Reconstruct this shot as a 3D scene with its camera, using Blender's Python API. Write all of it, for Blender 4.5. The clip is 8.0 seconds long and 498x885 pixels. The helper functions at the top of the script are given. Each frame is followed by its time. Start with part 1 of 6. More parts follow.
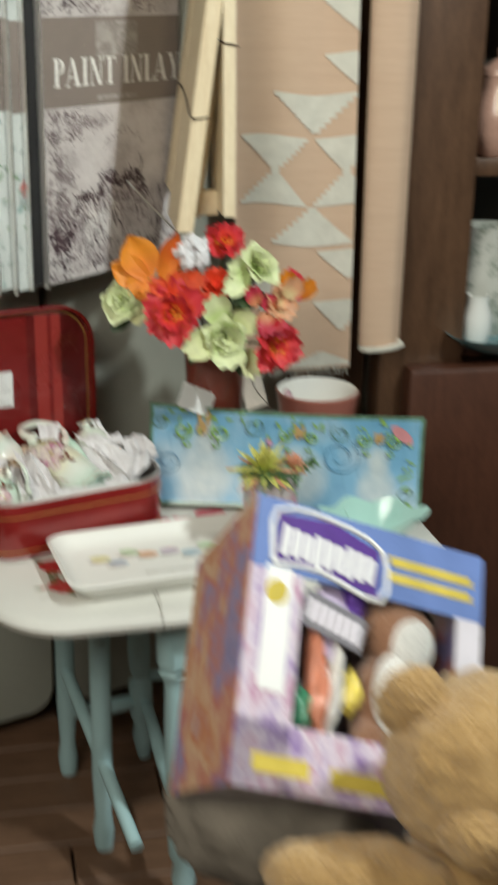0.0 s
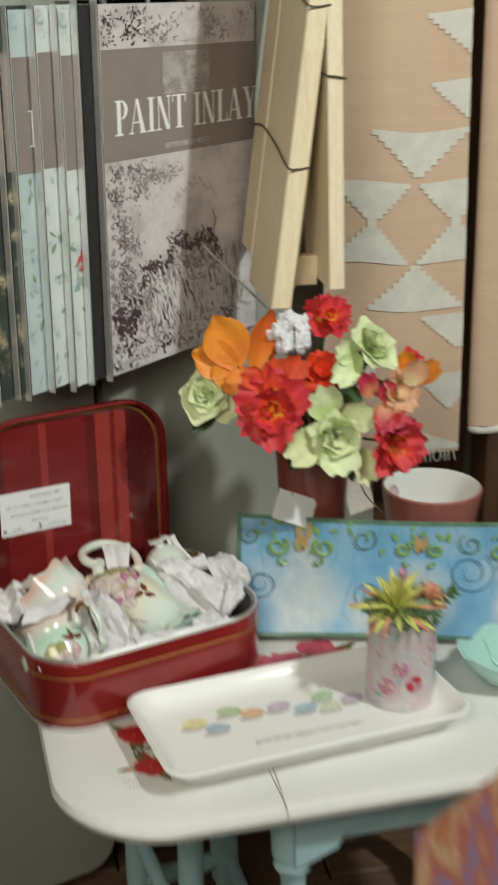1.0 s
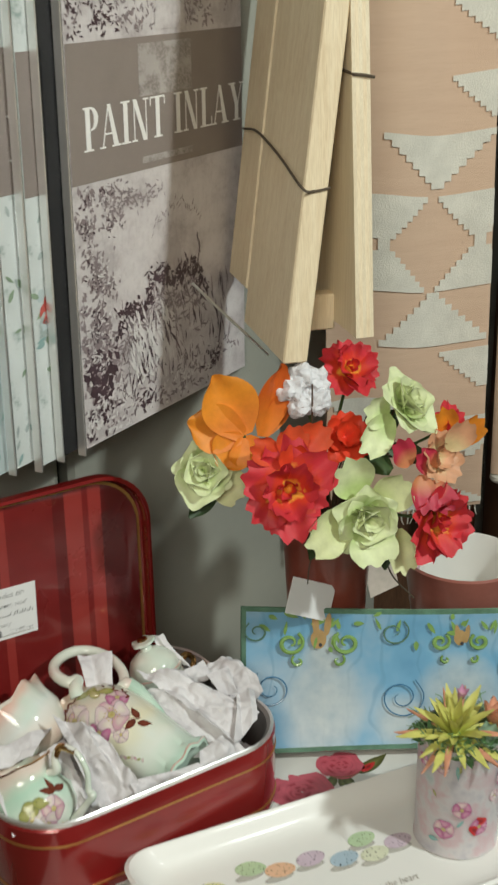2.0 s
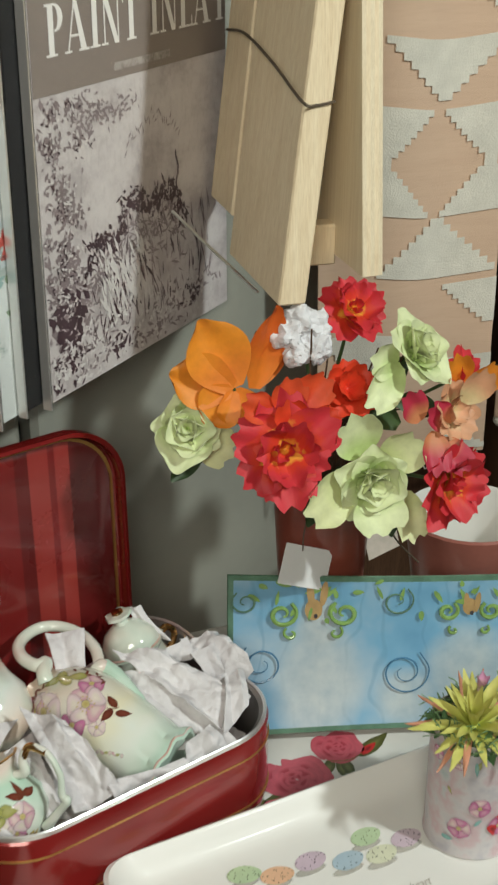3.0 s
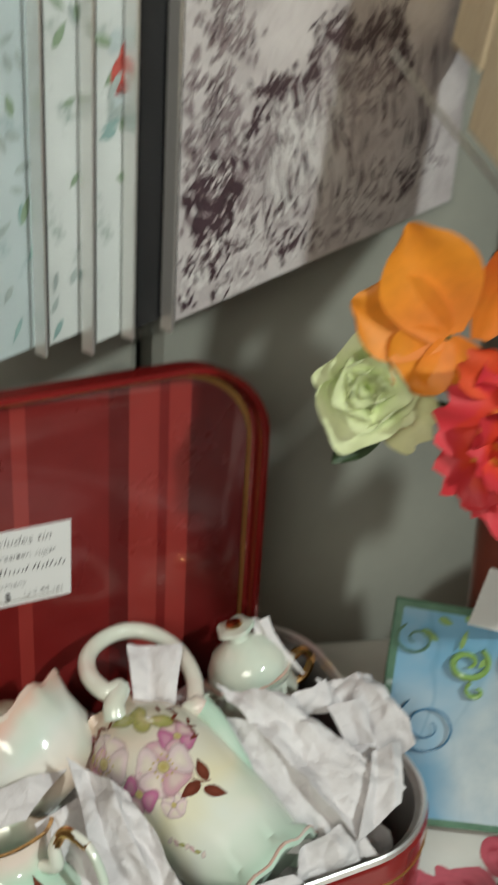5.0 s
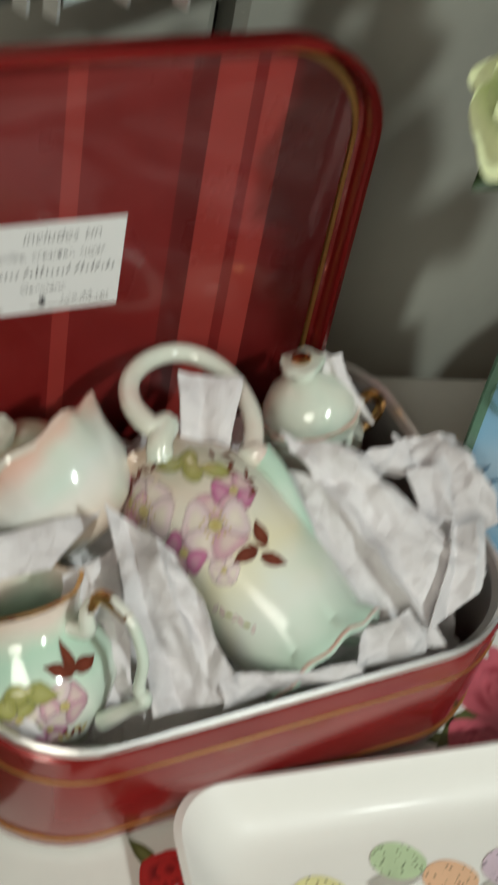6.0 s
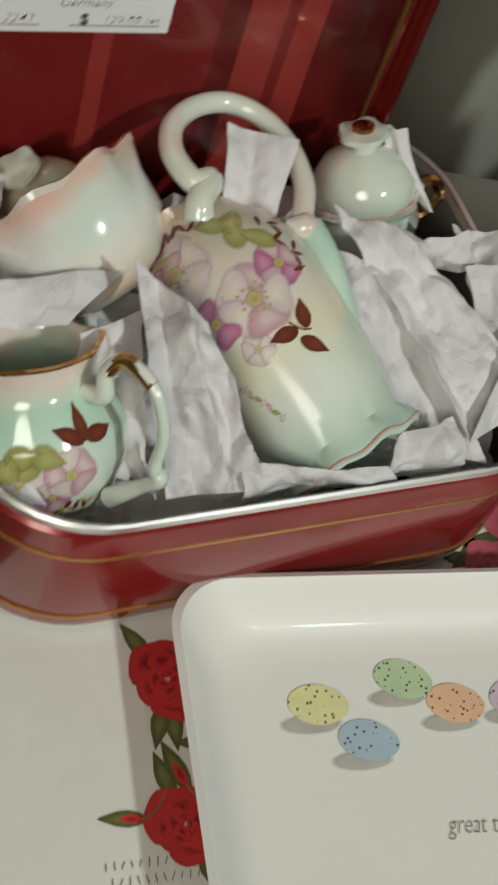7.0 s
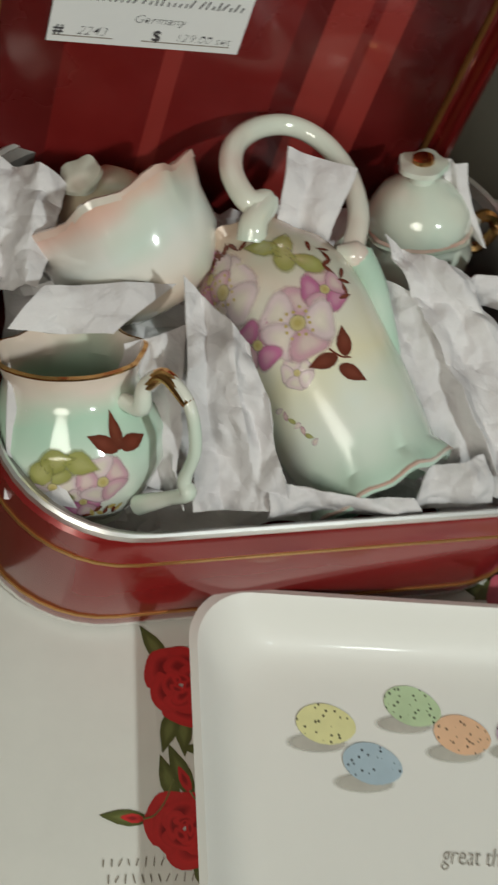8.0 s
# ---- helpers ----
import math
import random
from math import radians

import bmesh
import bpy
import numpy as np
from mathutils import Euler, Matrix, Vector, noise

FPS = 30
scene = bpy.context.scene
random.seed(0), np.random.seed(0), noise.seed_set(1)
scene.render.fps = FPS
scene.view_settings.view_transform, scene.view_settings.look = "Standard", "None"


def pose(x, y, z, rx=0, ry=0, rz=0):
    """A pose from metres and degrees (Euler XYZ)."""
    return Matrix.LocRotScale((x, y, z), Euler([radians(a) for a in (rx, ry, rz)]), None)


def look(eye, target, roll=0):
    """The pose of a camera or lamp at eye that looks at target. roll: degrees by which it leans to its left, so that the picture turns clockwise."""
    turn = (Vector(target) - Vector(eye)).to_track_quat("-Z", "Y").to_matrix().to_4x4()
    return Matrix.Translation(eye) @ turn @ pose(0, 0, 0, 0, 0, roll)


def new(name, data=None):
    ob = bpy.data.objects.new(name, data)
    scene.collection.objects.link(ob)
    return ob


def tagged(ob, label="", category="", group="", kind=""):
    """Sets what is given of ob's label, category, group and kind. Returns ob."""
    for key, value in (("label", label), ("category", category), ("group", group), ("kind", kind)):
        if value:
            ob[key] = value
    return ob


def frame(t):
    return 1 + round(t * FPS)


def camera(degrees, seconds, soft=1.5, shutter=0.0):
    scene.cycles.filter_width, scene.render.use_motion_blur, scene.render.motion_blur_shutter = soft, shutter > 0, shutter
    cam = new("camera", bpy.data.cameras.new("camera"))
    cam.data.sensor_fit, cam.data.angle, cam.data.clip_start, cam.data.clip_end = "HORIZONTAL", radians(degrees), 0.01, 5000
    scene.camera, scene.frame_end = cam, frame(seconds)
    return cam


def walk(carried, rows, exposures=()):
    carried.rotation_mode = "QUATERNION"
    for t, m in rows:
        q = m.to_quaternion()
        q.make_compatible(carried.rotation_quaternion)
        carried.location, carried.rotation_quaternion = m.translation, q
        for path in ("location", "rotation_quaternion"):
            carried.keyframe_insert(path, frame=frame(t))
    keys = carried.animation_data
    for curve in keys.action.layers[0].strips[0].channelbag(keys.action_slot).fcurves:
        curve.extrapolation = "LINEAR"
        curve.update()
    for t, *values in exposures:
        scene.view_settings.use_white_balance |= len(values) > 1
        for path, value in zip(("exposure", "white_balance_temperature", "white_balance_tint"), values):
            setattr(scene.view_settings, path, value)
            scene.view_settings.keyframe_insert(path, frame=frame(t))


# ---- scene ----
cam = camera(22.0, 8.0, 2.4, 0.8)
PATH = [
    (0, (-0.123, -1.541, 1.39), (0.259, 0.298, 0.703), 1.1),
    (0.3, (-0.163, -1.414, 1.396), (0.224, 0.435, 0.739), 0.5),
    (0.5, (-0.18, -1.353, 1.394), (0.221, 0.493, 0.738), -0.2),
    (0.6, (-0.181, -1.325, 1.397), (0.218, 0.52, 0.737), -0.1),
    (1, (-0.198, -1.159, 1.393), (0.212, 0.68, 0.723), -0.4),
    (1.2, (-0.202, -1.072, 1.403), (0.227, 0.758, 0.72), -0.2),
    (2.5, (-0.228, -0.767, 1.397), (0.359, 0.983, 0.626), -0.7),
    (3, (-0.205, -0.697, 1.386), (0.39, 1.012, 0.533), 0.1),
    (3.5, (-0.19, -0.645, 1.363), (0.388, 1.071, 0.514), 1.9),
    (3.7, (-0.167, -0.637, 1.356), (0.349, 1.097, 0.504), 1.6),
    (4, (-0.168, -0.609, 1.328), (0.384, 1.100, 0.449), 2.2),
    (4.5, (-0.118, -0.494, 1.304), (0.292, 1.219, 0.357), 2.6),
    (4.7, (-0.112, -0.446, 1.283), (0.239, 1.294, 0.355), 2.3),
    (5.8, (-0.116, -0.261, 1.242), (0.148, 1.154, -0.146), 8.9),
    (6, (-0.149, -0.252, 1.207), (0.218, 1.129, -0.192), 13.4),
    (6.4, (-0.13, -0.249, 1.172), (0.213, 1.064, -0.297), 14.4),
    (6.5, (-0.15, -0.237, 1.172), (0.269, 1.025, -0.321), 17.7),
    (7, (-0.164, -0.223, 1.148), (0.274, 0.927, -0.428), 24.7),
    (7.5, (-0.171, -0.226, 1.169), (0.272, 0.9, -0.423), 28.1),
    (8, (-0.157, -0.219, 1.167), (0.193, 0.915, -0.443), 26.8),
]
walk(cam, [(t, look(eye, target, roll)) for t, eye, target, roll in PATH],
     exposures=[(0, -0.12), (1.2, -0.22), (2.5, -0.22), (4.5, -0.25), (6, -0.3), (7, -0.52), (8, -0.54)])

# ---- light ----
world = bpy.data.worlds.new("world")
scene.world = world
world.use_nodes = True
bg = world.node_tree.nodes["Background"]
bg.inputs[0].default_value = (1.0, 0.98, 0.95, 1)
bg.inputs[1].default_value = 0.10


def lamp(name, eye, target, size, power, colour, kind="AREA"):
    d = bpy.data.lights.new(name, kind)
    d.energy, d.color = power, colour
    if kind == "AREA":
        d.shape, d.size = "DISK", size
    else:
        d.shadow_soft_size = size
    ob = new(name, d)
    ob.matrix_world = look(eye, target)
    return ob


lamp("shop_lamp", (1.12, -1.20, 2.36), (0.1, 0.15, 0.75), 0.13, 35, (0.905, 0.985, 0.945))
# added warm fill in mid-air, standing in for light bounced about the shop
lamp("fill_light_source", (-0.65, -1.50, 1.95), (0.05, 0.15, 0.90), 0.9, 23, (0.97, 0.94, 0.82))

# ---- materials ----


class Nodes:
    def __init__(self, name):
        self.m = bpy.data.materials.new(name)
        self.m.use_nodes = True
        self.t = self.m.node_tree
        self.b = self.t.nodes["Principled BSDF"]
        self.c = self.add("ShaderNodeTexCoord").outputs["Object"]

    def add(self, kind, **kw):
        n = self.t.nodes.new(kind)
        for k, v in kw.items():
            n.inputs[k.replace("_", " ")].default_value = v
        return n

    def link(self, a, b):
        self.t.links.new(a, b)

    def noise(self, scale, detail=4, stretch=None, rough=0.55):
        n = self.add("ShaderNodeTexNoise", Scale=scale, Detail=detail, Roughness=rough)
        if stretch:
            mp = self.add("ShaderNodeMapping")
            mp.inputs["Scale"].default_value = stretch
            self.link(self.c, mp.inputs[0])
            self.link(mp.outputs[0], n.inputs["Vector"])
        else:
            self.link(self.c, n.inputs["Vector"])
        return n.outputs[0]

    def ramp(self, fac, stops, mode="LINEAR"):
        n = self.add("ShaderNodeValToRGB")
        n.color_ramp.interpolation = mode
        e = n.color_ramp.elements
        while len(e) < len(stops):
            e.new(0.5)
        for k, (p, col) in zip(e, stops):
            k.position, k.color = p, (*col, 1)
        self.link(fac, n.inputs[0])
        return n.outputs[0]

    def mix(self, a, b, fac, blend="MIX"):
        n = self.add("ShaderNodeMix")
        n.data_type, n.blend_type = "RGBA", blend
        for s, v in ((n.inputs[0], fac), (n.inputs[6], a), (n.inputs[7], b)):
            if isinstance(v, (int, float)):
                s.default_value = v
            elif isinstance(v, tuple):
                s.default_value = (*v, 1)
            else:
                self.link(v, s)
        return n.outputs[2]

    def bump(self, fac, strength, distance):
        n = self.add("ShaderNodeBump", Strength=strength, Distance=distance)
        self.link(fac, n.inputs["Height"])
        self.link(n.outputs[0], self.b.inputs["Normal"])

    def blob(self, cx, cy, rx, ry):
        """A soft painted oval in the object's own x and y."""
        sep = self.add("ShaderNodeSeparateXYZ")
        self.link(self.c, sep.inputs[0])
        ops = []
        for out, c, r in ((sep.outputs[0], cx, rx), (sep.outputs[1], cy, ry)):
            s, d, p = (self.add("ShaderNodeMath") for _ in range(3))
            s.operation, s.inputs[1].default_value = "SUBTRACT", c
            d.operation, d.inputs[1].default_value = "DIVIDE", r
            p.operation, p.inputs[1].default_value = "POWER", 2
            self.link(out, s.inputs[0])
            self.link(s.outputs[0], d.inputs[0])
            self.link(d.outputs[0], p.inputs[0])
            ops.append(p)
        t = self.add("ShaderNodeMath")
        t.operation = "ADD"
        self.link(ops[0].outputs[0], t.inputs[0])
        self.link(ops[1].outputs[0], t.inputs[1])
        return self.ramp(t.outputs[0], [(0.0, (1, 1, 1)), (0.35, (0.8, 0.8, 0.8)), (1.0, (0, 0, 0))])

    def out(self, colour, rough=0.5, metal=0.0, coat=0.0, **kw):
        if isinstance(colour, tuple):
            self.b.inputs["Base Color"].default_value = (*colour, 1)
        else:
            self.link(colour, self.b.inputs["Base Color"])
        if isinstance(rough, (int, float)):
            self.b.inputs["Roughness"].default_value = rough
        else:
            self.link(rough, self.b.inputs["Roughness"])
        self.b.inputs["Metallic"].default_value = metal
        self.b.inputs["Coat Weight"].default_value = coat
        self.b.inputs["Coat Roughness"].default_value = 0.08
        for k, v in kw.items():
            self.b.inputs[k.replace("_", " ")].default_value = v
        return self.m


def tone(c, k):
    return tuple(min(1.0, v * k) for v in c)


def plain(name, c, rough=0.5, metal=0.0, coat=0.0, scale=18.0, spread=0.18, grain=0.2, depth=0.0005, **kw):
    """A worn plain surface: two scales of tone and a fine relief."""
    n = Nodes(name)
    big = n.ramp(n.noise(scale, 3), [(0.3, tone(c, 1 - spread)), (0.7, tone(c, 1 + spread * 0.6))])
    fine = n.noise(scale * 14, 5)
    col = n.mix(big, n.ramp(fine, [(0.3, tone(c, 1 - spread)), (0.7, c)]), 0.35)
    if grain:
        n.bump(fine, grain, depth)
    return n.out(col, rough, metal, coat, **kw)


def wood(name, a, b, stretch, rough=0.55, scale=9.0, coat=0.0):
    n = Nodes(name)
    ring = n.noise(scale, 6, stretch, 0.6)
    fine = n.noise(scale * 7, 5, stretch)
    col = n.mix(n.ramp(ring, [(0.28, a), (0.72, b)]), n.ramp(fine, [(0.35, tone(a, 0.8)), (0.65, b)]), 0.35)
    n.bump(fine, 0.25, 0.001)
    return n.out(col, rough, 0, coat)


M = {}
M["wall"] = plain("plaster", (0.34, 0.31, 0.27), 0.9, scale=4)
M["cabinet"] = plain("grey_green_enamel", (0.32, 0.325, 0.28), 0.38, scale=5, spread=0.12, grain=0.08, coat=0.15)
M["black"] = plain("black_gap", (0.012, 0.012, 0.012), 0.7)
M["dark_wood"] = wood("dark_brown_wood", (0.06, 0.028, 0.014), (0.14, 0.072, 0.038), (9, 9, 1.1), 0.45, coat=0.1)
M["red_wood"] = wood("reddish_wood", (0.05, 0.018, 0.01), (0.11, 0.042, 0.024), (9, 9, 1.2), 0.4, coat=0.2)
M["floor_wood"] = wood("old_floor_boards", (0.07, 0.035, 0.02), (0.22, 0.12, 0.07), (1.2, 14, 14), 0.55)
M["pine"] = wood("pale_pine", (0.72, 0.56, 0.35), (0.88, 0.76, 0.54), (16, 16, 0.9), 0.55, scale=7)
M["pine_end"] = wood("pale_pine_edge", (0.68, 0.55, 0.36), (0.86, 0.76, 0.56), (40, 40, 0.6), 0.5, scale=7)
M["white_paint"] = plain("white_chalk_paint", (0.74, 0.73, 0.68), 0.5, scale=7, spread=0.08, grain=0.15, coat=0.1)
M["aqua_paint"] = plain("aqua_chalk_paint", (0.38, 0.56, 0.58), 0.55, scale=9, spread=0.14, grain=0.25)
M["ceramic"] = plain("white_glazed_ceramic", (0.80, 0.79, 0.745), 0.48, scale=6, spread=0.03, grain=0.02, coat=0.03)
M["card"] = plain("white_card", (0.80, 0.80, 0.79), 0.6, scale=20, spread=0.04, grain=0.05)
M["ink"] = plain("dark_ink", (0.05, 0.045, 0.05), 0.6)
M["grey_ink"] = plain("grey_ink", (0.30, 0.265, 0.22), 0.6)
M["silver"] = plain("tinned_edge", (0.86, 0.85, 0.83), 0.3, 0.8, scale=30, spread=0.06, grain=0.05)
M["gold"] = plain("gold_line", (0.55, 0.30, 0.09), 0.35, 0.7, scale=40, spread=0.1, grain=0.0)
M["gold_leaf"] = plain("gilding", (0.75, 0.42, 0.16), 0.2, 1.0, scale=60, spread=0.2, grain=0.0)
M["twine"] = plain("dark_wire", (0.10, 0.075, 0.05), 0.6)
M["steel"] = plain("steel_wire", (0.62, 0.62, 0.60), 0.3, 0.9)
M["clay"] = plain("dark_red_glaze", (0.27, 0.066, 0.042), 0.35, scale=14, spread=0.3, grain=0.2, coat=0.3)
M["pink_glaze"] = plain("brick_pink_glaze", (0.36, 0.13, 0.10), 0.3, scale=12, spread=0.25, grain=0.1, coat=0.4)
M["mint_glaze"] = plain("mint_glaze", (0.42, 0.66, 0.60), 0.14, scale=10, spread=0.1, grain=0.05, coat=0.6)
M["teal_glaze"] = plain("teal_blue_glaze", (0.14, 0.33, 0.38), 0.2, scale=10, spread=0.25, grain=0.1, coat=0.5)
M["fabric"] = plain("grey_brown_cloth", (0.18, 0.155, 0.125), 0.9, scale=30, spread=0.35, grain=0.6, depth=0.002)


def red_tin():
    n = Nodes("dark_red_enamelled_tin")
    col = n.ramp(n.noise(9, 3), [(0.3, (0.20, 0.010, 0.010)), (0.7, (0.30, 0.020, 0.018))])
    n.bump(n.noise(160, 3), 0.04, 0.0004)
    return n.out(col, 0.26, 0.25, 0.8)


def red_stripes():
    n = Nodes("tonal_striped_red_enamel")
    sep = n.add("ShaderNodeSeparateXYZ")
    n.link(n.c, sep.inputs[0])
    mp = n.add("ShaderNodeMapRange", From_Min=-0.16, From_Max=0.16)
    n.link(sep.outputs[0], mp.inputs[0])
    lo, mid, hi = (0.115, 0.007, 0.007), (0.22, 0.013, 0.012), (0.40, 0.046, 0.037)
    stops = [(0.0, mid), (0.10, lo), (0.20, mid), (0.34, hi), (0.37, mid), (0.52, lo), (0.56, hi), (0.62, mid), (0.64, hi),
             (0.68, lo), (0.80, mid), (0.825, hi), (0.875, lo), (0.96, mid)]
    base = n.ramp(mp.outputs[0], stops, "CONSTANT")
    col = n.mix(base, n.ramp(n.noise(30, 5), [(0.35, (0.14, 0.01, 0.01)), (0.65, (0.26, 0.03, 0.03))]), 0.25)
    return n.out(col, n.ramp(n.noise(14, 5), [(0.3, (0.2, 0.2, 0.2)), (0.75, (0.42, 0.42, 0.42))]), 0.2, 0.6)


M["red_tin"], M["red_stripes"] = red_tin(), red_stripes()


def glazed(name, stops, rough=0.10):
    """White china whose tint runs from foot to rim, clouded by two scales of noise."""
    n = Nodes(name)
    h = n.add("ShaderNodeAttribute")
    h.attribute_name = "along"
    wob = n.add("ShaderNodeMath")
    wob.operation = "MULTIPLY_ADD"
    wob.inputs[1].default_value = 0.34
    n.link(n.noise(26, 2), wob.inputs[0])
    n.link(h.outputs["Fac"], wob.inputs[2])
    low = n.add("ShaderNodeMath")
    low.operation, low.inputs[1].default_value = "SUBTRACT", 0.17
    n.link(wob.outputs[0], low.inputs[0])
    col = n.ramp(low.outputs[0], stops)
    mint = n.ramp(n.noise(17, 2), [(0.46, (0, 0, 0)), (0.68, (0.75, 0.75, 0.75))])
    col = n.mix(col, (0.46, 0.68, 0.54), mint)
    return n.out(col, rough, 0, 0.8 if rough < 0.2 else 0.35)


def porcelain():
    """White china shading into mint, cream and blush."""
    n = Nodes("mint_and_blush_porcelain")
    a = n.ramp(n.noise(21, 2), [(0.30, (0.46, 0.68, 0.54)), (0.42, (0.72, 0.76, 0.66)), (0.54, (0.78, 0.74, 0.62)), (0.66, (0.74, 0.50, 0.42))])
    col = n.mix(a, n.ramp(n.noise(11, 1), [(0.38, (0.60, 0.74, 0.62)), (0.62, (0.78, 0.76, 0.70))]), 0.5)
    return n.out(col, 0.10, 0, 0.8)


def blush():
    n = Nodes("blush_edged_porcelain")
    col = n.ramp(n.noise(22, 2), [(0.3, (0.56, 0.33, 0.26)), (0.5, (0.70, 0.54, 0.46)), (0.68, (0.66, 0.68, 0.60))])
    return n.out(col, 0.12, 0, 0.8)


def tissue():
    n = Nodes("crumpled_tissue_paper")
    col = n.ramp(n.noise(35, 4), [(0.3, (0.62, 0.59, 0.60)), (0.7, (0.76, 0.735, 0.74))])
    v = n.add("ShaderNodeTexVoronoi", Scale=55)
    v.feature = "DISTANCE_TO_EDGE"
    n.link(n.c, v.inputs["Vector"])
    n.bump(n.mix(v.outputs[0], n.noise(80, 4), 0.35), 0.55, 0.009)
    return n.out(col, 0.8, 0, 0)


M["porcelain"], M["blush"], M["tissue"] = porcelain(), blush(), tissue()
M["pot_glaze"] = glazed("coffee_pot_glaze", [(0.0, (0.58, 0.76, 0.64)), (0.2, (0.76, 0.80, 0.72)), (0.42, (0.80, 0.75, 0.54)), (0.62, (0.74, 0.72, 0.62)), (0.82, (0.68, 0.52, 0.42)), (1.0, (0.60, 0.46, 0.36))], 0.22)
M["cup_glaze"] = glazed("cup_glaze", [(0.0, (0.74, 0.58, 0.46)), (0.25, (0.80, 0.74, 0.66)), (0.55, (0.78, 0.80, 0.76)), (0.78, (0.76, 0.70, 0.64)), (0.92, (0.74, 0.50, 0.42)), (1.0, (0.70, 0.42, 0.32))])
M["jug_glaze"] = glazed("jug_glaze", [(0.0, (0.78, 0.78, 0.70)), (0.35, (0.78, 0.80, 0.72)), (0.55, (0.62, 0.76, 0.64)), (0.72, (0.50, 0.70, 0.56)), (0.88, (0.80, 0.68, 0.60)), (1.0, (0.78, 0.64, 0.54))])
M["brown_glaze"] = glazed("brown_shaded_glaze", [(0.0, (0.62, 0.50, 0.36)), (0.4, (0.50, 0.36, 0.24)), (0.7, (0.62, 0.40, 0.28)), (1.0, (0.70, 0.56, 0.44))])


def petal(name, edge, heart, rough=0.55, soft=False, **kw):
    """Cloth petals, paler or darker toward the heart of each flower; streaked. Soft ones fade out at the edge like brushed paint."""
    n = Nodes(name)
    uv = n.add("ShaderNodeAttribute")
    uv.attribute_name = "along"
    col = n.ramp(uv.outputs["Fac"], [(0.25, heart), (0.62, edge), (1.0, tone(edge, 0.85))])
    col = n.mix(col, n.ramp(n.noise(90, 4), [(0.3, tone(edge, 0.6)), (0.7, tone(edge, 1.2))]), 0.3)
    if soft:
        n.link(n.ramp(uv.outputs["Fac"], [(0.0, (0.95, 0.95, 0.95)), (0.72, (0.85, 0.85, 0.85)), (1.0, (0, 0, 0))]), n.b.inputs["Alpha"])
    else:
        n.bump(n.noise(260, 3), 0.3, 0.0006)
    return n.out(col, rough, 0, 0.5 if soft else 0, Subsurface_Weight=0.0, **kw)


def streaked(name, edge, mid, heart):
    """A ruffled cloth flower: yellow flames from the heart, scarlet middle, pinker rim."""
    n = Nodes(name)
    uv = n.add("ShaderNodeAttribute")
    uv.attribute_name = "along"
    jag = n.add("ShaderNodeMath")
    jag.operation, jag.inputs[1].default_value = "MULTIPLY_ADD", 0.55
    n.link(n.noise(120, 4), jag.inputs[0])
    n.link(uv.outputs["Fac"], jag.inputs[2])
    col = n.ramp(jag.outputs[0], [(0.54, heart), (0.68, mid), (0.82, mid), (1.0, edge)])
    n.bump(n.noise(240, 3), 0.35, 0.0007)
    return n.out(n.mix(col, n.ramp(n.noise(60, 4), [(0.3, tone(mid, 0.6)), (0.7, tone(edge, 1.1))]), 0.25), 0.6)


M["p_orange"] = petal("orange_cloth_petal", (0.80, 0.27, 0.018), (0.76, 0.20, 0.02))
M["p_orange_dark"] = petal("deep_orange_cloth_petal", (0.62, 0.11, 0.008), (0.72, 0.22, 0.02))
M["p_red"] = streaked("scarlet_cloth_petal", (0.60, 0.030, 0.045), (0.68, 0.045, 0.014), (0.92, 0.48, 0.05))
M["p_red_plain"] = petal("red_cloth_petal", (0.74, 0.055, 0.016), (0.62, 0.03, 0.01))
M["p_coral"] = petal("coral_red_cloth_petal", (0.72, 0.085, 0.025), (0.66, 0.04, 0.012))
M["p_pink"] = petal("raspberry_cloth_petal", (0.48, 0.028, 0.06), (0.62, 0.28, 0.1))
M["p_green"] = petal("pale_green_cloth_petal", (0.72, 0.78, 0.45), (0.42, 0.56, 0.17))
M["p_cream"] = petal("cream_green_cloth_petal", (0.68, 0.70, 0.38), (0.5, 0.57, 0.22))
M["p_peach"] = petal("peach_pink_cloth_petal", (0.70, 0.36, 0.20), (0.66, 0.56, 0.28))
M["p_white"] = plain("white_cotton", (0.82, 0.82, 0.84), 0.95, scale=60, spread=0.08, grain=0.7, depth=0.002)
M["leaf"] = petal("dark_green_cloth_leaf", (0.035, 0.07, 0.022), (0.06, 0.11, 0.03))
M["twig"] = plain("brown_twig", (0.10, 0.055, 0.03), 0.8)
M["suc_yellow"] = petal("yellow_green_succulent", (0.62, 0.60, 0.16), (0.46, 0.52, 0.08))
M["suc_green"] = petal("green_succulent", (0.12, 0.24, 0.10), (0.22, 0.36, 0.16))
M["d_lilac"] = petal("lilac_pink_tips", (0.66, 0.34, 0.50), (0.6, 0.5, 0.3))
M["suc_pale"] = petal("grey_green_succulent", (0.34, 0.48, 0.34), (0.24, 0.38, 0.24))
M["suc_peach"] = petal("peach_succulent", (0.66, 0.30, 0.18), (0.62, 0.44, 0.2))
M["d_pink"] = petal("pale_pink_decal", (0.68, 0.40, 0.47), (0.78, 0.66, 0.58), 0.14, True)
M["d_white"] = petal("white_pink_decal", (0.80, 0.64, 0.66), (0.80, 0.74, 0.60), 0.14, True)
M["d_magenta"] = petal("magenta_decal", (0.56, 0.17, 0.34), (0.66, 0.36, 0.46), 0.14, True)
M["d_olive"] = petal("olive_leaf_decal", (0.40, 0.40, 0.12), (0.5, 0.48, 0.2), 0.14, True)
M["d_brown"] = petal("rust_brown_leaf_decal", (0.15, 0.035, 0.02), (0.2, 0.05, 0.03), 0.14)
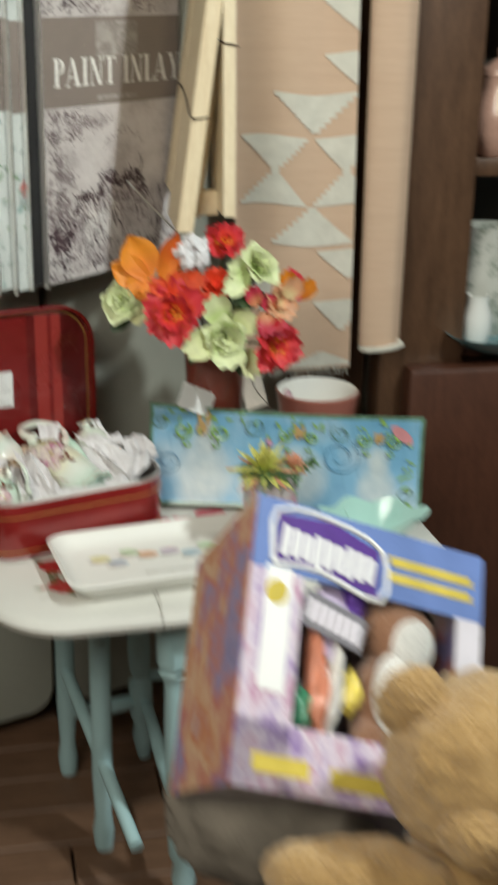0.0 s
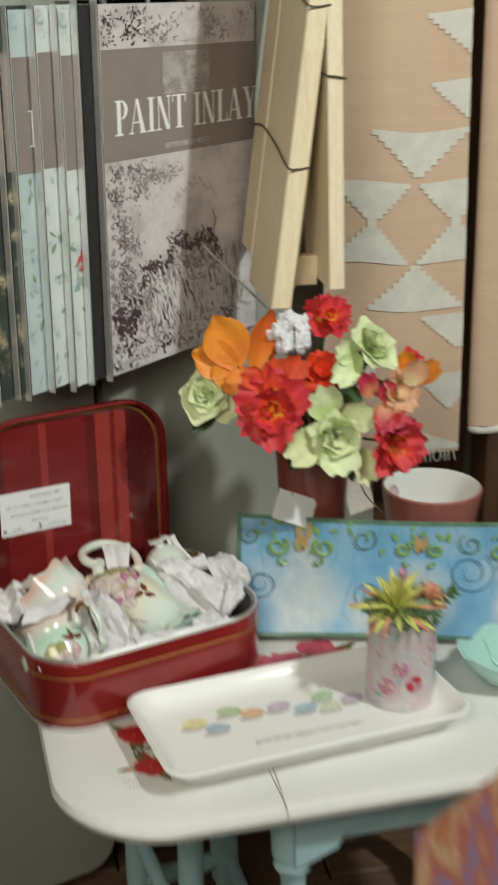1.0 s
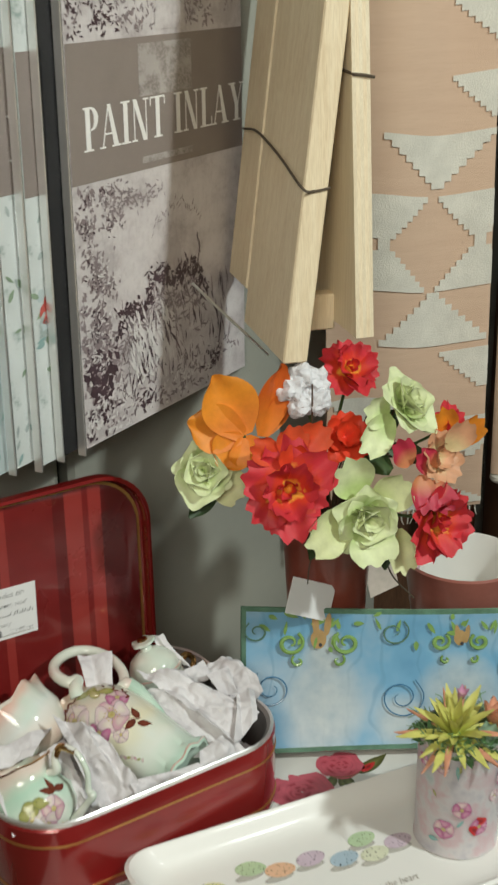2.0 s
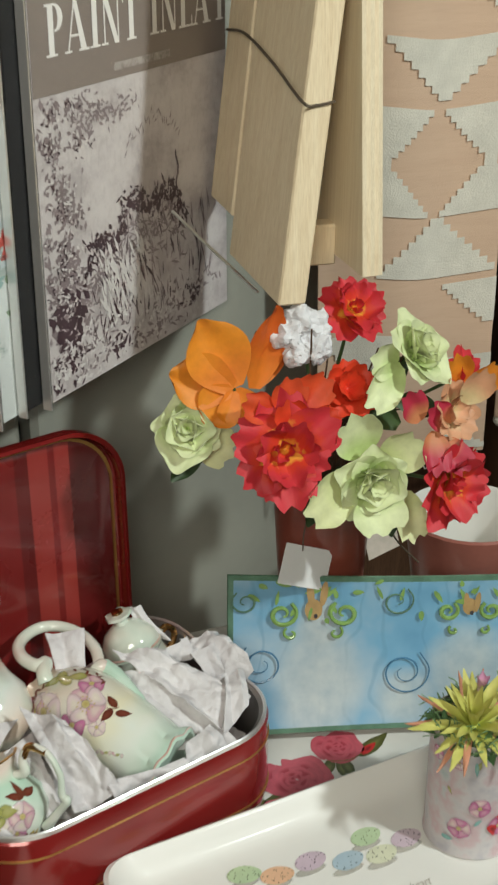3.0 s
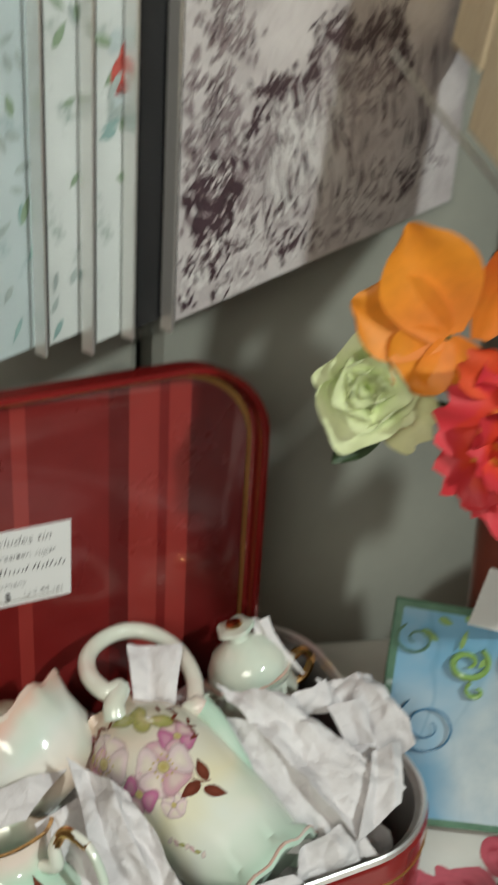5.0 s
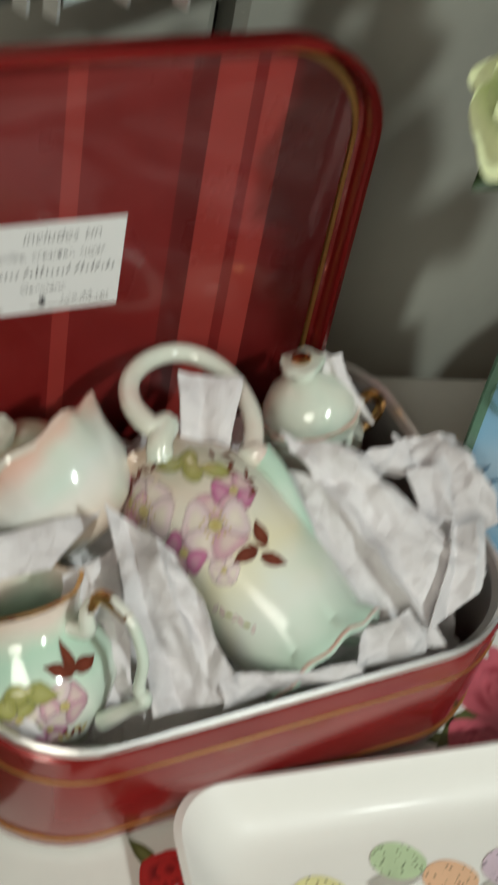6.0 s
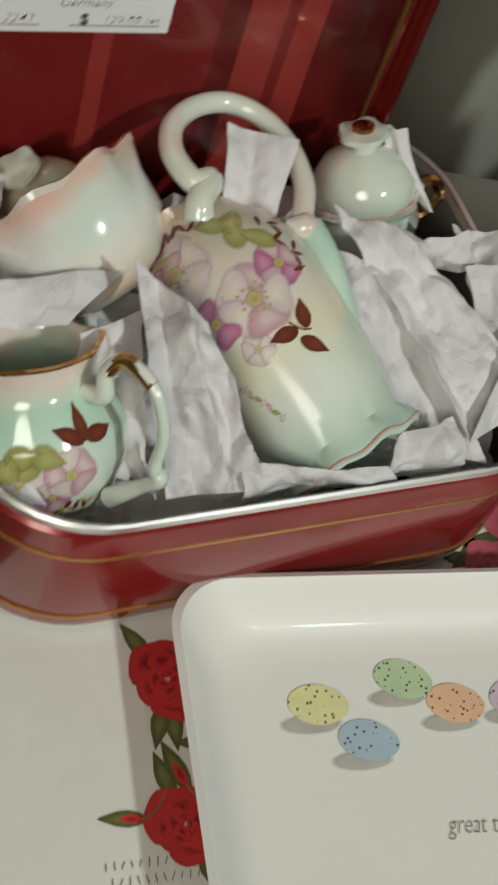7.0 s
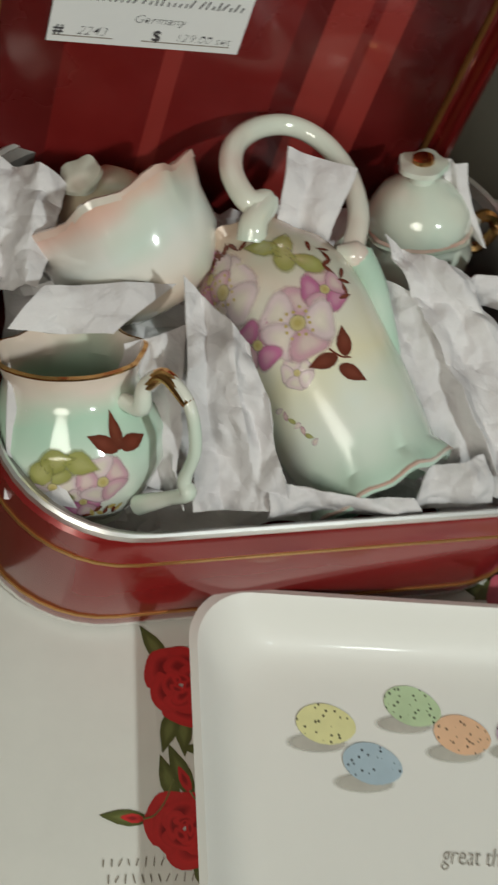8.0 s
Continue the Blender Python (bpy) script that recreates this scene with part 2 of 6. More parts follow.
M["d_ochre"] = petal("ochre_stamen_decal", (0.56, 0.44, 0.16), (0.42, 0.3, 0.08), 0.2)
M["d_heart"] = petal("ochre_wash_decal", (0.62, 0.52, 0.24), (0.46, 0.36, 0.10), 0.2, True)
M["d_teal"] = petal("teal_leaf_decal", (0.20, 0.42, 0.40), (0.3, 0.5, 0.45), 0.4)
M["rose_red"] = petal("printed_red_rose", (0.58, 0.030, 0.030), (0.13, 0.003, 0.006), 0.45)
M["rose_pink"] = petal("printed_pink_rose", (0.62, 0.12, 0.16), (0.34, 0.012, 0.03), 0.45)
M["rose_leaf"] = petal("printed_rose_leaf", (0.10, 0.11, 0.03), (0.2, 0.22, 0.07), 0.45)
for key, c in (("egg_yellow", (0.76, 0.74, 0.38)), ("egg_green", (0.50, 0.64, 0.40)), ("egg_orange", (0.80, 0.50, 0.32)),
               ("egg_blue", (0.42, 0.54, 0.62)), ("egg_lilac", (0.62, 0.50, 0.58)), ("egg_cream", (0.68, 0.70, 0.52))):
    n_ = Nodes(key)
    v_ = n_.add("ShaderNodeTexVoronoi", Scale=330)
    n_.link(n_.c, v_.inputs["Vector"])
    spots = n_.ramp(v_.outputs["Distance"], [(0.0, (0, 0, 0)), (0.19, (0, 0, 0)), (0.24, (1, 1, 1))])
    M[key] = n_.out(n_.mix(tone(c, 0.15), n_.mix(c, n_.ramp(n_.noise(70, 3), [(0.3, tone(c, 0.88)), (0.7, tone(c, 1.1))]), 0.6), spots), 0.2, 0, 0.4)
M["egg_shade"] = petal("printed_grey_wash", (0.56, 0.54, 0.48), (0.50, 0.48, 0.43), 0.3, True)


def can_print():
    n = Nodes("faded_floral_paper")
    col = n.ramp(n.noise(42, 3), [(0.30, (0.42, 0.40, 0.44)), (0.45, (0.56, 0.53, 0.53)), (0.58, (0.55, 0.40, 0.42)), (0.66, (0.52, 0.52, 0.52)), (0.78, (0.34, 0.45, 0.44))])
    n.bump(n.noise(200, 4), 0.15, 0.0006)
    return n.out(col, 0.5, 0, 0.15)


def blue_plate():
    n = Nodes("painted_sky_blue_glass")
    sky = n.ramp(n.noise(9, 4), [(0.28, (0.10, 0.28, 0.46)), (0.48, (0.18, 0.40, 0.58)), (0.66, (0.40, 0.52, 0.60))])
    swirl = n.add("ShaderNodeTexWave", Scale=11, Distortion=9, Detail=2)
    n.link(n.c, swirl.inputs["Vector"])
    col = n.mix(sky, (0.10, 0.26, 0.40), n.ramp(swirl.outputs[1], [(0.0, (0.3, 0.3, 0.3)), (0.06, (0, 0, 0))]))
    for cx, cy, rx, ry in ((-0.120, 0.045, 0.046, 0.062), (-0.116, 0.100, 0.022, 0.030), (0.135, 0.035, 0.034, 0.045), (0.137, 0.078, 0.018, 0.026), (0.02, 0.05, 0.05, 0.05), (-0.04, 0.03, 0.03, 0.03)):
        col = n.mix(col, n.ramp(n.noise(60, 3), [(0.3, (0.40, 0.47, 0.50)), (0.7, (0.58, 0.62, 0.60))]), n.mix(n.blob(cx, cy, rx, ry), (0.85, 0.85, 0.85), 1.0, "MULTIPLY"))
    return n.out(col, 0.42, 0, 0.10)


M["can_print"], M["blue_plate"] = can_print(), blue_plate()
M["plate_green"] = plain("green_painted_border", (0.13, 0.25, 0.17), 0.2, scale=50, spread=0.45, grain=0.05, coat=0.4)
M["plate_leaf"] = plain("painted_vine_green", (0.25, 0.42, 0.12), 0.2, scale=60, spread=0.3, coat=0.4)
M["plate_swirl"] = plain("painted_deep_blue", (0.07, 0.20, 0.34), 0.2, scale=50, spread=0.25, coat=0.4)
M["plate_tan"] = plain("painted_tan", (0.52, 0.34, 0.15), 0.2, scale=60, spread=0.25, coat=0.4)
M["sticker"] = plain("pink_sticker", (0.62, 0.26, 0.28), 0.4, scale=50)


def engraving(name, paper, ink, scale, lo=0.50, hi=0.56, tint=None):
    """A printed engraving: clumps of hatching on paper."""
    n = Nodes(name)
    clump = n.ramp(n.noise(scale, 5, None, 0.62), [(lo, (0, 0, 0)), (hi, (1, 1, 1))])
    hatch = n.ramp(n.noise(scale * 9, 4, (1, 1, 0.5), 0.7), [(0.42, (0, 0, 0)), (0.56, (1, 1, 1))])
    n_mask = n.mix(clump, hatch, 0.65, "MULTIPLY")
    soft = n.ramp(n.noise(scale * 0.6, 2), [(0.3, tone(paper, 0.82)), (0.7, tint or paper)])
    return n.out(n.mix(soft, ink, n_mask), 0.3, 0, 0.5)




def toile():
    """Pale paper with a soft grey wash, for the engraving that is printed on it."""
    n = Nodes("toile_cover_print")
    wash = n.ramp(n.noise(16, 5, (1, 1.4, 1), 0.65), [(0.40, (0.36, 0.32, 0.32)), (0.50, (0.52, 0.48, 0.475)), (0.62, (0.60, 0.56, 0.55))])
    fine = n.ramp(n.noise(190, 4, (1, 0.4, 1), 0.7), [(0.36, (0.42, 0.37, 0.37)), (0.5, (0.58, 0.54, 0.53))])
    return n.out(n.mix(wash, fine, 0.35), 0.3, 0, 0.35)


M["cover"] = toile()
M["print_dark"] = plain("aubergine_ink", (0.075, 0.045, 0.055), 0.35, coat=0.35, scale=60, spread=0.4, grain=0)
M["print_mid"] = plain("mauve_grey_ink", (0.26, 0.21, 0.215), 0.35, coat=0.35, scale=60, spread=0.3, grain=0)
M["print_pale"] = plain("paper_white_ink", (0.63, 0.60, 0.585), 0.35, coat=0.35, scale=60, spread=0.1, grain=0)
M["cover_floral"] = engraving("pale_floral_print", (0.62, 0.66, 0.64), (0.20, 0.27, 0.24), 24, 0.54, 0.64)
M["cover_teal"] = engraving("pale_teal_print", (0.48, 0.56, 0.56), (0.24, 0.33, 0.34), 24, 0.54, 0.66)
M["cover_night"] = engraving("black_botanical_print", (0.04, 0.05, 0.045), (0.42, 0.36, 0.22), 22, 0.52, 0.6)
M["band"] = plain("taupe_band", (0.235, 0.195, 0.175), 0.3, scale=20, spread=0.1, coat=0.5, grain=0.03)
M["stamp"] = engraving("grey_stamp_print", (0.42, 0.38, 0.36), (0.22, 0.19, 0.17), 40, 0.45, 0.55)
M["white_ink"] = plain("white_ink", (0.80, 0.78, 0.75), 0.3, coat=0.4, spread=0.03)
# page edges coloured dark for the shade in the gaps between packs
M["pages"] = plain("shade_toned_pages", (0.10, 0.092, 0.09), 0.7, scale=30)
for key, c in (("leaf_teal", (0.26, 0.40, 0.38)), ("leaf_grey", (0.36, 0.42, 0.40)), ("leaf_green", (0.24, 0.33, 0.22))):
    M[key] = plain("printed_" + key, c, 0.3, coat=0.4, scale=60, spread=0.35, grain=0)
M["red_bloom"] = plain("printed_red_bloom", (0.55, 0.10, 0.08), 0.3, scale=90, spread=0.4, coat=0.5)


def rug():
    n = Nodes("flatwoven_peach_cotton")
    col = n.ramp(n.noise(9, 4, (1, 1, 9)), [(0.3, (0.60, 0.42, 0.30)), (0.7, (0.64, 0.46, 0.33))])
    weave = n.add("ShaderNodeTexWave", Scale=420, Distortion=1.0)
    weave.bands_direction = "Z"
    n.link(n.c, weave.inputs["Vector"])
    n.bump(weave.outputs[1], 0.3, 0.0005)
    return n.out(n.mix(col, (0.54, 0.37, 0.26), n.ramp(n.noise(120, 3, (0.3, 1, 4)), [(0.5, (0, 0, 0)), (0.9, (0.5, 0.5, 0.5))])), 0.95)


M["rug"] = rug()
M["rug_cream"] = plain("cream_cotton_weave", (0.68, 0.655, 0.57), 0.95, scale=40, spread=0.14, grain=0.6, depth=0.0015)
M["box_purple"] = plain("printed_lilac_card", (0.44, 0.36, 0.52), 0.2, scale=25, spread=0.25, coat=0.6, grain=0.03)
M["box_blue"] = plain("printed_blue_card", (0.16, 0.24, 0.52), 0.2, scale=25, spread=0.2, coat=0.6, grain=0.03)
M["box_white"] = plain("printed_white_card", (0.70, 0.66, 0.72), 0.2, scale=25, spread=0.12, coat=0.6, grain=0.03)
M["box_deep"] = plain("printed_violet_card", (0.11, 0.05, 0.27), 0.2, scale=25, spread=0.2, coat=0.6, grain=0.03)
M["box_yellow"] = plain("printed_yellow_card", (0.66, 0.52, 0.10), 0.2, scale=30, spread=0.2, coat=0.6, grain=0.03)
M["box_orange"] = plain("printed_orange_shape", (0.55, 0.20, 0.12), 0.25, scale=30, spread=0.3, coat=0.5, grain=0.03)
M["box_green"] = plain("printed_green_shape", (0.05, 0.22, 0.12), 0.25, scale=30, spread=0.3, coat=0.5, grain=0.03)
M["box_grey"] = plain("grey_backing_card", (0.16, 0.15, 0.17), 0.4, scale=20, spread=0.3, grain=0.05)


def scenic_card():
    n = Nodes("multicoloured_printed_side_card")
    col = n.ramp(n.noise(24, 5, (1, 1, 0.6)), [(0.28, (0.12, 0.11, 0.26)), (0.40, (0.24, 0.20, 0.36)), (0.48, (0.42, 0.13, 0.10)), (0.56, (0.55, 0.36, 0.22)), (0.64, (0.44, 0.14, 0.06)), (0.76, (0.40, 0.36, 0.40))])
    return n.out(col, 0.22, 0, 0.6)


def plush(name, a, b):
    n = Nodes(name)
    fine = n.noise(330, 4, None, 0.7)
    col = n.mix(n.ramp(n.noise(40, 4), [(0.3, a), (0.7, b)]), n.ramp(fine, [(0.3, tone(a, 0.6)), (0.7, tone(b, 1.15))]), 0.5)
    n.bump(fine, 0.9, 0.004)
    return n.out(col, 1.0, 0, 0, Sheen_Weight=0.3)


n_ = Nodes("lilac_and_pink_printed_card")
lilac = n_.ramp(n_.noise(48, 4, (1, 1, 0.7)), [(0.28, (0.20, 0.12, 0.36)), (0.42, (0.44, 0.34, 0.52)), (0.52, (0.66, 0.58, 0.66)), (0.62, (0.50, 0.28, 0.40)), (0.74, (0.74, 0.70, 0.74))])
M["lilac_print"] = n_.out(lilac, 0.2, 0, 0.6)
M["scenic"] = scenic_card()
M["plush_gold"] = plush("golden_plush", (0.40, 0.23, 0.08), (0.60, 0.38, 0.15))
M["plush_brown"] = plush("brown_plush", (0.20, 0.085, 0.04), (0.30, 0.14, 0.07))
M["plush_white"] = plush("white_plush", (0.66, 0.64, 0.60), (0.78, 0.76, 0.72))
n_ = Nodes("clear_plastic")
M["clear"] = n_.out((1, 1, 1), 0.06, 0, 0, Transmission_Weight=1.0, IOR=1.05, Alpha=0.12)
M["jar_floral"] = engraving("grey_floral_china", (0.60, 0.60, 0.54), (0.22, 0.25, 0.20), 26, 0.48, 0.58)
M["peach_china"] = plain("peach_china", (0.60, 0.36, 0.28), 0.25, scale=20, spread=0.3, coat=0.5)
# back panel tinted dark to hold the shade inside the open shelves
M["shade_inside"] = plain("shade_toned_cupboard_back", (0.10, 0.085, 0.07), 0.8)
M["dull_metal"] = plain("dull_tin_lining", (0.34, 0.32, 0.30), 0.38, 0.7, scale=25, spread=0.25, grain=0.1)

# ---- building helpers ----


def part(name, bm, material, parent=None, label="", smooth=True, m=None):
    me = bpy.data.meshes.new(name)
    if m is not None:
        bm.transform(m)
    bmesh.ops.recalc_face_normals(bm, faces=bm.faces)
    if smooth:
        for f in bm.faces:
            f.smooth = True
        for e in bm.edges:
            if len(e.link_faces) == 2 and e.calc_face_angle(0) > 0.7:
                e.smooth = False
    bm.to_mesh(me)
    bm.free()
    for one in (material if isinstance(material, list) else [material]):
        me.materials.append(M[one])
    ob = new(name, me)
    if parent is not None:
        ob.parent = parent
    if label:
        tagged(ob, label)
    return ob


def thing(name, label, category, m=None, group="", kind=""):
    ob = new(name)
    ob.empty_display_size = 0.02
    if m is not None:
        ob.matrix_world = m
    return tagged(ob, label, category, group, kind)


def structure(name, bm, material, label, category, smooth=False):
    return tagged(part(name, bm, material, smooth=smooth), label, category, kind="structure")


def block(sx, sy, sz, m=None, bevel=0.0, seg=2):
    bm = bmesh.new()
    bmesh.ops.create_cube(bm, size=1)
    bm.transform(Matrix.Diagonal((sx, sy, sz, 1)))
    if bevel:
        bmesh.ops.bevel(bm, geom=list(bm.edges), offset=bevel, segments=seg, affect="EDGES", profile=0.5)
    if m is not None:
        bm.transform(m)
    return bm


def rounded(hx, hy, r, n=6):
    """A rounded rectangle, as points in the plane."""
    out = []
    for k, (cx, cy) in enumerate(((hx - r, hy - r), (r - hx, hy - r), (r - hx, r - hy), (hx - r, r - hy))):
        for i in range(n + 1):
            a = math.pi / 2 * (k + i / n)
            out.append((cx + r * math.cos(a), cy + r * math.sin(a)))
    return out


def loft(loops, closed_start=True, closed_end=True):
    """Rings of points, each joined to the next."""
    bm = bmesh.new()
    rings = [[bm.verts.new(p) for p in ring] for ring in loops]
    for a, b in zip(rings, rings[1:]):
        for i in range(len(a)):
            j = (i + 1) % len(a)
            bm.faces.new((a[i], a[j], b[j], b[i]))
    if closed_start:
        bm.faces.new(rings[0][::-1])
    if closed_end:
        bm.faces.new(rings[-1])
    return bm


def rr_loft(rows, n=6, **kw):
    """Rows of half width, half depth, corner radius, height."""
    return loft([[(x, y, z) for x, y in rounded(hx, hy, r, n)] for hx, hy, r, z in rows], **kw)


def lathe(profile, seg=40, wave=0.0, waves=8, m=None, **kw):
    """Radius and height rows turned round z; wave scallops the rows that carry a third value."""
    rings = []
    for row in profile:
        r, z, w = (*row, 0.0)[:3]
        rings.append([((r + w * wave * math.cos(waves * a)) * math.cos(a), (r + w * wave * math.cos(waves * a)) * math.sin(a), z + 0.5 * w * wave * math.cos(waves * a))
                      for a in (2 * math.pi * i / seg for i in range(seg))])
    bm = loft(rings, **kw)
    if m is not None:
        bm.transform(m)
    return bm


def smooth_line(points, n=8):
    """A line through all the points (Catmull-Rom)."""
    p = [Vector(q) for q in points]
    p = [2 * p[0] - p[1]] + p + [2 * p[-1] - p[-2]]
    out = []
    for a, b, c, d in zip(p, p[1:], p[2:], p[3:]):
        for i in range(n):
            t = i / n
            out.append(0.5 * (2 * b + (c - a) * t + (2 * a - 5 * b + 4 * c - d) * t * t + (3 * b - a - 3 * c + d) * t ** 3))
    return out + [p[-2]]


def tube(points, radius, seg=10, n=8, bm=None, flat=1.0):
    """A round rod along the points; radius is a number or one for each end and middle."""
    line = smooth_line(points, n)
    rs = radius if isinstance(radius, (list, tuple)) else [radius] * 2
    loops, side = [], None
    for i, p in enumerate(line):
        d = (line[min(i + 1, len(line) - 1)] - line[max(i - 1, 0)]).normalized()
        if side is None:
            side = d.orthogonal().normalized()
        side = (side - d * side.dot(d)).normalized()
        up = d.cross(side)
        f = i / (len(line) - 1) * (len(rs) - 1)
        k = min(int(f), len(rs) - 2)
        r = rs[k] + (rs[k + 1] - rs[k]) * (f - k)
        loops.append([p + side * math.cos(a) * r + up * math.sin(a) * r * flat for a in (2 * math.pi * j / seg for j in range(seg))])
    made = loft(loops)
    return made if bm is None else join(bm, made)


def join(bm, other):
    """Adds other's faces to bm."""
    vs = {v: bm.verts.new(v.co) for v in other.verts}
    for f in other.faces:
        g = bm.faces.new([vs[v] for v in f.verts])
        g.material_index = f.material_index
    la = other.verts.layers.float.get("along")
    if la:
        lb = bm.verts.layers.float.get("along") or bm.verts.layers.float.new("along")
        for v, w in vs.items():
            w[lb] = v[la]
    other.free()
    return bm


def axes(origin, z, x=(1, 0, 0)):
    """A pose whose z points along z and whose x leans to x."""
    z = Vector(z).normalized()
    y = z.cross(Vector(x)).normalized()
    m = Matrix((y.cross(z), y, z)).transposed().to_4x4()
    return Matrix.Translation(origin) @ m


def words(text, size, m, name, material, parent, shear=0.0, depth=0.0003, bold=0.0, wide=1.0, label=""):
    c = bpy.data.curves.new(name, "FONT")
    c.body, c.size, c.shear, c.extrude, c.offset, c.resolution_u = text, size, shear, depth, bold, 3
    c.align_x = "LEFT"
    tmp = new("text_source", c)
    bpy.context.view_layer.update()
    me = bpy.data.meshes.new_from_object(tmp.evaluated_get(bpy.context.evaluated_depsgraph_get()))
    bpy.data.objects.remove(tmp)
    me.transform(m @ Matrix.Diagonal((wide, 1, 1, 1)))
    me.materials.clear()
    me.materials.append(M[material])
    ob = new(name, me)
    ob.parent = parent
    return tagged(ob, label)


def petal_mesh(length, width, curl, cup, seed=0, nu=7, nv=4, fan=False, ruffle=0.0):
    """One petal from its root at the origin along +y, rising by curl; "along" runs from root to tip."""
    rnd = random.Random(seed)
    bm = bmesh.new()
    lay = bm.verts.layers.float.new("along")
    ph = rnd.uniform(0, 6)
    grid = []
    for i in range(nu + 1):
        u = i / nu
        if fan == "round":
            w = width * math.sin(math.pi * (0.06 + 0.74 * u ** 0.8)) ** 0.7 * (1 - 0.35 * u ** 6)
        elif fan:
            w = width * math.sin(math.pi * (0.05 + 0.60 * u ** 0.85)) ** 0.8
        else:
            w = width * math.sin(math.pi * (0.07 + 0.83 * u ** 1.1)) ** 0.75 * (1.0 if u < 0.99 else 0.75)
        row = []
        for j in range(-nv, nv + 1):
            v = j / nv
            z = curl * length * u * u + cup * abs(v) ** 2 * w + ruffle * length * u * math.sin(5 * v + ph + 3 * u)
            frill = 0.07 * u ** 3 * math.sin(8.5 * v + 2 * ph) if fan is True else 0.0
            q = bm.verts.new((v * w, length * u * (1 - (0.22 if fan else 0.10) * v * v + frill), z))
            q[lay] = u
            row.append(q)
        grid.append(row)
    for a, b in zip(grid, grid[1:]):
        for j in range(2 * nv):
            bm.faces.new((a[j], a[j + 1], b[j + 1], b[j]))
    return bm


def flower(m, rings, seed=0):
    """Rings of petals round z: count, length, width, rise in degrees, curl, cup, ruffle."""
    rnd = random.Random(seed)
    bm = bmesh.new()
    bm.verts.layers.float.new("along")
    for k, (count, length, width, rise, curl, cup, ruffle) in enumerate(rings):
        for i in range(count):
            s = rnd.uniform(0.85, 1.12)
            p = petal_mesh(length * s, width * s, curl, cup, rnd.random(), ruffle=ruffle)
            turn = 360 * (i + 0.5 * (k % 2)) / count + rnd.uniform(-9, 9)
            p.transform(pose(0, 0, 0, 0, 0, turn) @ pose(0, 0, 0, rise + rnd.uniform(-8, 8), 0, rnd.uniform(-8, 8)))
            join(bm, p)
    bm.transform(m)
    return bm


def bloom(name, m, rings, material, parent, seed=0, fan=False):
    """A flower as a part: a small heart that carries each petal as a piece of its own."""
    q = bmesh.new()
    bmesh.ops.create_icosphere(q, subdivisions=2, radius=rings[-1][1] * 0.14)
    for v in q.verts:
        v.co *= 1 + 0.2 * noise.noise(v.co * 300)
    heart = part(name, q, material, parent, m=m)
    rnd = random.Random(seed)
    for k, (count, length, width, rise, curl, cup, ruffle) in enumerate(rings):
        for i in range(count):
            s = rnd.uniform(0.85, 1.12)
            p = petal_mesh(length * s, width * s, curl, cup, rnd.random(), nv=6 if fan else 4, fan=fan, ruffle=ruffle)
            turn = 360 * (i + 0.5 * (k % 2)) / count + rnd.uniform(-9, 9)
            part("petal", p, material, heart, m=m @ pose(0, 0, 0, 0, 0, turn) @ pose(0, 0, 0, rise + rnd.uniform(-8, 8), 0, rnd.uniform(-8, 8)))
    return heart


def patch(fn, outline, n=24, lift=0.0004):
    """A painted spot: the outline in the surface's own (u, v), laid on the surface fn."""
    bm = bmesh.new()
    lay = bm.verts.layers.float.new("along")
    cu = sum(p[0] for p in outline) / len(outline)
    cv = sum(p[1] for p in outline) / len(outline)
    rings = []
    for k in (0.0, 0.35, 0.7, 1.0):
        if k == 0:
            ring = [bm.verts.new(fn(cu, cv, lift))]
        else:
            ring = [bm.verts.new(fn(cu + (u - cu) * k, cv + (v - cv) * k, lift)) for u, v in outline]
        for q in ring:
            q[lay] = k
        rings.append(ring)
    c = rings[0][0]
    for i in range(len(outline)):
        j = (i + 1) % len(outline)
        bm.faces.new((c, rings[1][i], rings[1][j]))
        for a, b in zip(rings[1:], rings[2:]):
            bm.faces.new((a[i], a[j], b[j], b[i]))
    return bm


def graded(bm, height):
    """Stores how far up each point of a turned body lies, for its glaze."""
    lay = bm.verts.layers.float.get("along") or bm.verts.layers.float.new("along")
    for v in bm.verts:
        v[lay] = min(1.0, max(0.0, v.co.z / height))
    return bm


def oval(cu, cv, ru, rv, turn=0.0, n=18, point=0.0):
    """An oval outline, drawn out to a point at one end by point."""
    out = []
    for i in range(n):
        a = 2 * math.pi * i / n
        x, y = ru * math.cos(a), rv * math.sin(a) * (1 - point * max(0, math.cos(a)))
        out.append((cu + x * math.cos(turn) - y * math.sin(turn), cv + x * math.sin(turn) + y * math.cos(turn)))
    return out


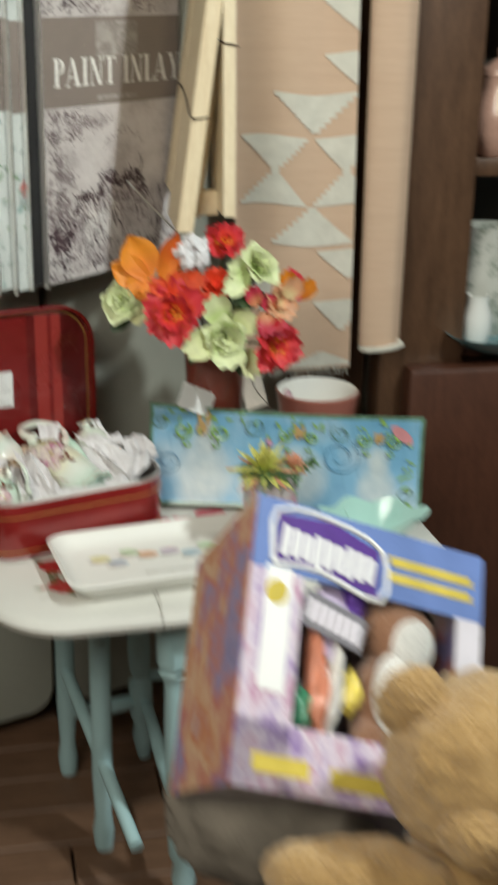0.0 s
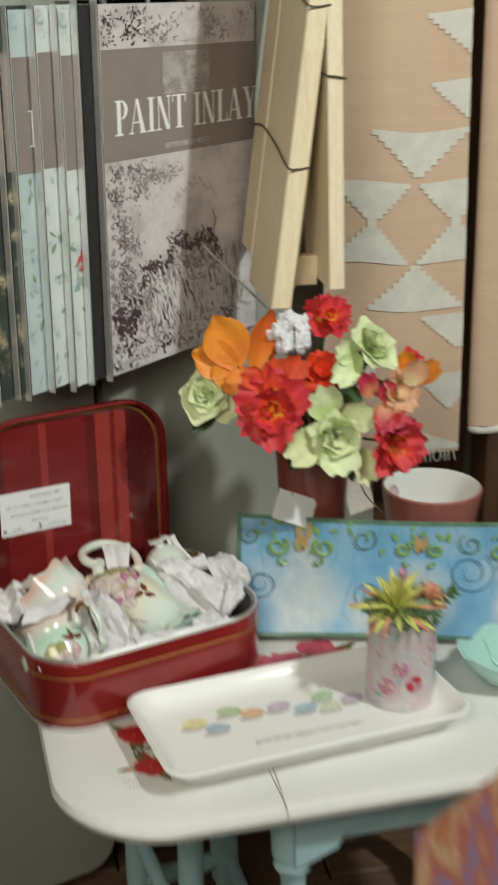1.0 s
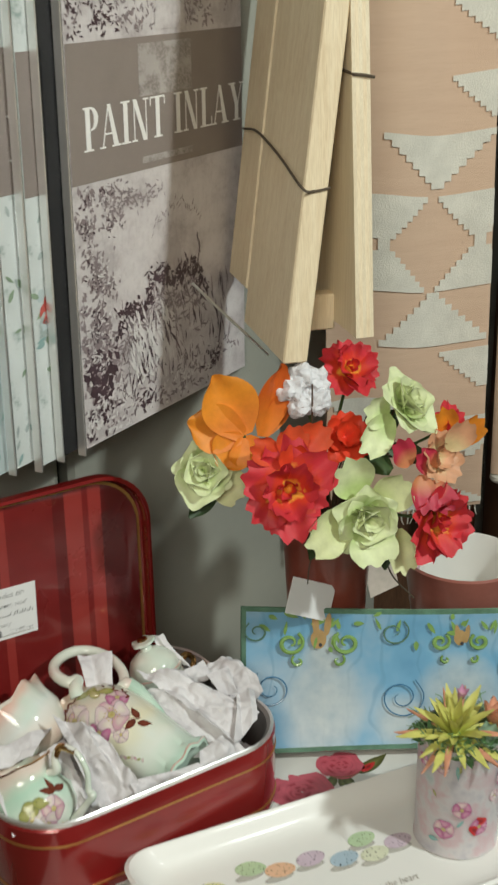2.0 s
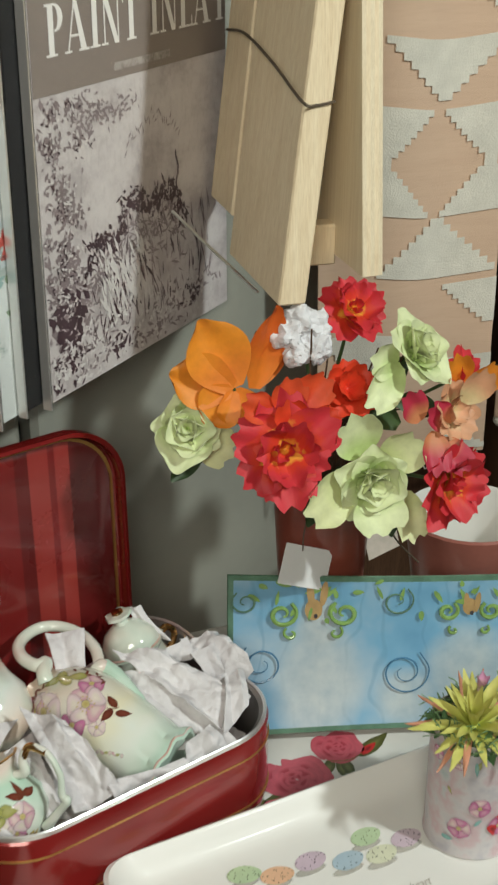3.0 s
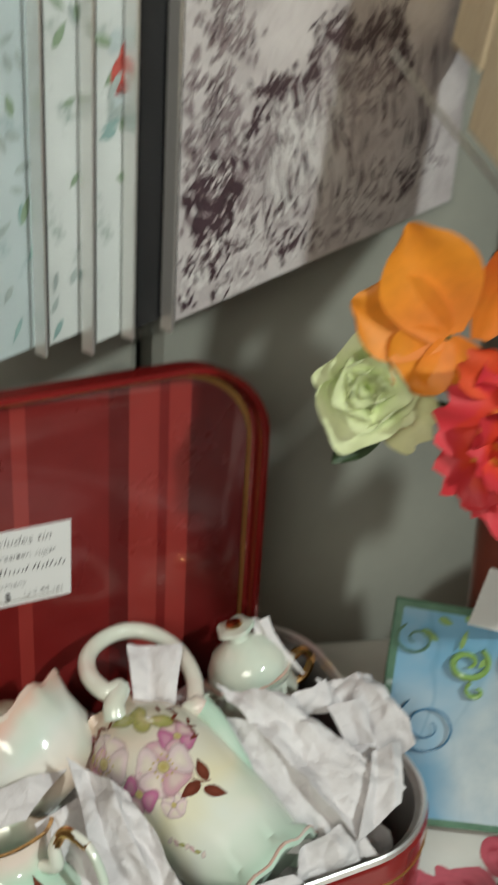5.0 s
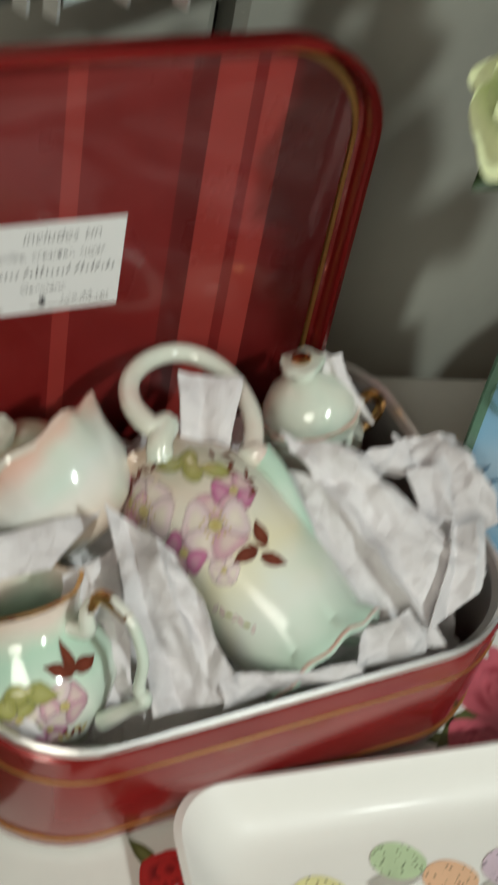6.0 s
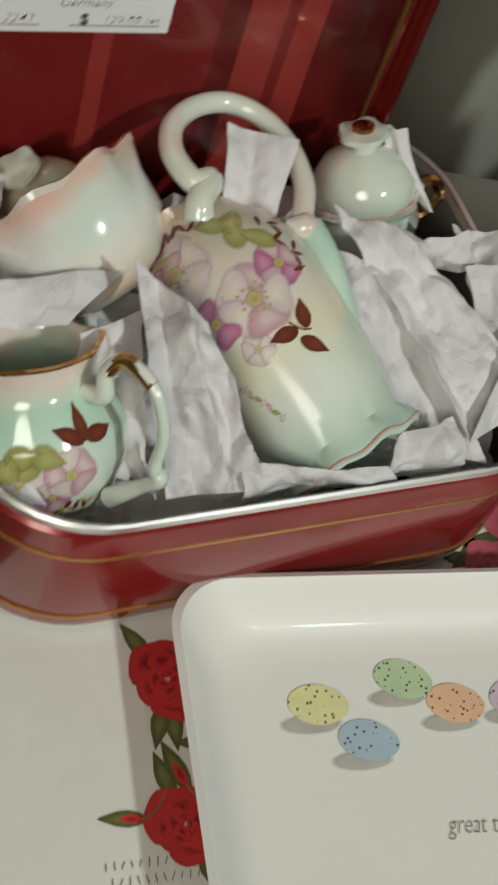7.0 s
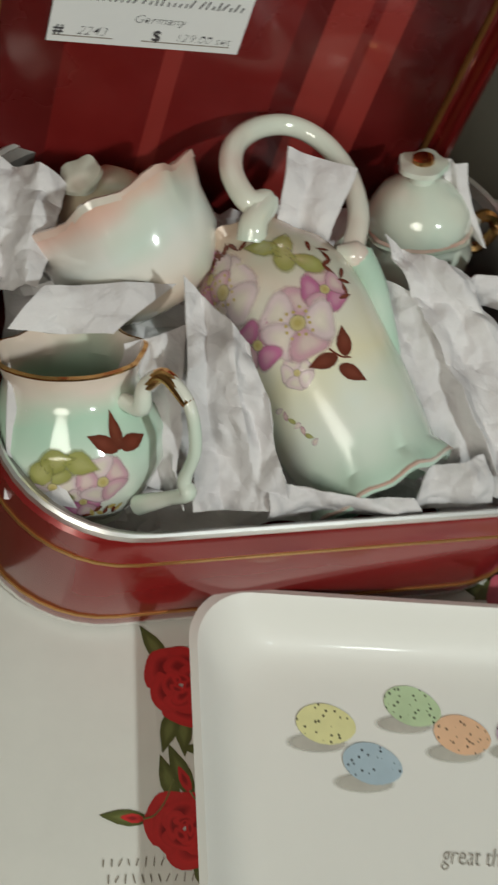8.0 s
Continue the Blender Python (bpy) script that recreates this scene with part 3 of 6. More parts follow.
def crumpled(corners, seed, rough=0.008, nu=16, nv=12, fold=0.0):
    """A creased sheet stretched between four corners."""
    a, b, c, d = (Vector(p) for p in corners)
    bm = bmesh.new()
    grid = []
    nrm = (b - a).cross(d - a).normalized()
    off = Vector((seed * 3.1, seed * 1.7, seed))
    for i in range(nu + 1):
        row = []
        for j in range(nv + 1):
            u, v = i / nu, j / nv
            p = a.lerp(b, u).lerp(d.lerp(c, u), v)
            k = 1.3 * abs(noise.noise(p * 21 + off)) + 1.3 * abs(noise.noise(p * 47 + off)) + 0.5 * abs(noise.noise(p * 110 + off)) - 0.55
            e = noise.noise_vector(p * 40 + off)
            p = p + nrm * (rough * k + fold * (0.6 * math.sin(math.pi * v) + 1.2 * abs(2 * ((1.1 * u + 0.25 * v + 0.35 * noise.noise(p * 12 + off)) % 1.0) - 1))) + e * rough * 0.25
            row.append(bm.verts.new(p))
        grid.append(row)
    for p, q in zip(grid, grid[1:]):
        for j in range(nv):
            bm.faces.new((p[j], p[j + 1], q[j + 1], q[j]))
    return bm


def sheet(bm, thick):
    bmesh.ops.recalc_face_normals(bm, faces=bm.faces)
    bmesh.ops.solidify(bm, geom=list(bm.faces), thickness=thick)
    return bm


def facing(origin, normal, up=(0, 0, 1)):
    """A pose whose z is normal and whose y leans to up: for writing on a face."""
    z = Vector(normal).normalized()
    x = Vector(up).cross(z).normalized()
    m = Matrix((x, z.cross(x), z)).transposed().to_4x4()
    return Matrix.Translation(origin) @ m


# ---- the room ----
FLOOR = 0.17
TOP = 0.65
structure("floor", block(5, 5, 0.05, pose(0.3, -0.6, FLOOR - 0.05)), "dark_wood", "dark worn wooden floor of the shop", "floor")
structure("ceiling", block(5, 5, 0.1, pose(0.3, -0.6, 2.75)), "wall", "plain beige ceiling", "ceiling")
structure("wall_north", block(5, 0.1, 2.6, pose(0.3, 1.2, 1.45)), "wall", "plain brown plastered wall", "wall")
structure("wall_south", block(5, 0.1, 2.6, pose(0.3, -3.1, 1.45)), "wall", "plain brown plastered wall", "wall")
structure("wall_west", block(0.1, 4.2, 2.6, pose(-2.2, -0.95, 1.45)), "wall", "plain brown plastered wall", "wall")
structure("wall_east", block(0.1, 4.2, 2.6, pose(2.8, -0.95, 1.45)), "wall", "plain brown plastered wall", "wall")

# floor boards, running along x
floor_ob = bpy.data.objects["floor"]
board = block(1.6, 0.085, 0.02, None, 0.002, 1)
first = part("plank", board, "floor_wood", floor_ob, smooth=False)
first.location = (-0.55, 0.9, FLOOR - 0.012)
for row in range(0, 16):
    for col in range(2):
        if row == 0 and col == 0:
            continue
        o = new("plank", first.data)
        o.parent = floor_ob
        o.location = (-0.55 + 1.604 * col + 0.3 * ((row * 7) % 5 - 2) / 2, 0.9 - 0.088 * row, FLOOR - 0.012 - 0.001 * ((row * 5) % 3))
first.location = (-0.55, 0.9, FLOOR - 0.012)


# the grey cabinet behind the table, its front running back to the right
def grey_cabinet():
    th = thing("metal_cabinet", "grey-green enamelled metal cabinet with two tall doors behind the table", "cabinet", pose(-0.045, 0.384, FLOOR, 0, 0, 20))
    part("body", block(1.5, 0.30, 1.9, pose(0, 0.185, 1.0), 0.02, 3), "cabinet", th)
    for x0, x1 in ((-0.745, -0.006), (0.006, 0.745)):
        door = rr_loft([((x1 - x0) / 2 - 0.006, 0.90, 0.04, 0.0), ((x1 - x0) / 2, 0.905, 0.045, 0.006), ((x1 - x0) / 2, 0.905, 0.045, 0.028)])
        part("door", door, "cabinet", th, m=Matrix.Translation(((x0 + x1) / 2, 0.0, 0.94)) @ pose(0, 0, 0, -90, 0, 0) @ pose(0, 0, 0))
    part("gap", block(0.03, 0.01, 1.78, pose(0, 0.03, 0.94)), "black", th, "black gap between the doors")
    for x in (-0.6, 0.6):
        part("foot", block(0.06, 0.2, 0.06, pose(x, 0.185, 0.03), 0.006), "black", th)
    return th


grey_cabinet()


# ---- the table ----
def side_table():
    th = thing("side_table", "small drop-leaf side table with worn white top and aqua turned legs", "table", pose(0.155, 0.112, FLOOR, 0, 0, 2))
    h = TOP - FLOOR
    hx, hy = 0.318, 0.268
    out = []
    for k, (cx, w) in enumerate(((-0.21, 0.216), (0.112, 0.428))):
        pts = []
        for x, y in rounded(hx, hy, 0.10, 10):
            pts.append((x, y * (1.0 - 0.10 * (x / hx) ** 4)))
        lo, hi = cx - w / 2 + 0.0006, cx + w / 2 - 0.0006
        prof = []
        for inset, z in ((0.010, h - 0.021), (0.003, h - 0.018), (0.0, h - 0.010), (0.003, h - 0.003), (0.009, h)):
            prof.append([(min(hi, max(lo, x * (1 - inset / hx))), y * (1 - inset / hy), z) for x, y in pts])
        part("leaf" if k == 0 else "tabletop", loft(prof), "white_paint", th)
    for y in (-0.205, 0.16):
        part("apron", block(0.34, 0.018, 0.06, pose(0.09, y, h - 0.052), 0.003), "aqua_paint", th)
    for x in (-0.062, 0.24):
        part("apron", block(0.018, 0.34, 0.06, pose(x, -0.02, h - 0.052), 0.003), "aqua_paint", th)
    leg = [(0.021, h - 0.022), (0.021, h - 0.105), (0.014, h - 0.110), (0.020, h - 0.118), (0.014, h - 0.128), (0.013, h - 0.140),
           (0.016, h - 0.20), (0.0185, h - 0.27), (0.017, h - 0.31), (0.012, h - 0.325), (0.019, h - 0.335), (0.019, h - 0.40), (0.013, h - 0.41),
           (0.017, h - 0.44), (0.010, 0.0)]
    for x in (-0.060, 0.24):
        for y in (-0.205, 0.16):
            o = part("leg", lathe(leg, 20), "aqua_paint", th)
            o.location = (x * 1.0 - 0.004, y, 0)
            o.rotation_euler = (radians(-2 if y < 0 else 2), radians(3 if x > 0 else -2), 0)
    for x, y in ((-0.158, -0.06), (-0.190, 0.14)):
        part("gate_leg", lathe([(0.013, 0.0), (0.016, 0.03), (0.012, 0.06), (0.015, 0.12), (0.015, h - 0.10), (0.012, h - 0.08), (0.013, h - 0.022)], 16, m=pose(x, y, 0)), "aqua_paint", th)
    part("stretcher", tube([(-0.190, 0.14, 0.11), (-0.12, 0.145, 0.11), (-0.062, 0.16, 0.11)], [0.011, 0.013, 0.011], 10), "aqua_paint", th)
    part("stretcher", tube([(-0.190, 0.14, 0.19), (-0.158, -0.06, 0.15), (-0.13, -0.20, 0.10)], [0.010, 0.010, 0.010], 10), "aqua_paint", th)
    part("stretcher", tube([(-0.062, 0.16, 0.15), (0.09, 0.16, 0.15), (0.24, 0.16, 0.15)], [0.009, 0.012, 0.009], 10), "aqua_paint", th)
    part("stretcher", tube([(-0.062, -0.205, 0.11), (-0.062, -0.02, 0.11), (-0.062, 0.16, 0.11)], [0.009, 0.012, 0.009], 10), "aqua_paint", th)
    part("stretcher", tube([(0.24, -0.205, 0.11), (0.24, -0.02, 0.11), (0.24, 0.16, 0.11)], [0.009, 0.012, 0.009], 10), "aqua_paint", th)
    # shaped brackets under the front edge
    for x, s in ((-0.082, 1), (0.262, -1)):
        rows = []
        for y in (-0.222, -0.196):
            rows.append([(x + s * dx, y, h - dz) for dx, dz in ((0, 0.024), (0.16, 0.024), (0.155, 0.045), (0.11, 0.048), (0.085, 0.060), (0.055, 0.064), (0.045, 0.085), (0.0, 0.105))])
        part("bracket", loft(rows), "aqua_paint", th, smooth=False)
    # hairline break in the paint at the hinge
    part("crack", tube([(-0.1035, -0.16, h + 0.0003), (-0.098, -0.19, h + 0.0003), (-0.099, -0.22, h + 0.0003), (-0.1035, -0.262, h + 0.0002)], [0.0004, 0.0007, 0.0004], 6), "grey_ink", th, "grey crack in the paint")
    return th


side_table()


# the printed rose paper under tin and tray
def rose_paper():
    z = TOP + 0.0001
    th = thing("printed_paper", "glossy white printed paper with red roses lying on the table", "paper", pose(0.05, 0.02, z, 0, 0, 13))
    part("paper_sheet", block(0.296, 0.25, 0.00015, pose(0.022, 0.045, 0.0001)), "white_paint", th, smooth=False)

    def flat(u, v, lift):
        return (u, v, 0.0003 + lift)
    inv = (pose(0.05, 0.02, z, 0, 0, 13)).inverted()

    def rose(x, y, s, seed, mat="rose_red", spread=1.0):
        """A full-blown printed rose: broad outer petals, then a tightening spiral."""
        p = inv @ Vector((x, y, z))
        rnd = random.Random(seed)
        for k in range(3):
            a = rnd.uniform(1.6, 5.2)
            part("printed_leaf", patch(flat, oval(p.x + s * 1.05 * math.cos(a), p.y + s * 1.05 * math.sin(a), s * 0.5, s * 0.2, a, 14, 0.8), lift=0.0001 + 0.00003 * k), "rose_leaf", th)
        for k in range(15):
            a = 2.4 * k + rnd.uniform(-0.3, 0.3)
            d = s * (1.0 - 0.060 * k)
            out = [(u + 0.14 * s * noise.noise(Vector((u * 70, v * 70, k))), v + 0.14 * s * noise.noise(Vector((v * 70, u * 70, k + 9)))) for u, v in oval(p.x + d * 0.50 * math.cos(a), p.y + d * 0.50 * math.sin(a) * spread, d * 0.40, d * 0.62, a, 20, 0.1)]
            part("printed_petal", patch(flat, out, lift=0.0002 + 0.00004 * k), mat, th)

    def bud(x, y, s, turn):
        p = inv @ Vector((x, y, z))
        part("printed_leaf", patch(flat, oval(p.x, p.y, s, s * 0.36, turn, 14, 0.7), lift=0.00012), "rose_leaf", th)
        part("printed_petal", patch(flat, oval(p.x - 0.35 * s * math.cos(turn), p.y - 0.35 * s * math.sin(turn), s * 0.5, s * 0.2, turn, 12, 0.5), lift=0.0002), "rose_red", th)
        pts = [(p.x - s * (0.8 + 0.5 * t) * math.cos(turn), p.y - s * (0.8 + 0.5 * t) * math.sin(turn) + 0.002 * t * t, 0.0006) for t in range(4)]
        part("printed_stem", tube(pts, 0.0004, 5, 4), "rose_leaf", th)
    rose(-0.064, 0.010, 0.021, 1, spread=1.25)
    rose(-0.055, -0.052, 0.021, 2)
    bud(-0.081, -0.052, 0.010, 3.0)
    bud(-0.060, -0.028, 0.012, 1.9)
    rose(0.122, 0.118, 0.038, 3, "rose_pink")
    rose(0.172, 0.146, 0.028, 5, "rose_pink")
    bud(0.205, 0.140, 0.022, 0.3)
    rose(0.10, 0.085, 0.022, 7, "rose_pink")
    rose(-0.030, -0.015, 0.02, 4)
    pen = random.Random(3)
    for k, (n_bars, y) in enumerate(((11, -0.0715), (11, -0.0775), (7, -0.0835))):
        for i in range(n_bars):
            p = inv @ Vector((-0.0865 + 0.003 * k + 0.0034 * i, y + 0.0011 * i * 0.6, z))
            part("text_bar", block(0.0005, pen.uniform(0.0026, 0.0038), 0.0001, pose(p.x, p.y, 0.0004, 0, 0, pen.uniform(-35, 15))), "grey_ink", th, smooth=False)


rose_paper()

# ---- the tin ----
TIN = pose(-0.053, 0.158, TOP + 0.003, 0, 0, 18)
HX, HY, RIM = 0.139, 0.109, 0.083


def strip(hx, hy, r, z, wide, proud):
    """A thin band round a rounded box."""
    return rr_loft([(hx, hy, r, z - wide), (hx + proud, hy + proud, r, z - wide), (hx + proud, hy + proud, r, z + wide), (hx, hy, r, z + wide)], 10, closed_start=False, closed_end=False)


def tin_case():
    th = thing("tin_case", "open dark red tin case with gold lines, full of china", "tin", TIN)
    r = 0.056
    body = rr_loft([(HX - 0.006, HY - 0.006, r, 0.0), (HX - 0.001, HY - 0.001, r, 0.003), (HX, HY, r, 0.008), (HX, HY, r, RIM - 0.006), (HX - 0.002, HY - 0.002, r, RIM - 0.003),
                    (HX - 0.004, HY - 0.004, r, RIM - 0.003), (HX - 0.005, HY - 0.005, r, 0.006)], 10)
    part("body", body, "red_tin", th)
    part("rim", rr_loft([(HX - 0.0032, HY - 0.0032, r, RIM - 0.005), (HX - 0.0012, HY - 0.0012, r, RIM - 0.004), (HX - 0.001, HY - 0.001, r, RIM), (HX - 0.002, HY - 0.002, r, RIM + 0.0010), (HX - 0.0032, HY - 0.0032, r, RIM - 0.0005)], 10, closed_start=False, closed_end=False), "silver", th, "bright tinned rim")
    part("lining", rr_loft([(HX - 0.0062, HY - 0.0062, r, 0.007), (HX - 0.0056, HY - 0.0056, r, RIM - 0.004), (HX - 0.0030, HY - 0.0030, r, RIM - 0.0012)], 10, closed_start=False, closed_end=False), "dull_metal", th, "dull silver inside of the tin")
    part("gold_band", strip(HX, HY, r, RIM - 0.021, 0.0009, 0.0005), "gold", th, "thin gold line")
    part("gold_band", strip(HX, HY, r, 0.013, 0.0009, 0.0005), "gold", th, "thin gold line")
    part("base_bead", strip(HX - 0.003, HY - 0.003, r, 0.002, 0.0016, 0.002), "silver", th, "bright bead along the bottom")
    # the lid stands open at the back
    up = Matrix.Translation((-0.014, 0.086, RIM - 0.056)) @ pose(0, 0, 0, -1, 0, 0) @ pose(0, 0, 0, 90, 0, 0)
    hx, hy, d = HX - 0.019, 0.130, 0.016
    lift = Matrix.Translation((0, hy, 0))
    lid = rr_loft([(hx - 0.006, hy - 0.006, r, -d), (hx - 0.001, hy - 0.001, r, -d + 0.003), (hx, hy, r, -d + 0.008), (hx, hy, r, 0.0), (hx - 0.003, hy - 0.003, r, 0.001), (hx - 0.004, hy - 0.004, r, -0.002)], 10, closed_end=False)
    lid_ob = part("lid", lid, "red_tin", th, "open lid", m=up @ lift)
    part("lid_lining", rr_loft([(hx - 0.0042, hy - 0.0042, r, -0.001), (hx - 0.0045, hy - 0.0045, r, -d + 0.006), (hx - 0.007, hy - 0.007, r - 0.004, -d + 0.004)], 10, closed_start=False), "red_stripes", lid_ob, "tonal red stripes inside the lid", m=up @ lift)
    part("gold_band", strip(hx - 0.0095, hy - 0.0095, r - 0.004, -d + 0.0050, 0.0010, 0.0022), "gold", lid_ob, "thin gold line", m=up @ lift)
    part("hinge", tube([(-0.06, HY + 0.001, RIM), (0, HY + 0.001, RIM), (0.06, HY + 0.001, RIM)], 0.003, 8), "silver", th)
    # price card on the inside of the lid
    card = up @ lift @ pose(-0.046, 0.014, -d + 0.0050, 0, 0, -1)
    label = part("price_card", block(0.086, 0.052, 0.0006, None), "card", lid_ob, "white handwritten price card", smooth=False, m=card)
    put = card @ pose(0, 0, 0.0005)
    words("includes tin", 0.0085, put @ pose(-0.008, 0.016, 0), "handwriting", "ink", label, 0.25, 0.0001, -0.0002)
    words("Set of coffee, creamer, sugar", 0.0066, put @ pose(-0.037, 0.0065, 0), "handwriting", "ink", label, 0.3, 0.0001, -0.0002, 0.92)
    pen = random.Random(7)
    x = -0.030
    for k in range(26):
        h_ = pen.choice((0.0022, 0.0026, 0.0044))
        part("text_bar", block(0.0006, h_, 0.0002, put @ pose(x, -0.0035 + h_ / 2, 0, 0, 0, -20 + pen.uniform(-14, 14))), "ink", label, smooth=False)
        x += 0.0026 if k not in (8, 17) else 0.0044
    for x, w in ((-0.028, 0.026), (0.018, 0.040)):
        part("rule", block(w, 0.0005, 0.0002, put @ pose(x, -0.0225, 0)), "grey_ink", label, smooth=False)
    words("Germany", 0.0062, put @ pose(-0.008, -0.0130, 0), "handwriting", "ink", label, 0.3, 0.0001, -0.0002)
    words("$", 0.0078, put @ pose(0.002, -0.0218, 0), "printed_sign", "ink", label)
    words("129.00 set", 0.0062, put @ pose(0.012, -0.0214, 0), "handwriting", "ink", label, 0.3, 0.0001, -0.00025)
    words("#", 0.0075, put @ pose(-0.041, -0.0218, 0), "printed_sign", "ink", label)
    words("2243", 0.0065, put @ pose(-0.031, -0.0214, 0), "handwriting", "ink", label, 0.3, 0.0001, -0.00025)
    return th


tin_case()


# ---- the china in the tin ----
def scroll(points, r, parent, name="handle", mat="porcelain", label=""):
    return part(name, tube(points, r, 12, 9), mat, parent, label)


def on_lathe(m, profile):
    """The surface of a turned body: u round it in radians, v its height."""
    def fn(u, v, lift):
        r = profile[-1][0]
        for (r0, z0), (r1, z1) in zip(profile, profile[1:]):
            if z0 <= v <= z1:
                r = r0 + (r1 - r0) * ((v - z0) / max(1e-6, z1 - z0))
        return m @ Vector(((r + lift) * math.cos(u), (r + lift) * math.sin(u), v))
    return fn


def painted_flower(fn, u, v, s, round_, mats, parent, petals=5, turn=0.0):
    """A wild rose painted on a turned surface: broad overlapping petals, a ring of stamens; s in metres, round_ the radius there."""
    for i in range(petals):
        a = turn + 2 * math.pi * i / petals
        out = []
        for k in range(18):
            b = 2 * math.pi * k / 18
            r, w = s * (0.58 + 0.50 * math.cos(b)), s * 0.62 * math.sin(b) * (1 + 0.35 * math.cos(b))
            r -= s * 0.10 * max(0.0, math.cos(b)) ** 8
            out.append((u + (r * math.cos(a) - w * math.sin(a)) / round_, v + r * math.sin(a) + w * math.cos(a)))
        part("painted_petal", patch(fn, out, lift=0.0002 + 0.00005 * i), mats[i % len(mats)], parent)
    heart = part("painted_heart", patch(fn, oval(u, v, s * 0.24 / round_, s * 0.24, 0, 12), lift=0.0005), "d_heart", parent)
    if s > 0.012:
        for k in range(13):
            a = 2 * math.pi * k / 13
            r = s * (0.30 + 0.06 * (k % 3))
            part("painted_stamen", patch(fn, oval(u + r * math.cos(a) / round_, v + r * math.sin(a), s * 0.045 / round_, s * 0.045, 0, 6), lift=0.0006), "d_ochre", heart)


def painted_leaf(fn, u, v, length, wide, turn, round_, mat, parent):
    out = [(u + (x - u) / round_, y) for x, y in oval(u, v, length, wide, turn, 14, 0.85)]
    part("painted_leaf", patch(fn, out, lift=0.0004), mat, parent)


def coffee_pot():
    base, top = Vector((0.004, 0.090, 0.716)), Vector((-0.078, 0.188, 0.742))
    axis = (top - base)
    m = axes(base, axis, (0.5, 0.4, 1))
    L = axis.length
    th = thing("coffee_pot", "mint porcelain coffee pot painted with pink roses, in tissue", "coffee pot", Matrix.Translation(base))
    back = Matrix.Translation(-base)
    prof = [(0.030, -0.002), (0.034, 0.0), (0.034, 0.004), (0.031, 0.010), (0.033, 0.022), (0.0355, 0.040), (0.038, 0.060), (0.0395, 0.080), (0.0385, 0.098), (0.033, 0.113), (0.025, 0.123), (0.021, L)]
    body = lathe([(0.026, 0.004), (0.0315, -0.002, 1), (0.0350, 0.0, 1), (0.0340, 0.004, 0.6)] + [(r, z) for r, z in prof[3:]] + [(0.0215, L + 0.004, 1), (0.018, L + 0.002), (0.018, L - 0.02)], 48, 0.0016, 9)
    part("body", graded(body, L), "pot_glaze", th, m=back @ m)
    part("foot_edge", lathe([(0.0345, -0.0008, 1), (0.0354, 0.0, 1), (0.0347, 0.0010, 1)], 48, 0.0016, 9, closed_start=False, closed_end=False), "blush", th, "darker scalloped foot edge", m=back @ m)

    def w(x, y, z):
        return tuple(Vector((x + 0.003, y, z - 0.004)) - base)
    scroll([w(-0.080, 0.172, 0.766), w(-0.081, 0.178, 0.772), w(-0.077, 0.190, 0.773), w(-0.085, 0.187, 0.774), w(-0.094, 0.202, 0.774), w(-0.094, 0.220, 0.774), w(-0.084, 0.235, 0.774), w(-0.069, 0.242, 0.774), w(-0.053, 0.238, 0.773), w(-0.040, 0.223, 0.772), w(-0.033, 0.201, 0.770), w(-0.034, 0.178, 0.766)],
           [0.0070, 0.0062, 0.0058, 0.0055, 0.0055, 0.0052, 0.0050, 0.0050, 0.0050, 0.0052], th)
    part("handle_knot", tube([w(-0.041, 0.177, 0.766), w(-0.033, 0.177, 0.768), w(-0.027, 0.180, 0.765)], [0.004, 0.0068, 0.004], 12), "porcelain", th)
    scroll([w(-0.031, 0.179, 0.766), w(-0.024, 0.168, 0.764), w(-0.017, 0.154, 0.759), w(-0.009, 0.138, 0.751), w(-0.004, 0.128, 0.744)], [0.0072, 0.0066, 0.0055, 0.0030], th, "lower_handle", "pot_glaze")
    fn0 = on_lathe(m, [(r, z) for r, z in prof])

    def fn(u, v, lift):
        return back @ Vector(fn0(u, v, lift))
    R = 0.038
    for u, v, a in ((-0.69, 0.112, 0.6), (-0.62, 0.099, 2.2), (-0.98, 0.115, 2.6), (-0.80, 0.106, 1.2)):
        painted_leaf(fn, u, v, 0.0100, 0.0058, a, 0.036, "d_olive", th)
    painted_flower(fn, -1.86, 0.116, 0.0130, 0.033, ["d_pink", "d_magenta"], th, 5, 0.4)
    painted_flower(fn, -0.62, 0.084, 0.0110, R, ["d_pink", "d_magenta"], th, 5, 1.4)
    painted_flower(fn, -1.58, 0.077, 0.0115, R, ["d_magenta", "d_magenta", "d_pink"], th, 4, 0.2)
    painted_flower(fn, -1.08, 0.076, 0.0165, R, ["d_pink", "d_white", "d_white"], th, 5, 0.9)
    painted_flower(fn, -1.68, 0.106, 0.0180, R, ["d_white", "d_white", "d_pink"], th, 5, 0.3)
    painted_flower(fn, -1.36, 0.058, 0.0075, R, ["d_white", "d_white"], th, 5, 0.2)
    for u, v, a in ((-1.05, 0.0565, 3.0), (-0.72, 0.0606, 1.2), (-0.80, 0.0465, -0.9)):
        painted_leaf(fn, u, v, 0.0068, 0.0036, a, R, "d_brown", th)
    part("painted_stalk", tube([fn(-0.92, 0.060, 0.0004), fn(-0.84, 0.055, 0.0004), fn(-0.74, 0.053, 0.0004)], 0.0004, 5, 4), "d_brown", th)
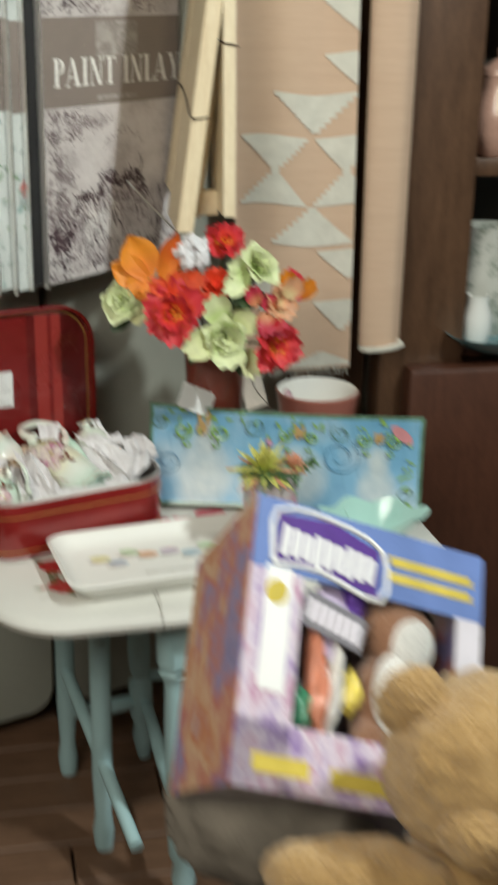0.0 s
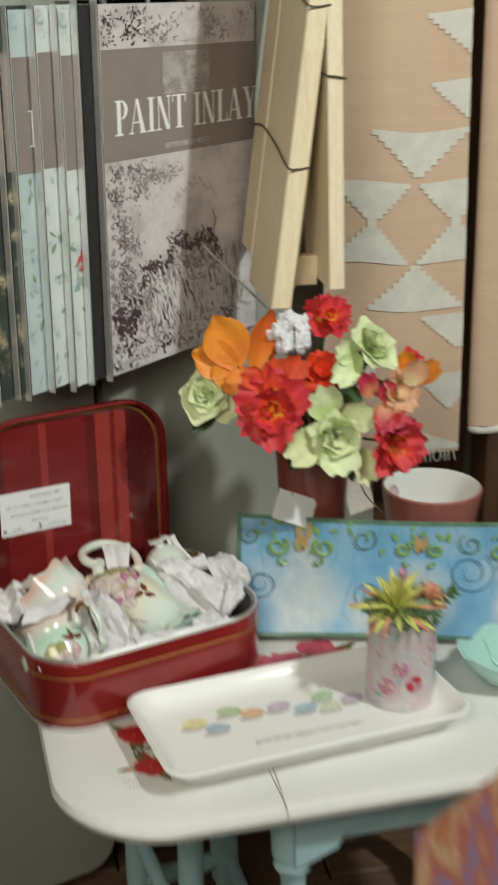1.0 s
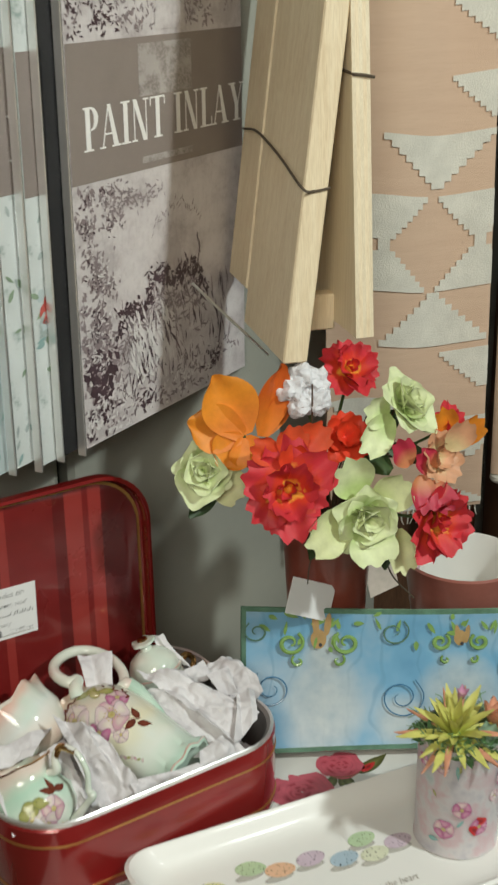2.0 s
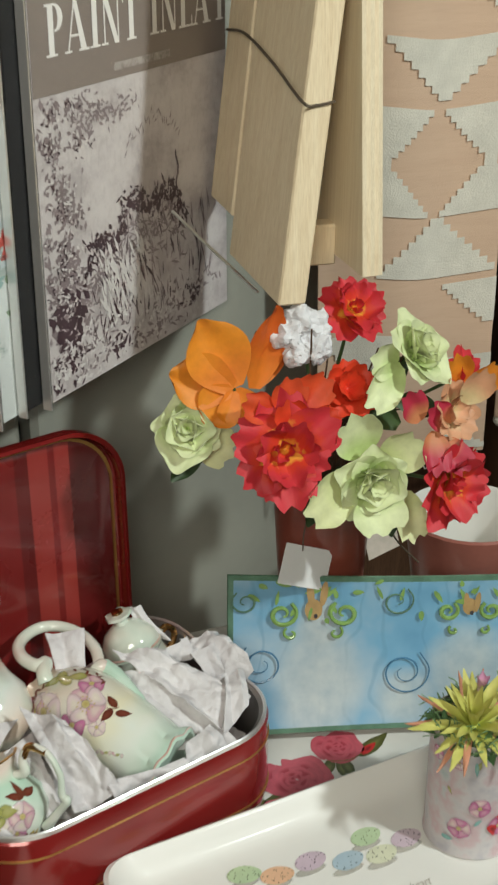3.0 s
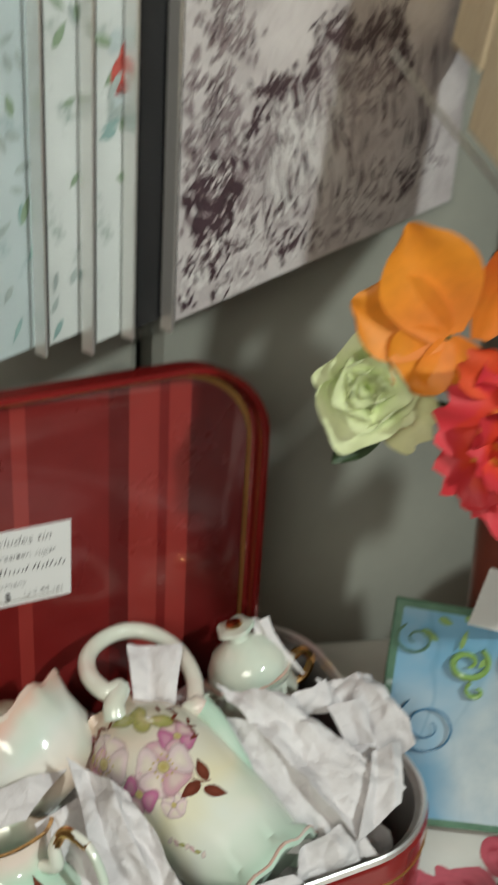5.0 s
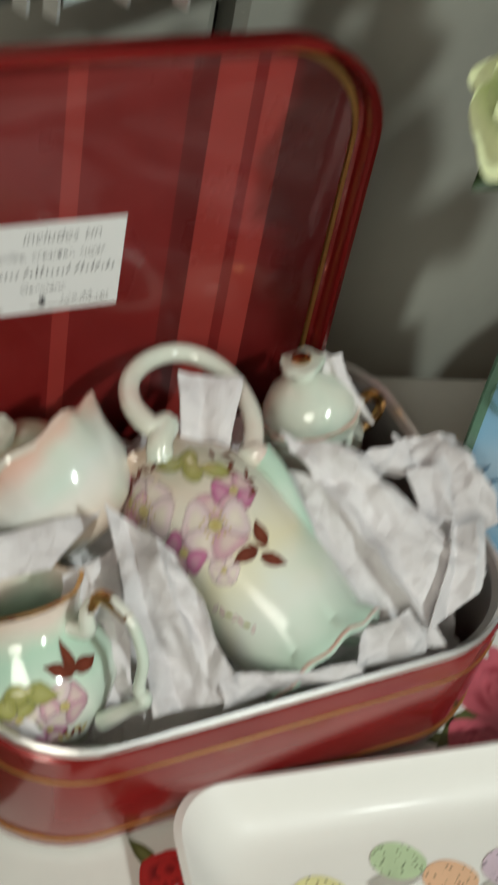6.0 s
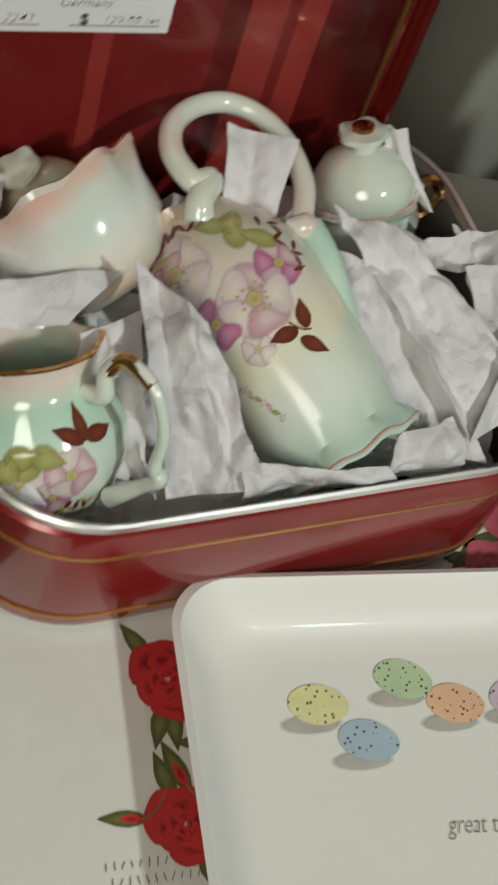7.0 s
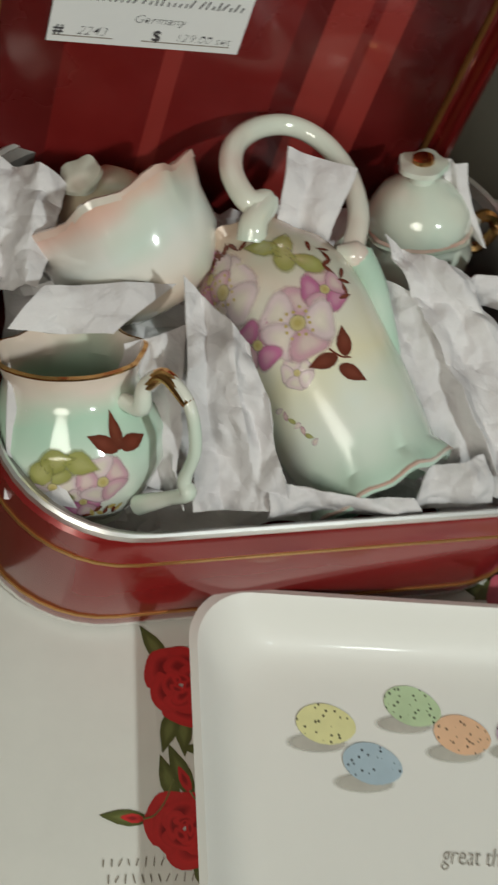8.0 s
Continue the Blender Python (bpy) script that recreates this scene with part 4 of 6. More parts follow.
    for k in range(9):
        painted_leaf(fn, -0.42 + 0.05 * (k % 4), 0.078 + 0.0035 * k, 0.0036, 0.0011, k * 1.3, R, "d_brown", th)
        painted_leaf(fn, -1.80 + 0.16 * (k % 6), 0.1225 + 0.002 * math.sin(k), 0.0034, 0.0011, k * 1.7, 0.027, "d_brown", th)
    for k in range(7):
        painted_leaf(fn, -1.80 + 0.03 * k, 0.049 - 0.0032 * k, 0.0026, 0.0014, k * 1.1, R, ("d_white", "d_pink", "d_olive")[k % 3], th)
    return th


coffee_pot()


def cup_profile(r, h):
    return [(r * 0.45, 0.0), (r * 0.62, 0.001), (r * 0.62, h * 0.05), (r * 0.80, h * 0.16), (r * 1.0, h * 0.40), (r * 0.98, h * 0.58), (r * 0.74, h * 0.78), (r * 0.70, h * 0.88), (r * 0.78, h)]


def cream_jug():
    base, up = Vector((-0.126, 0.066, 0.690)), Vector((-0.26, 0.50, 0.85))
    m = axes((0, 0, 0), up, (0.75, -0.6, 0))
    th = thing("cream_jug", "small mint porcelain cream jug with painted flowers, in tissue", "jug", Matrix.Translation(base))
    r, h = 0.0395, 0.070
    prof = cup_profile(r, h)
    part("body", graded(lathe([(p, z, 1 if i == len(prof) - 1 else 0) for i, (p, z) in enumerate(prof)] + [(r * 0.74, h + 0.0008, 1), (r * 0.64, h * 0.85), (r * 0.86, h * 0.5), (r * 0.4, h * 0.08)], 40, 0.0012, 7), h), "jug_glaze", th, m=m)
    part("gilt_rim", lathe([(r * 0.785, h - 0.0003, 1), (r * 0.79, h + 0.0006, 1), (r * 0.745, h + 0.0012, 1)], 40, 0.0012, 7, closed_start=False, closed_end=False), "gold_leaf", th, "thin gilt rim", m=m)
    hd = [(r * 0.72, 0, h * 0.80), (r * 0.96, 0, h * 0.80), (r * 1.02, 0, h * 0.94), (r * 1.28, 0, h * 1.04), (r * 1.58, 0, h * 0.92), (r * 1.66, 0, h * 0.66), (r * 1.52, 0, h * 0.44), (r * 1.56, 0, h * 0.36), (r * 1.30, 0, h * 0.28), (r * 0.90, 0, h * 0.16)]
    part("handle", tube([m @ pose(0, 0, 0, 0, 0, -2) @ Vector(p) for p in hd], [0.0036, 0.0040, 0.0030, 0.0026, 0.0026, 0.0026, 0.0036, 0.0030, 0.0045], 10), "jug_glaze", th)
    part("gilding", tube([m @ pose(0, 0, 0, 0, 0, -2) @ Vector(p) for p in hd[2:5]], [0.0028, 0.0032, 0.0028], 10), "gold_leaf", th, "gilt top of the handle")
    fn = on_lathe(m, prof)
    for u, v, a in ((-1.15, 0.50, 1.0), (-1.0, 0.56, 0.2), (-0.75, 0.54, -0.4)):
        painted_leaf(fn, u, h * v, 0.0085, 0.0060, a, r, "d_olive", th)
    painted_flower(fn, -1.05, h * 0.40, 0.0105, r, ["d_white", "d_olive", "d_white"], th)
    painted_flower(fn, -0.55, h * 0.42, 0.0115, r, ["d_pink", "d_white"], th, 5, 0.5)
    painted_flower(fn, -0.75, h * 0.28, 0.0090, r, ["d_magenta", "d_pink", "d_white"], th)
    for a in (0.1, 1.5, 2.7):
        painted_leaf(fn, -0.34 + 0.19 * math.cos(a), h * 0.60 + 0.0062 * math.sin(a), 0.0070, 0.0032, a, r, "d_brown", th)
    for k in range(8):
        painted_leaf(fn, -0.70 + 0.06 * k, h * (0.16 + 0.02 * (k % 3)), 0.0028, 0.0012, k * 1.9, r, "d_ochre" if k % 2 else "d_brown", th)
    return th


cream_jug()


def tilted_cup():
    base, up = Vector((-0.104, 0.158, 0.721)), Vector((-0.50, 0.42, 0.34))
    m = axes((0, 0, 0), up, (0, 0, 1))
    th = thing("china_cup", "white and mint china cup with blush scalloped edge, lying down", "cup", Matrix.Translation(base))
    r, h = 0.040, 0.054
    prof = [(r * 0.4, 0), (r * 0.75, h * 0.12), (r * 0.98, h * 0.45), (r * 1.0, h * 0.75), (r * 1.04, h)]
    part("body", graded(lathe([(p, z, 1 if i == 4 else 0) for i, (p, z) in enumerate(prof)] + [(r * 1.0, h + 0.001, 1), (r * 0.94, h * 0.7), (r * 0.9, h * 0.4), (r * 0.4, h * 0.1)], 44, 0.003, 8), h), "cup_glaze", th, m=m)
    part("blush_rim", lathe([(r * 1.040, h - 0.0025, 1), (r * 1.048, h + 0.0008, 1), (r * 1.0, h + 0.0014, 1), (r * 0.98, h - 0.003, 1)], 44, 0.003, 8, closed_start=False, closed_end=False), "blush", th, "blush pink scalloped rim", m=m)
    return th


tilted_cup()


def sugar_bowl(base, up, s, label, seed):
    m = axes((0, 0, 0), up) @ Matrix.Diagonal((s, s, s, 1))
    th = thing("sugar_bowl", label, "sugar bowl", Matrix.Translation(base), "lidded china in the tin")
    part("bowl", lathe([(0.014, 0), (0.022, 0.002), (0.029, 0.014), (0.031, 0.026), (0.029, 0.036), (0.032, 0.041, 1), (0.028, 0.0412, 1), (0.026, 0.03), (0.012, 0.006)], 40, 0.0018, 8), "porcelain" if seed == 1 else "brown_glaze", th, m=m)
    lid = part("lid", lathe([(0.0285, 0.0415), (0.0295, 0.0435), (0.0275, 0.052), (0.0215, 0.061), (0.012, 0.0665), (0.0065, 0.069)], 36), "porcelain" if seed == 1 else "brown_glaze", th, m=m)
    part("lid_rim", lathe([(0.0296, 0.0422, 1), (0.0312, 0.0428, 1), (0.0296, 0.0440, 1)], 40, 0.0012, 8, closed_start=False, closed_end=False), "blush", lid, m=m)
    part("knob", lathe([(0.0075, 0.068), (0.006, 0.072), (0.007, 0.0745), (0.0135, 0.0765, 1), (0.0128, 0.079, 1), (0.006, 0.080)], 24, 0.001, 5), "porcelain", lid, m=m)
    if seed == 1:
        part("knob_top", lathe([(0.0062, 0.0795), (0.0058, 0.0822), (0.003, 0.0835)], 16), "gold_leaf", lid, "gilt knob top", m=m)
    for s2 in (1, -1):
        hd = [(s2 * 0.028, 0, 0.034), (s2 * 0.040, 0, 0.038), (s2 * 0.046, 0, 0.028), (s2 * 0.038, 0, 0.018), (s2 * 0.028, 0, 0.016)]
        part("handle", tube([m @ pose(0, 0, 0, 0, 0, 15) @ Vector(p) for p in hd], [0.0034, 0.003, 0.003], 8), "gold_leaf" if s2 > 0 else "porcelain", th)


sugar_bowl((0.022, 0.231, 0.702), (-0.30, 0.17, 0.92), 0.90, "mint porcelain sugar bowl with lid and gilt knob, wrapped in tissue", 1)
sugar_bowl((-0.120, 0.200, 0.702), (-0.55, -0.10, 0.78), 0.80, "brown-shaded porcelain pot with white knob behind the cup", 2)


# tissue paper between the pieces
def wrap(corners, seed, rough=0.006, fold=0.0, nu=40, nv=34):
    c = Vector((0, 0, 0))
    for p in corners:
        c += Vector(p) / 4
    th = part("tissue_paper", sheet(crumpled(corners, seed, rough, nu, nv, fold), 0.0006), "tissue")
    return tagged(th, "crumpled white tissue paper packed round the china", "tissue paper", "tissue in the tin")


tissue_bed = part("tissue_paper", sheet(crumpled([TIN @ Vector(p) for p in ((-0.120, -0.084, 0.040), (0.120, -0.084, 0.040), (0.120, 0.084, 0.056), (-0.120, 0.084, 0.056))], 11, 0.014, 44, 36), 0.0006), "tissue")
tagged(tissue_bed, "crumpled white tissue paper lining the tin", "tissue paper", "tissue in the tin")
wrap([(-0.080, 0.056, 0.718), (-0.040, 0.062, 0.726), (-0.074, 0.110, 0.768), (-0.107, 0.137, 0.766)], 1, 0.0115, 0.0080)
wrap([(0.050, 0.098, 0.728), (0.082, 0.125, 0.738), (0.022, 0.180, 0.762), (-0.018, 0.190, 0.764)], 2, 0.0070, 0.0050)
wrap([(0.012, 0.102, 0.720), (0.062, 0.094, 0.722), (0.016, 0.166, 0.752), (-0.020, 0.178, 0.758)], 3, 0.0055, 0.0050)
wrap([(0.055, 0.158, 0.744), (0.071, 0.159, 0.746), (0.067, 0.176, 0.765), (0.045, 0.172, 0.764)], 4, 0.0040, 0.0030, 16, 14)
wrap([(0.022, 0.174, 0.750), (0.051, 0.183, 0.752), (0.047, 0.191, 0.768), (0.022, 0.179, 0.766)], 5, 0.0045, 0.0040, 16, 14)
wrap([(0.048, 0.094, 0.732), (0.076, 0.114, 0.738), (0.085, 0.152, 0.750), (0.066, 0.144, 0.752)], 6, 0.0040, 0.0060, 20, 18)
wrap([(0.026, 0.243, 0.740), (0.046, 0.229, 0.742), (0.024, 0.252, 0.769), (0.012, 0.250, 0.768)], 7, 0.0035, 0.0030, 16, 14)
wrap([(-0.066, 0.190, 0.752), (-0.042, 0.190, 0.752), (-0.036, 0.218, 0.776), (-0.068, 0.220, 0.776)], 8, 0.0045, 0.0040, 18, 16)
wrap([(-0.052, 0.062, 0.722), (0.019, 0.079, 0.722), (0.009, 0.079, 0.734), (-0.056, 0.069, 0.735)], 10, 0.0050, 0.0060)
wrap([(-0.156, 0.044, 0.718), (-0.128, 0.046, 0.720), (-0.146, 0.058, 0.736), (-0.166, 0.088, 0.748)], 9, 0.0040, 0.0040, 20, 18)
wrap([(-0.106, 0.076, 0.708), (-0.080, 0.064, 0.712), (-0.098, 0.126, 0.752), (-0.120, 0.112, 0.748)], 11, 0.0080, 0.0070, 26, 22)
wrap([(-0.170, 0.112, 0.736), (-0.128, 0.118, 0.742), (-0.106, 0.146, 0.752), (-0.160, 0.130, 0.748)], 12, 0.0060, 0.0040, 20, 18)
wrap([(-0.190, 0.140, 0.722), (-0.160, 0.140, 0.728), (-0.160, 0.190, 0.748), (-0.192, 0.200, 0.742)], 13, 0.0090, 0.0100, 20, 18)
wrap([(0.008, 0.074, 0.720), (0.050, 0.092, 0.724), (0.040, 0.104, 0.740), (0.016, 0.092, 0.736)], 14, 0.0060, 0.0050, 20, 18)
wrap([(0.060, 0.150, 0.728), (0.096, 0.160, 0.732), (0.080, 0.205, 0.752), (0.044, 0.206, 0.752)], 15, 0.0080, 0.0090)

# ---- the tray with painted eggs, and what stands on it ----
TRAY = pose(0.108, -0.0157, TOP + 0.003, 0, 0, 8.8)


def egg_tray():
    th = thing("ceramic_tray", "white glazed rectangular tray with painted speckled eggs and script lettering", "tray", TRAY)
    hx, hy, r = 0.169, 0.0862, 0.026
    rows = [(hx - 0.030, hy - 0.030, 0.02, 0.0), (hx - 0.020, hy - 0.020, r, 0.002), (hx - 0.006, hy - 0.006, r, 0.018), (hx - 0.001, hy - 0.001, r, 0.0245), (hx, hy, r, 0.0265), (hx - 0.003, hy - 0.003, r, 0.0285),
            (hx - 0.0055, hy - 0.0055, r, 0.0265), (hx - 0.010, hy - 0.010, r, 0.0205), (hx - 0.015, hy - 0.015, r, 0.0148), (hx - 0.020, hy - 0.020, 0.024, 0.0108), (hx - 0.026, hy - 0.026, 0.022, 0.0086), (hx - 0.034, hy - 0.034, 0.018, 0.0075)]
    part("dish", rr_loft(rows, 10), "ceramic", th)

    def flat(u, v, lift):
        return (u, v, 0.0076 + lift)
    inv = TRAY.inverted()
    eggs = ((0.0, 0.0, "egg_yellow", -0.1), (0.022, -0.014, "egg_blue", -0.2), (0.040, 0.016, "egg_green", -0.25), (0.064, 0.007, "egg_orange", -0.15),
            (0.094, 0.013, "egg_lilac", 0.1), (0.122, 0.004, "egg_blue", 0.1), (0.146, 0.024, "egg_green", 0.15), (0.150, 0.002, "egg_cream", 0.1), (0.176, 0.012, "egg_lilac", 0.1))
    for x, y, mat, turn in eggs:
        p = inv @ Vector((x, y, TOP))
        part("egg_shade", patch(flat, oval(p.x - 0.005, p.y - 0.0085, 0.0150, 0.0048, 0, 18), lift=0.0002), "egg_shade", th)
    for x, y, mat, turn in eggs:
        p = inv @ Vector((x, y, TOP))
        part("painted_egg", patch(flat, oval(p.x, p.y, 0.0138, 0.0094, turn, 26, 0.12), lift=0.0005), mat, th)
    words("great things happen from the heart", 0.0118, Matrix.Translation(inv @ Vector((0.054, -0.052, TOP + 0.0112))) @ pose(0, 0, 0, 0, 0, -3), "lettering", "grey_ink", th, 0.35, 0.0001, -0.00022, 0.72, "thin grey script lettering")


egg_tray()


def succulent_can():
    at = Vector((0.229, 0.006, TOP + 0.0108))
    th = thing("succulent_planter", "floral paper-covered can planted with yellow-green artificial succulents", "planter", Matrix.Translation(at))
    r, h = 0.0375, 0.108
    part("can", lathe([(r - 0.002, 0), (r, 0.001), (r, 0.003), (r - 0.0008, 0.005), (r - 0.0008, h - 0.005), (r, h - 0.003), (r, h), (r - 0.0015, h + 0.0006), (r - 0.002, h - 0.012), (r - 0.003, h - 0.014)], 48), "can_print", th)
    fn = on_lathe(Matrix(), [(r, 0), (r, h)])
    rnd = random.Random(5)
    painted_flower(fn, -1.50, 0.034, 0.009, r, ["d_magenta", "rose_red"], th)
    for k in range(24):
        u, v = rnd.uniform(-3.1, 0.6), rnd.uniform(0.012, h - 0.012)
        if abs(u + 1.5) < 0.4 and abs(v - 0.034) < 0.016:
            continue
        if k % 3:
            painted_leaf(fn, u, v, rnd.uniform(0.004, 0.008), rnd.uniform(0.0015, 0.003), rnd.uniform(0, 6), r, ["d_teal", "d_olive", "d_brown"][k % 2], th)
        else:
            painted_flower(fn, u, v, rnd.uniform(0.006, 0.010), r, ["d_pink", "d_white"] if k % 2 else ["d_magenta", "d_pink"], th, 5, rnd.uniform(0, 6))
    part("moss", lathe([(r - 0.003, h - 0.013), (0.025, h - 0.004), (0.010, h + 0.004), (0.001, h + 0.005)], 30), "leaf", th)
    bloom("spiky_succulent", axes((-0.012, -0.012, h + 0.004), (-0.15, -0.3, 1)), [(11, 0.044, 0.0042, 18, -0.25, 0.5, 0), (10, 0.044, 0.0042, 44, -0.12, 0.5, 0), (8, 0.040, 0.0038, 72, 0, 0.5, 0)], "suc_yellow", th, 3)
    bloom("peach_tips", axes((-0.012, -0.010, h + 0.002), (-0.3, -0.3, 1)), [(9, 0.050, 0.0030, 26, -0.35, 0.5, 0)], "suc_peach", th, 8)
    bloom("pink_tips", axes((-0.006, -0.006, h + 0.034), (0.1, -0.2, 1)), [(4, 0.016, 0.0040, 66, 0, 0.6, 0)], "d_lilac", th, 9)
    bloom("rosette", axes((0.010, -0.022, h + 0.002), (0.2, -0.7, 0.8)), [(7, 0.017, 0.0065, 20, 0.4, 0.5, 0), (5, 0.012, 0.005, 50, 0.3, 0.5, 0)], "suc_pale", th, 4)
    bloom("rosette", axes((0.024, -0.006, h + 0.006), (0.6, -0.4, 0.9)), [(8, 0.022, 0.006, 22, 0.3, 0.5, 0), (6, 0.015, 0.0045, 55, 0.2, 0.5, 0)], "suc_peach", th, 6)
    rnd = random.Random(9)
    for k in range(11):
        a = rnd.uniform(0, 6.28)
        d = Vector((math.cos(a), math.sin(a), rnd.uniform(0.15, 0.9)))
        bloom("sprig", axes(Vector((0.028 * math.cos(a), 0.028 * math.sin(a), h - 0.002)), d), [(6, rnd.uniform(0.012, 0.020), 0.0034, 35, 0.2, 0.4, 0), (5, 0.016, 0.003, 65, 0.1, 0.4, 0)], ["suc_green", "suc_green", "suc_pale"][k % 3], th, k)
    moss = bmesh.new()
    for k in range(150):
        a, q = rnd.uniform(0, 6.28), rnd.uniform(0.012, 0.036)
        x, y = q * math.cos(a), q * math.sin(a)
        tube([(x, y, h - 0.006), (x * 1.12 + rnd.gauss(0, 0.004), y * 1.12 + rnd.gauss(0, 0.004), h + rnd.uniform(0.0, 0.012)), (x * 1.25 + rnd.gauss(0, 0.008), y * 1.25 + rnd.gauss(0, 0.008), h + rnd.uniform(-0.008, 0.016))], [0.0007, 0.0004], 4, 3, moss)
    part("moss_threads", moss, "suc_green", th, "fine dark green moss threads")
    for k in range(4):
        bloom("trailing_sprig", axes((0.034 + 0.007 * k, -0.004 + 0.003 * k, h + 0.002 + 0.002 * k), (1, -0.2, 0.5)), [(6, 0.013, 0.004, 30, 0.2, 0.4, 0)], "suc_green", th, 20 + k)


succulent_can()


# ---- the blue glass plate propped behind the tray ----
def blue_tray():
    m = pose(0.275, 0.131, TOP + 0.006, 0, 0, -15.0) @ pose(0, 0, 0, 72, 0, 0) @ pose(0, 0, 0, 0, 0, -1.0)
    th = thing("glass_plate", "rectangular sky-blue painted glass plate with green border, propped upright", "plate", m)
    hx, hy = 0.199, 0.0735
    lift = Matrix.Translation((0, hy, 0))

    def outline(inset, z):
        pts = []
        for x, y in rounded(hx - inset, hy - inset, 0.006, 4):
            pts.append((x, y, z))
        return pts

    def dense(inset, z, n=28):
        a, b = hx - inset, hy - inset
        pts = [(-a + 2 * a * i / n, -b + 0.004 * math.sin(math.pi * i / n), z) for i in range(n)] + [(a, -b + 2 * b * i / 10, z) for i in range(10)]
        pts += [(a - 2 * a * i / n, b - 0.005 * math.sin(math.pi * i / n), z) for i in range(n)] + [(-a, b - 2 * b * i / 10, z) for i in range(10)]
        return [(x, y, q + 0.006 * (1 - (x / hx) ** 2) * 0 + 0.010 * ((y / hy) ** 2) - 0.006) for x, y, q in pts]
    part("rim", loft([dense(0.055, -0.006), dense(0.03, -0.006), dense(0, -0.004), dense(-0.001, -0.002), dense(0, 0.0), dense(0.0045, 0.0005)], True, False), "plate_green", th, "mottled green painted border", m=lift)
    part("face", loft([dense(0.0045, 0.0005), dense(0.03, -0.001), dense(0.055, -0.001)], False, True), "blue_plate", th, m=lift)

    def fn(u, v, up):
        return (u, v + hy, 0.010 * ((v / hy) ** 2) - 0.0052 + up)
    for x, s in ((-0.120, 1.0), (0.135, 0.72), (0.02, 0.8)):
        for d in (-0.006, 0.006):
            part("painted_ear", patch(fn, oval(x + d * s, 0.055 * s, 0.0034 * s, 0.012 * s, -d * 20, 12), lift=0.0018), "plate_tan", th)
    rnd = random.Random(3)
    for k in range(46):
        side = rnd.random()
        if side < 0.7:
            x, y = rnd.uniform(-0.185, 0.19), 0.066 - abs(rnd.gauss(0, 0.010 if abs(x0 := rnd.uniform(-1, 1)) > 0.4 else 0.02))
            if k % 3 == 0:
                x, y = -0.13 + rnd.gauss(0, 0.03), 0.05 + rnd.gauss(0, 0.012)
        else:
            x, y = 0.18 + rnd.gauss(0, 0.006), rnd.uniform(-0.06, 0.04)
        if abs(x) > 0.188 or not -0.07 < y < 0.070:
            continue
        part("painted_vine_leaf", patch(fn, oval(x, y, rnd.uniform(0.003, 0.008), rnd.uniform(0.0015, 0.003), rnd.uniform(0, 6), 10, 0.6), lift=0.0016), "plate_leaf", th)
    def curl(cx, cy, size, flip, thick, mat, turns=1.35):
        """A tapering spiral vine stroke."""
        pts = []
        for k in range(15):
            t = k / 14
            a = 2 * math.pi * turns * t + 2.2
            d = size * (1 - 0.80 * t)
            pts.append(fn(cx + flip * d * math.cos(a), cy + d * 0.9 * math.sin(a), 0.0012))
        part("painted_curl", tube(pts, [thick, thick * 1.3, thick * 0.5], 6, 4), mat, th)
    for x0, size in ((-0.123, 1.0), (0.135, 0.8), (0.018, 0.7)):
        for f in (-1, 1):
            curl(x0 + f * 0.028 * size, 0.036, 0.014 * size, f, 0.0018, "plate_leaf")
            curl(x0 + f * 0.020 * size, 0.018, 0.007 * size, -f, 0.0013, "plate_leaf", 0.9)
    for cx, cy, size, f in ((-0.184, 0.048, 0.013, 1), (-0.048, 0.046, 0.016, -1), (0.080, 0.044, 0.015, 1), (0.176, -0.040, 0.014, -1)):
        curl(cx, cy, size, f, 0.0008, "plate_green")
    for cx, cy, size, f in ((-0.170, -0.010, 0.022, 1), (0.080, 0.010, 0.030, -1), (-0.040, -0.020, 0.024, -1)):
        curl(cx, cy, size, f, 0.0006, "plate_swirl", 1.8)
    for x0, size in ((-0.123, 1.0), (0.135, 0.72), (0.018, 0.8)):
        part("painted_face", patch(fn, oval(x0, 0.040, 0.008 * size, 0.010 * size, 0, 14), lift=0.0015), "plate_tan", th)
        part("painted_nose", patch(fn, oval(x0 + 0.002, 0.034, 0.0018, 0.0022, 0, 8), lift=0.0020), "ink", th)
    part("sticker", patch(fn, oval(0.168, 0.047, 0.019, 0.008, -0.65, 18), lift=0.002), "sticker", th, "pink oval sticker")


blue_tray()


# ---- the pot of cloth flowers ----
def flower_pot():
    at = Vector((0.196, 0.252, TOP))
    th = thing("flower_vase", "dark red glazed vase holding the bouquet, with paper tags", "vase", Matrix.Translation(at))
    part("vase", lathe([(0.030, 0), (0.034, 0.002), (0.036, 0.02), (0.040, 0.12), (0.0445, 0.20), (0.046, 0.215), (0.045, 0.22), (0.042, 0.217), (0.041, 0.19)], 40), "clay", th)
    part("paper_tag", block(0.056, 0.0006, 0.036, pose(-0.036, -0.052, 0.160, -14, 26, 14)), "card", th, "small white paper tag", smooth=False)
    part("paper_tag", block(0.034, 0.0006, 0.060, pose(0.058, 0.0, 0.155, 0, -14, 6)), "d_white", th, "pale pink folded tag", smooth=False)
    part("tag_string", tube([(-0.030, -0.040, 0.205), (-0.036, -0.046, 0.19), (-0.040, -0.054, 0.178)], 0.0006, 6), "twine", th)
    part("tag_wire", tube([(0.045, -0.035, 0.20), (0.052, -0.045, 0.17), (0.075, -0.05, 0.142)], 0.0008, 6), "twine", th)


flower_pot()


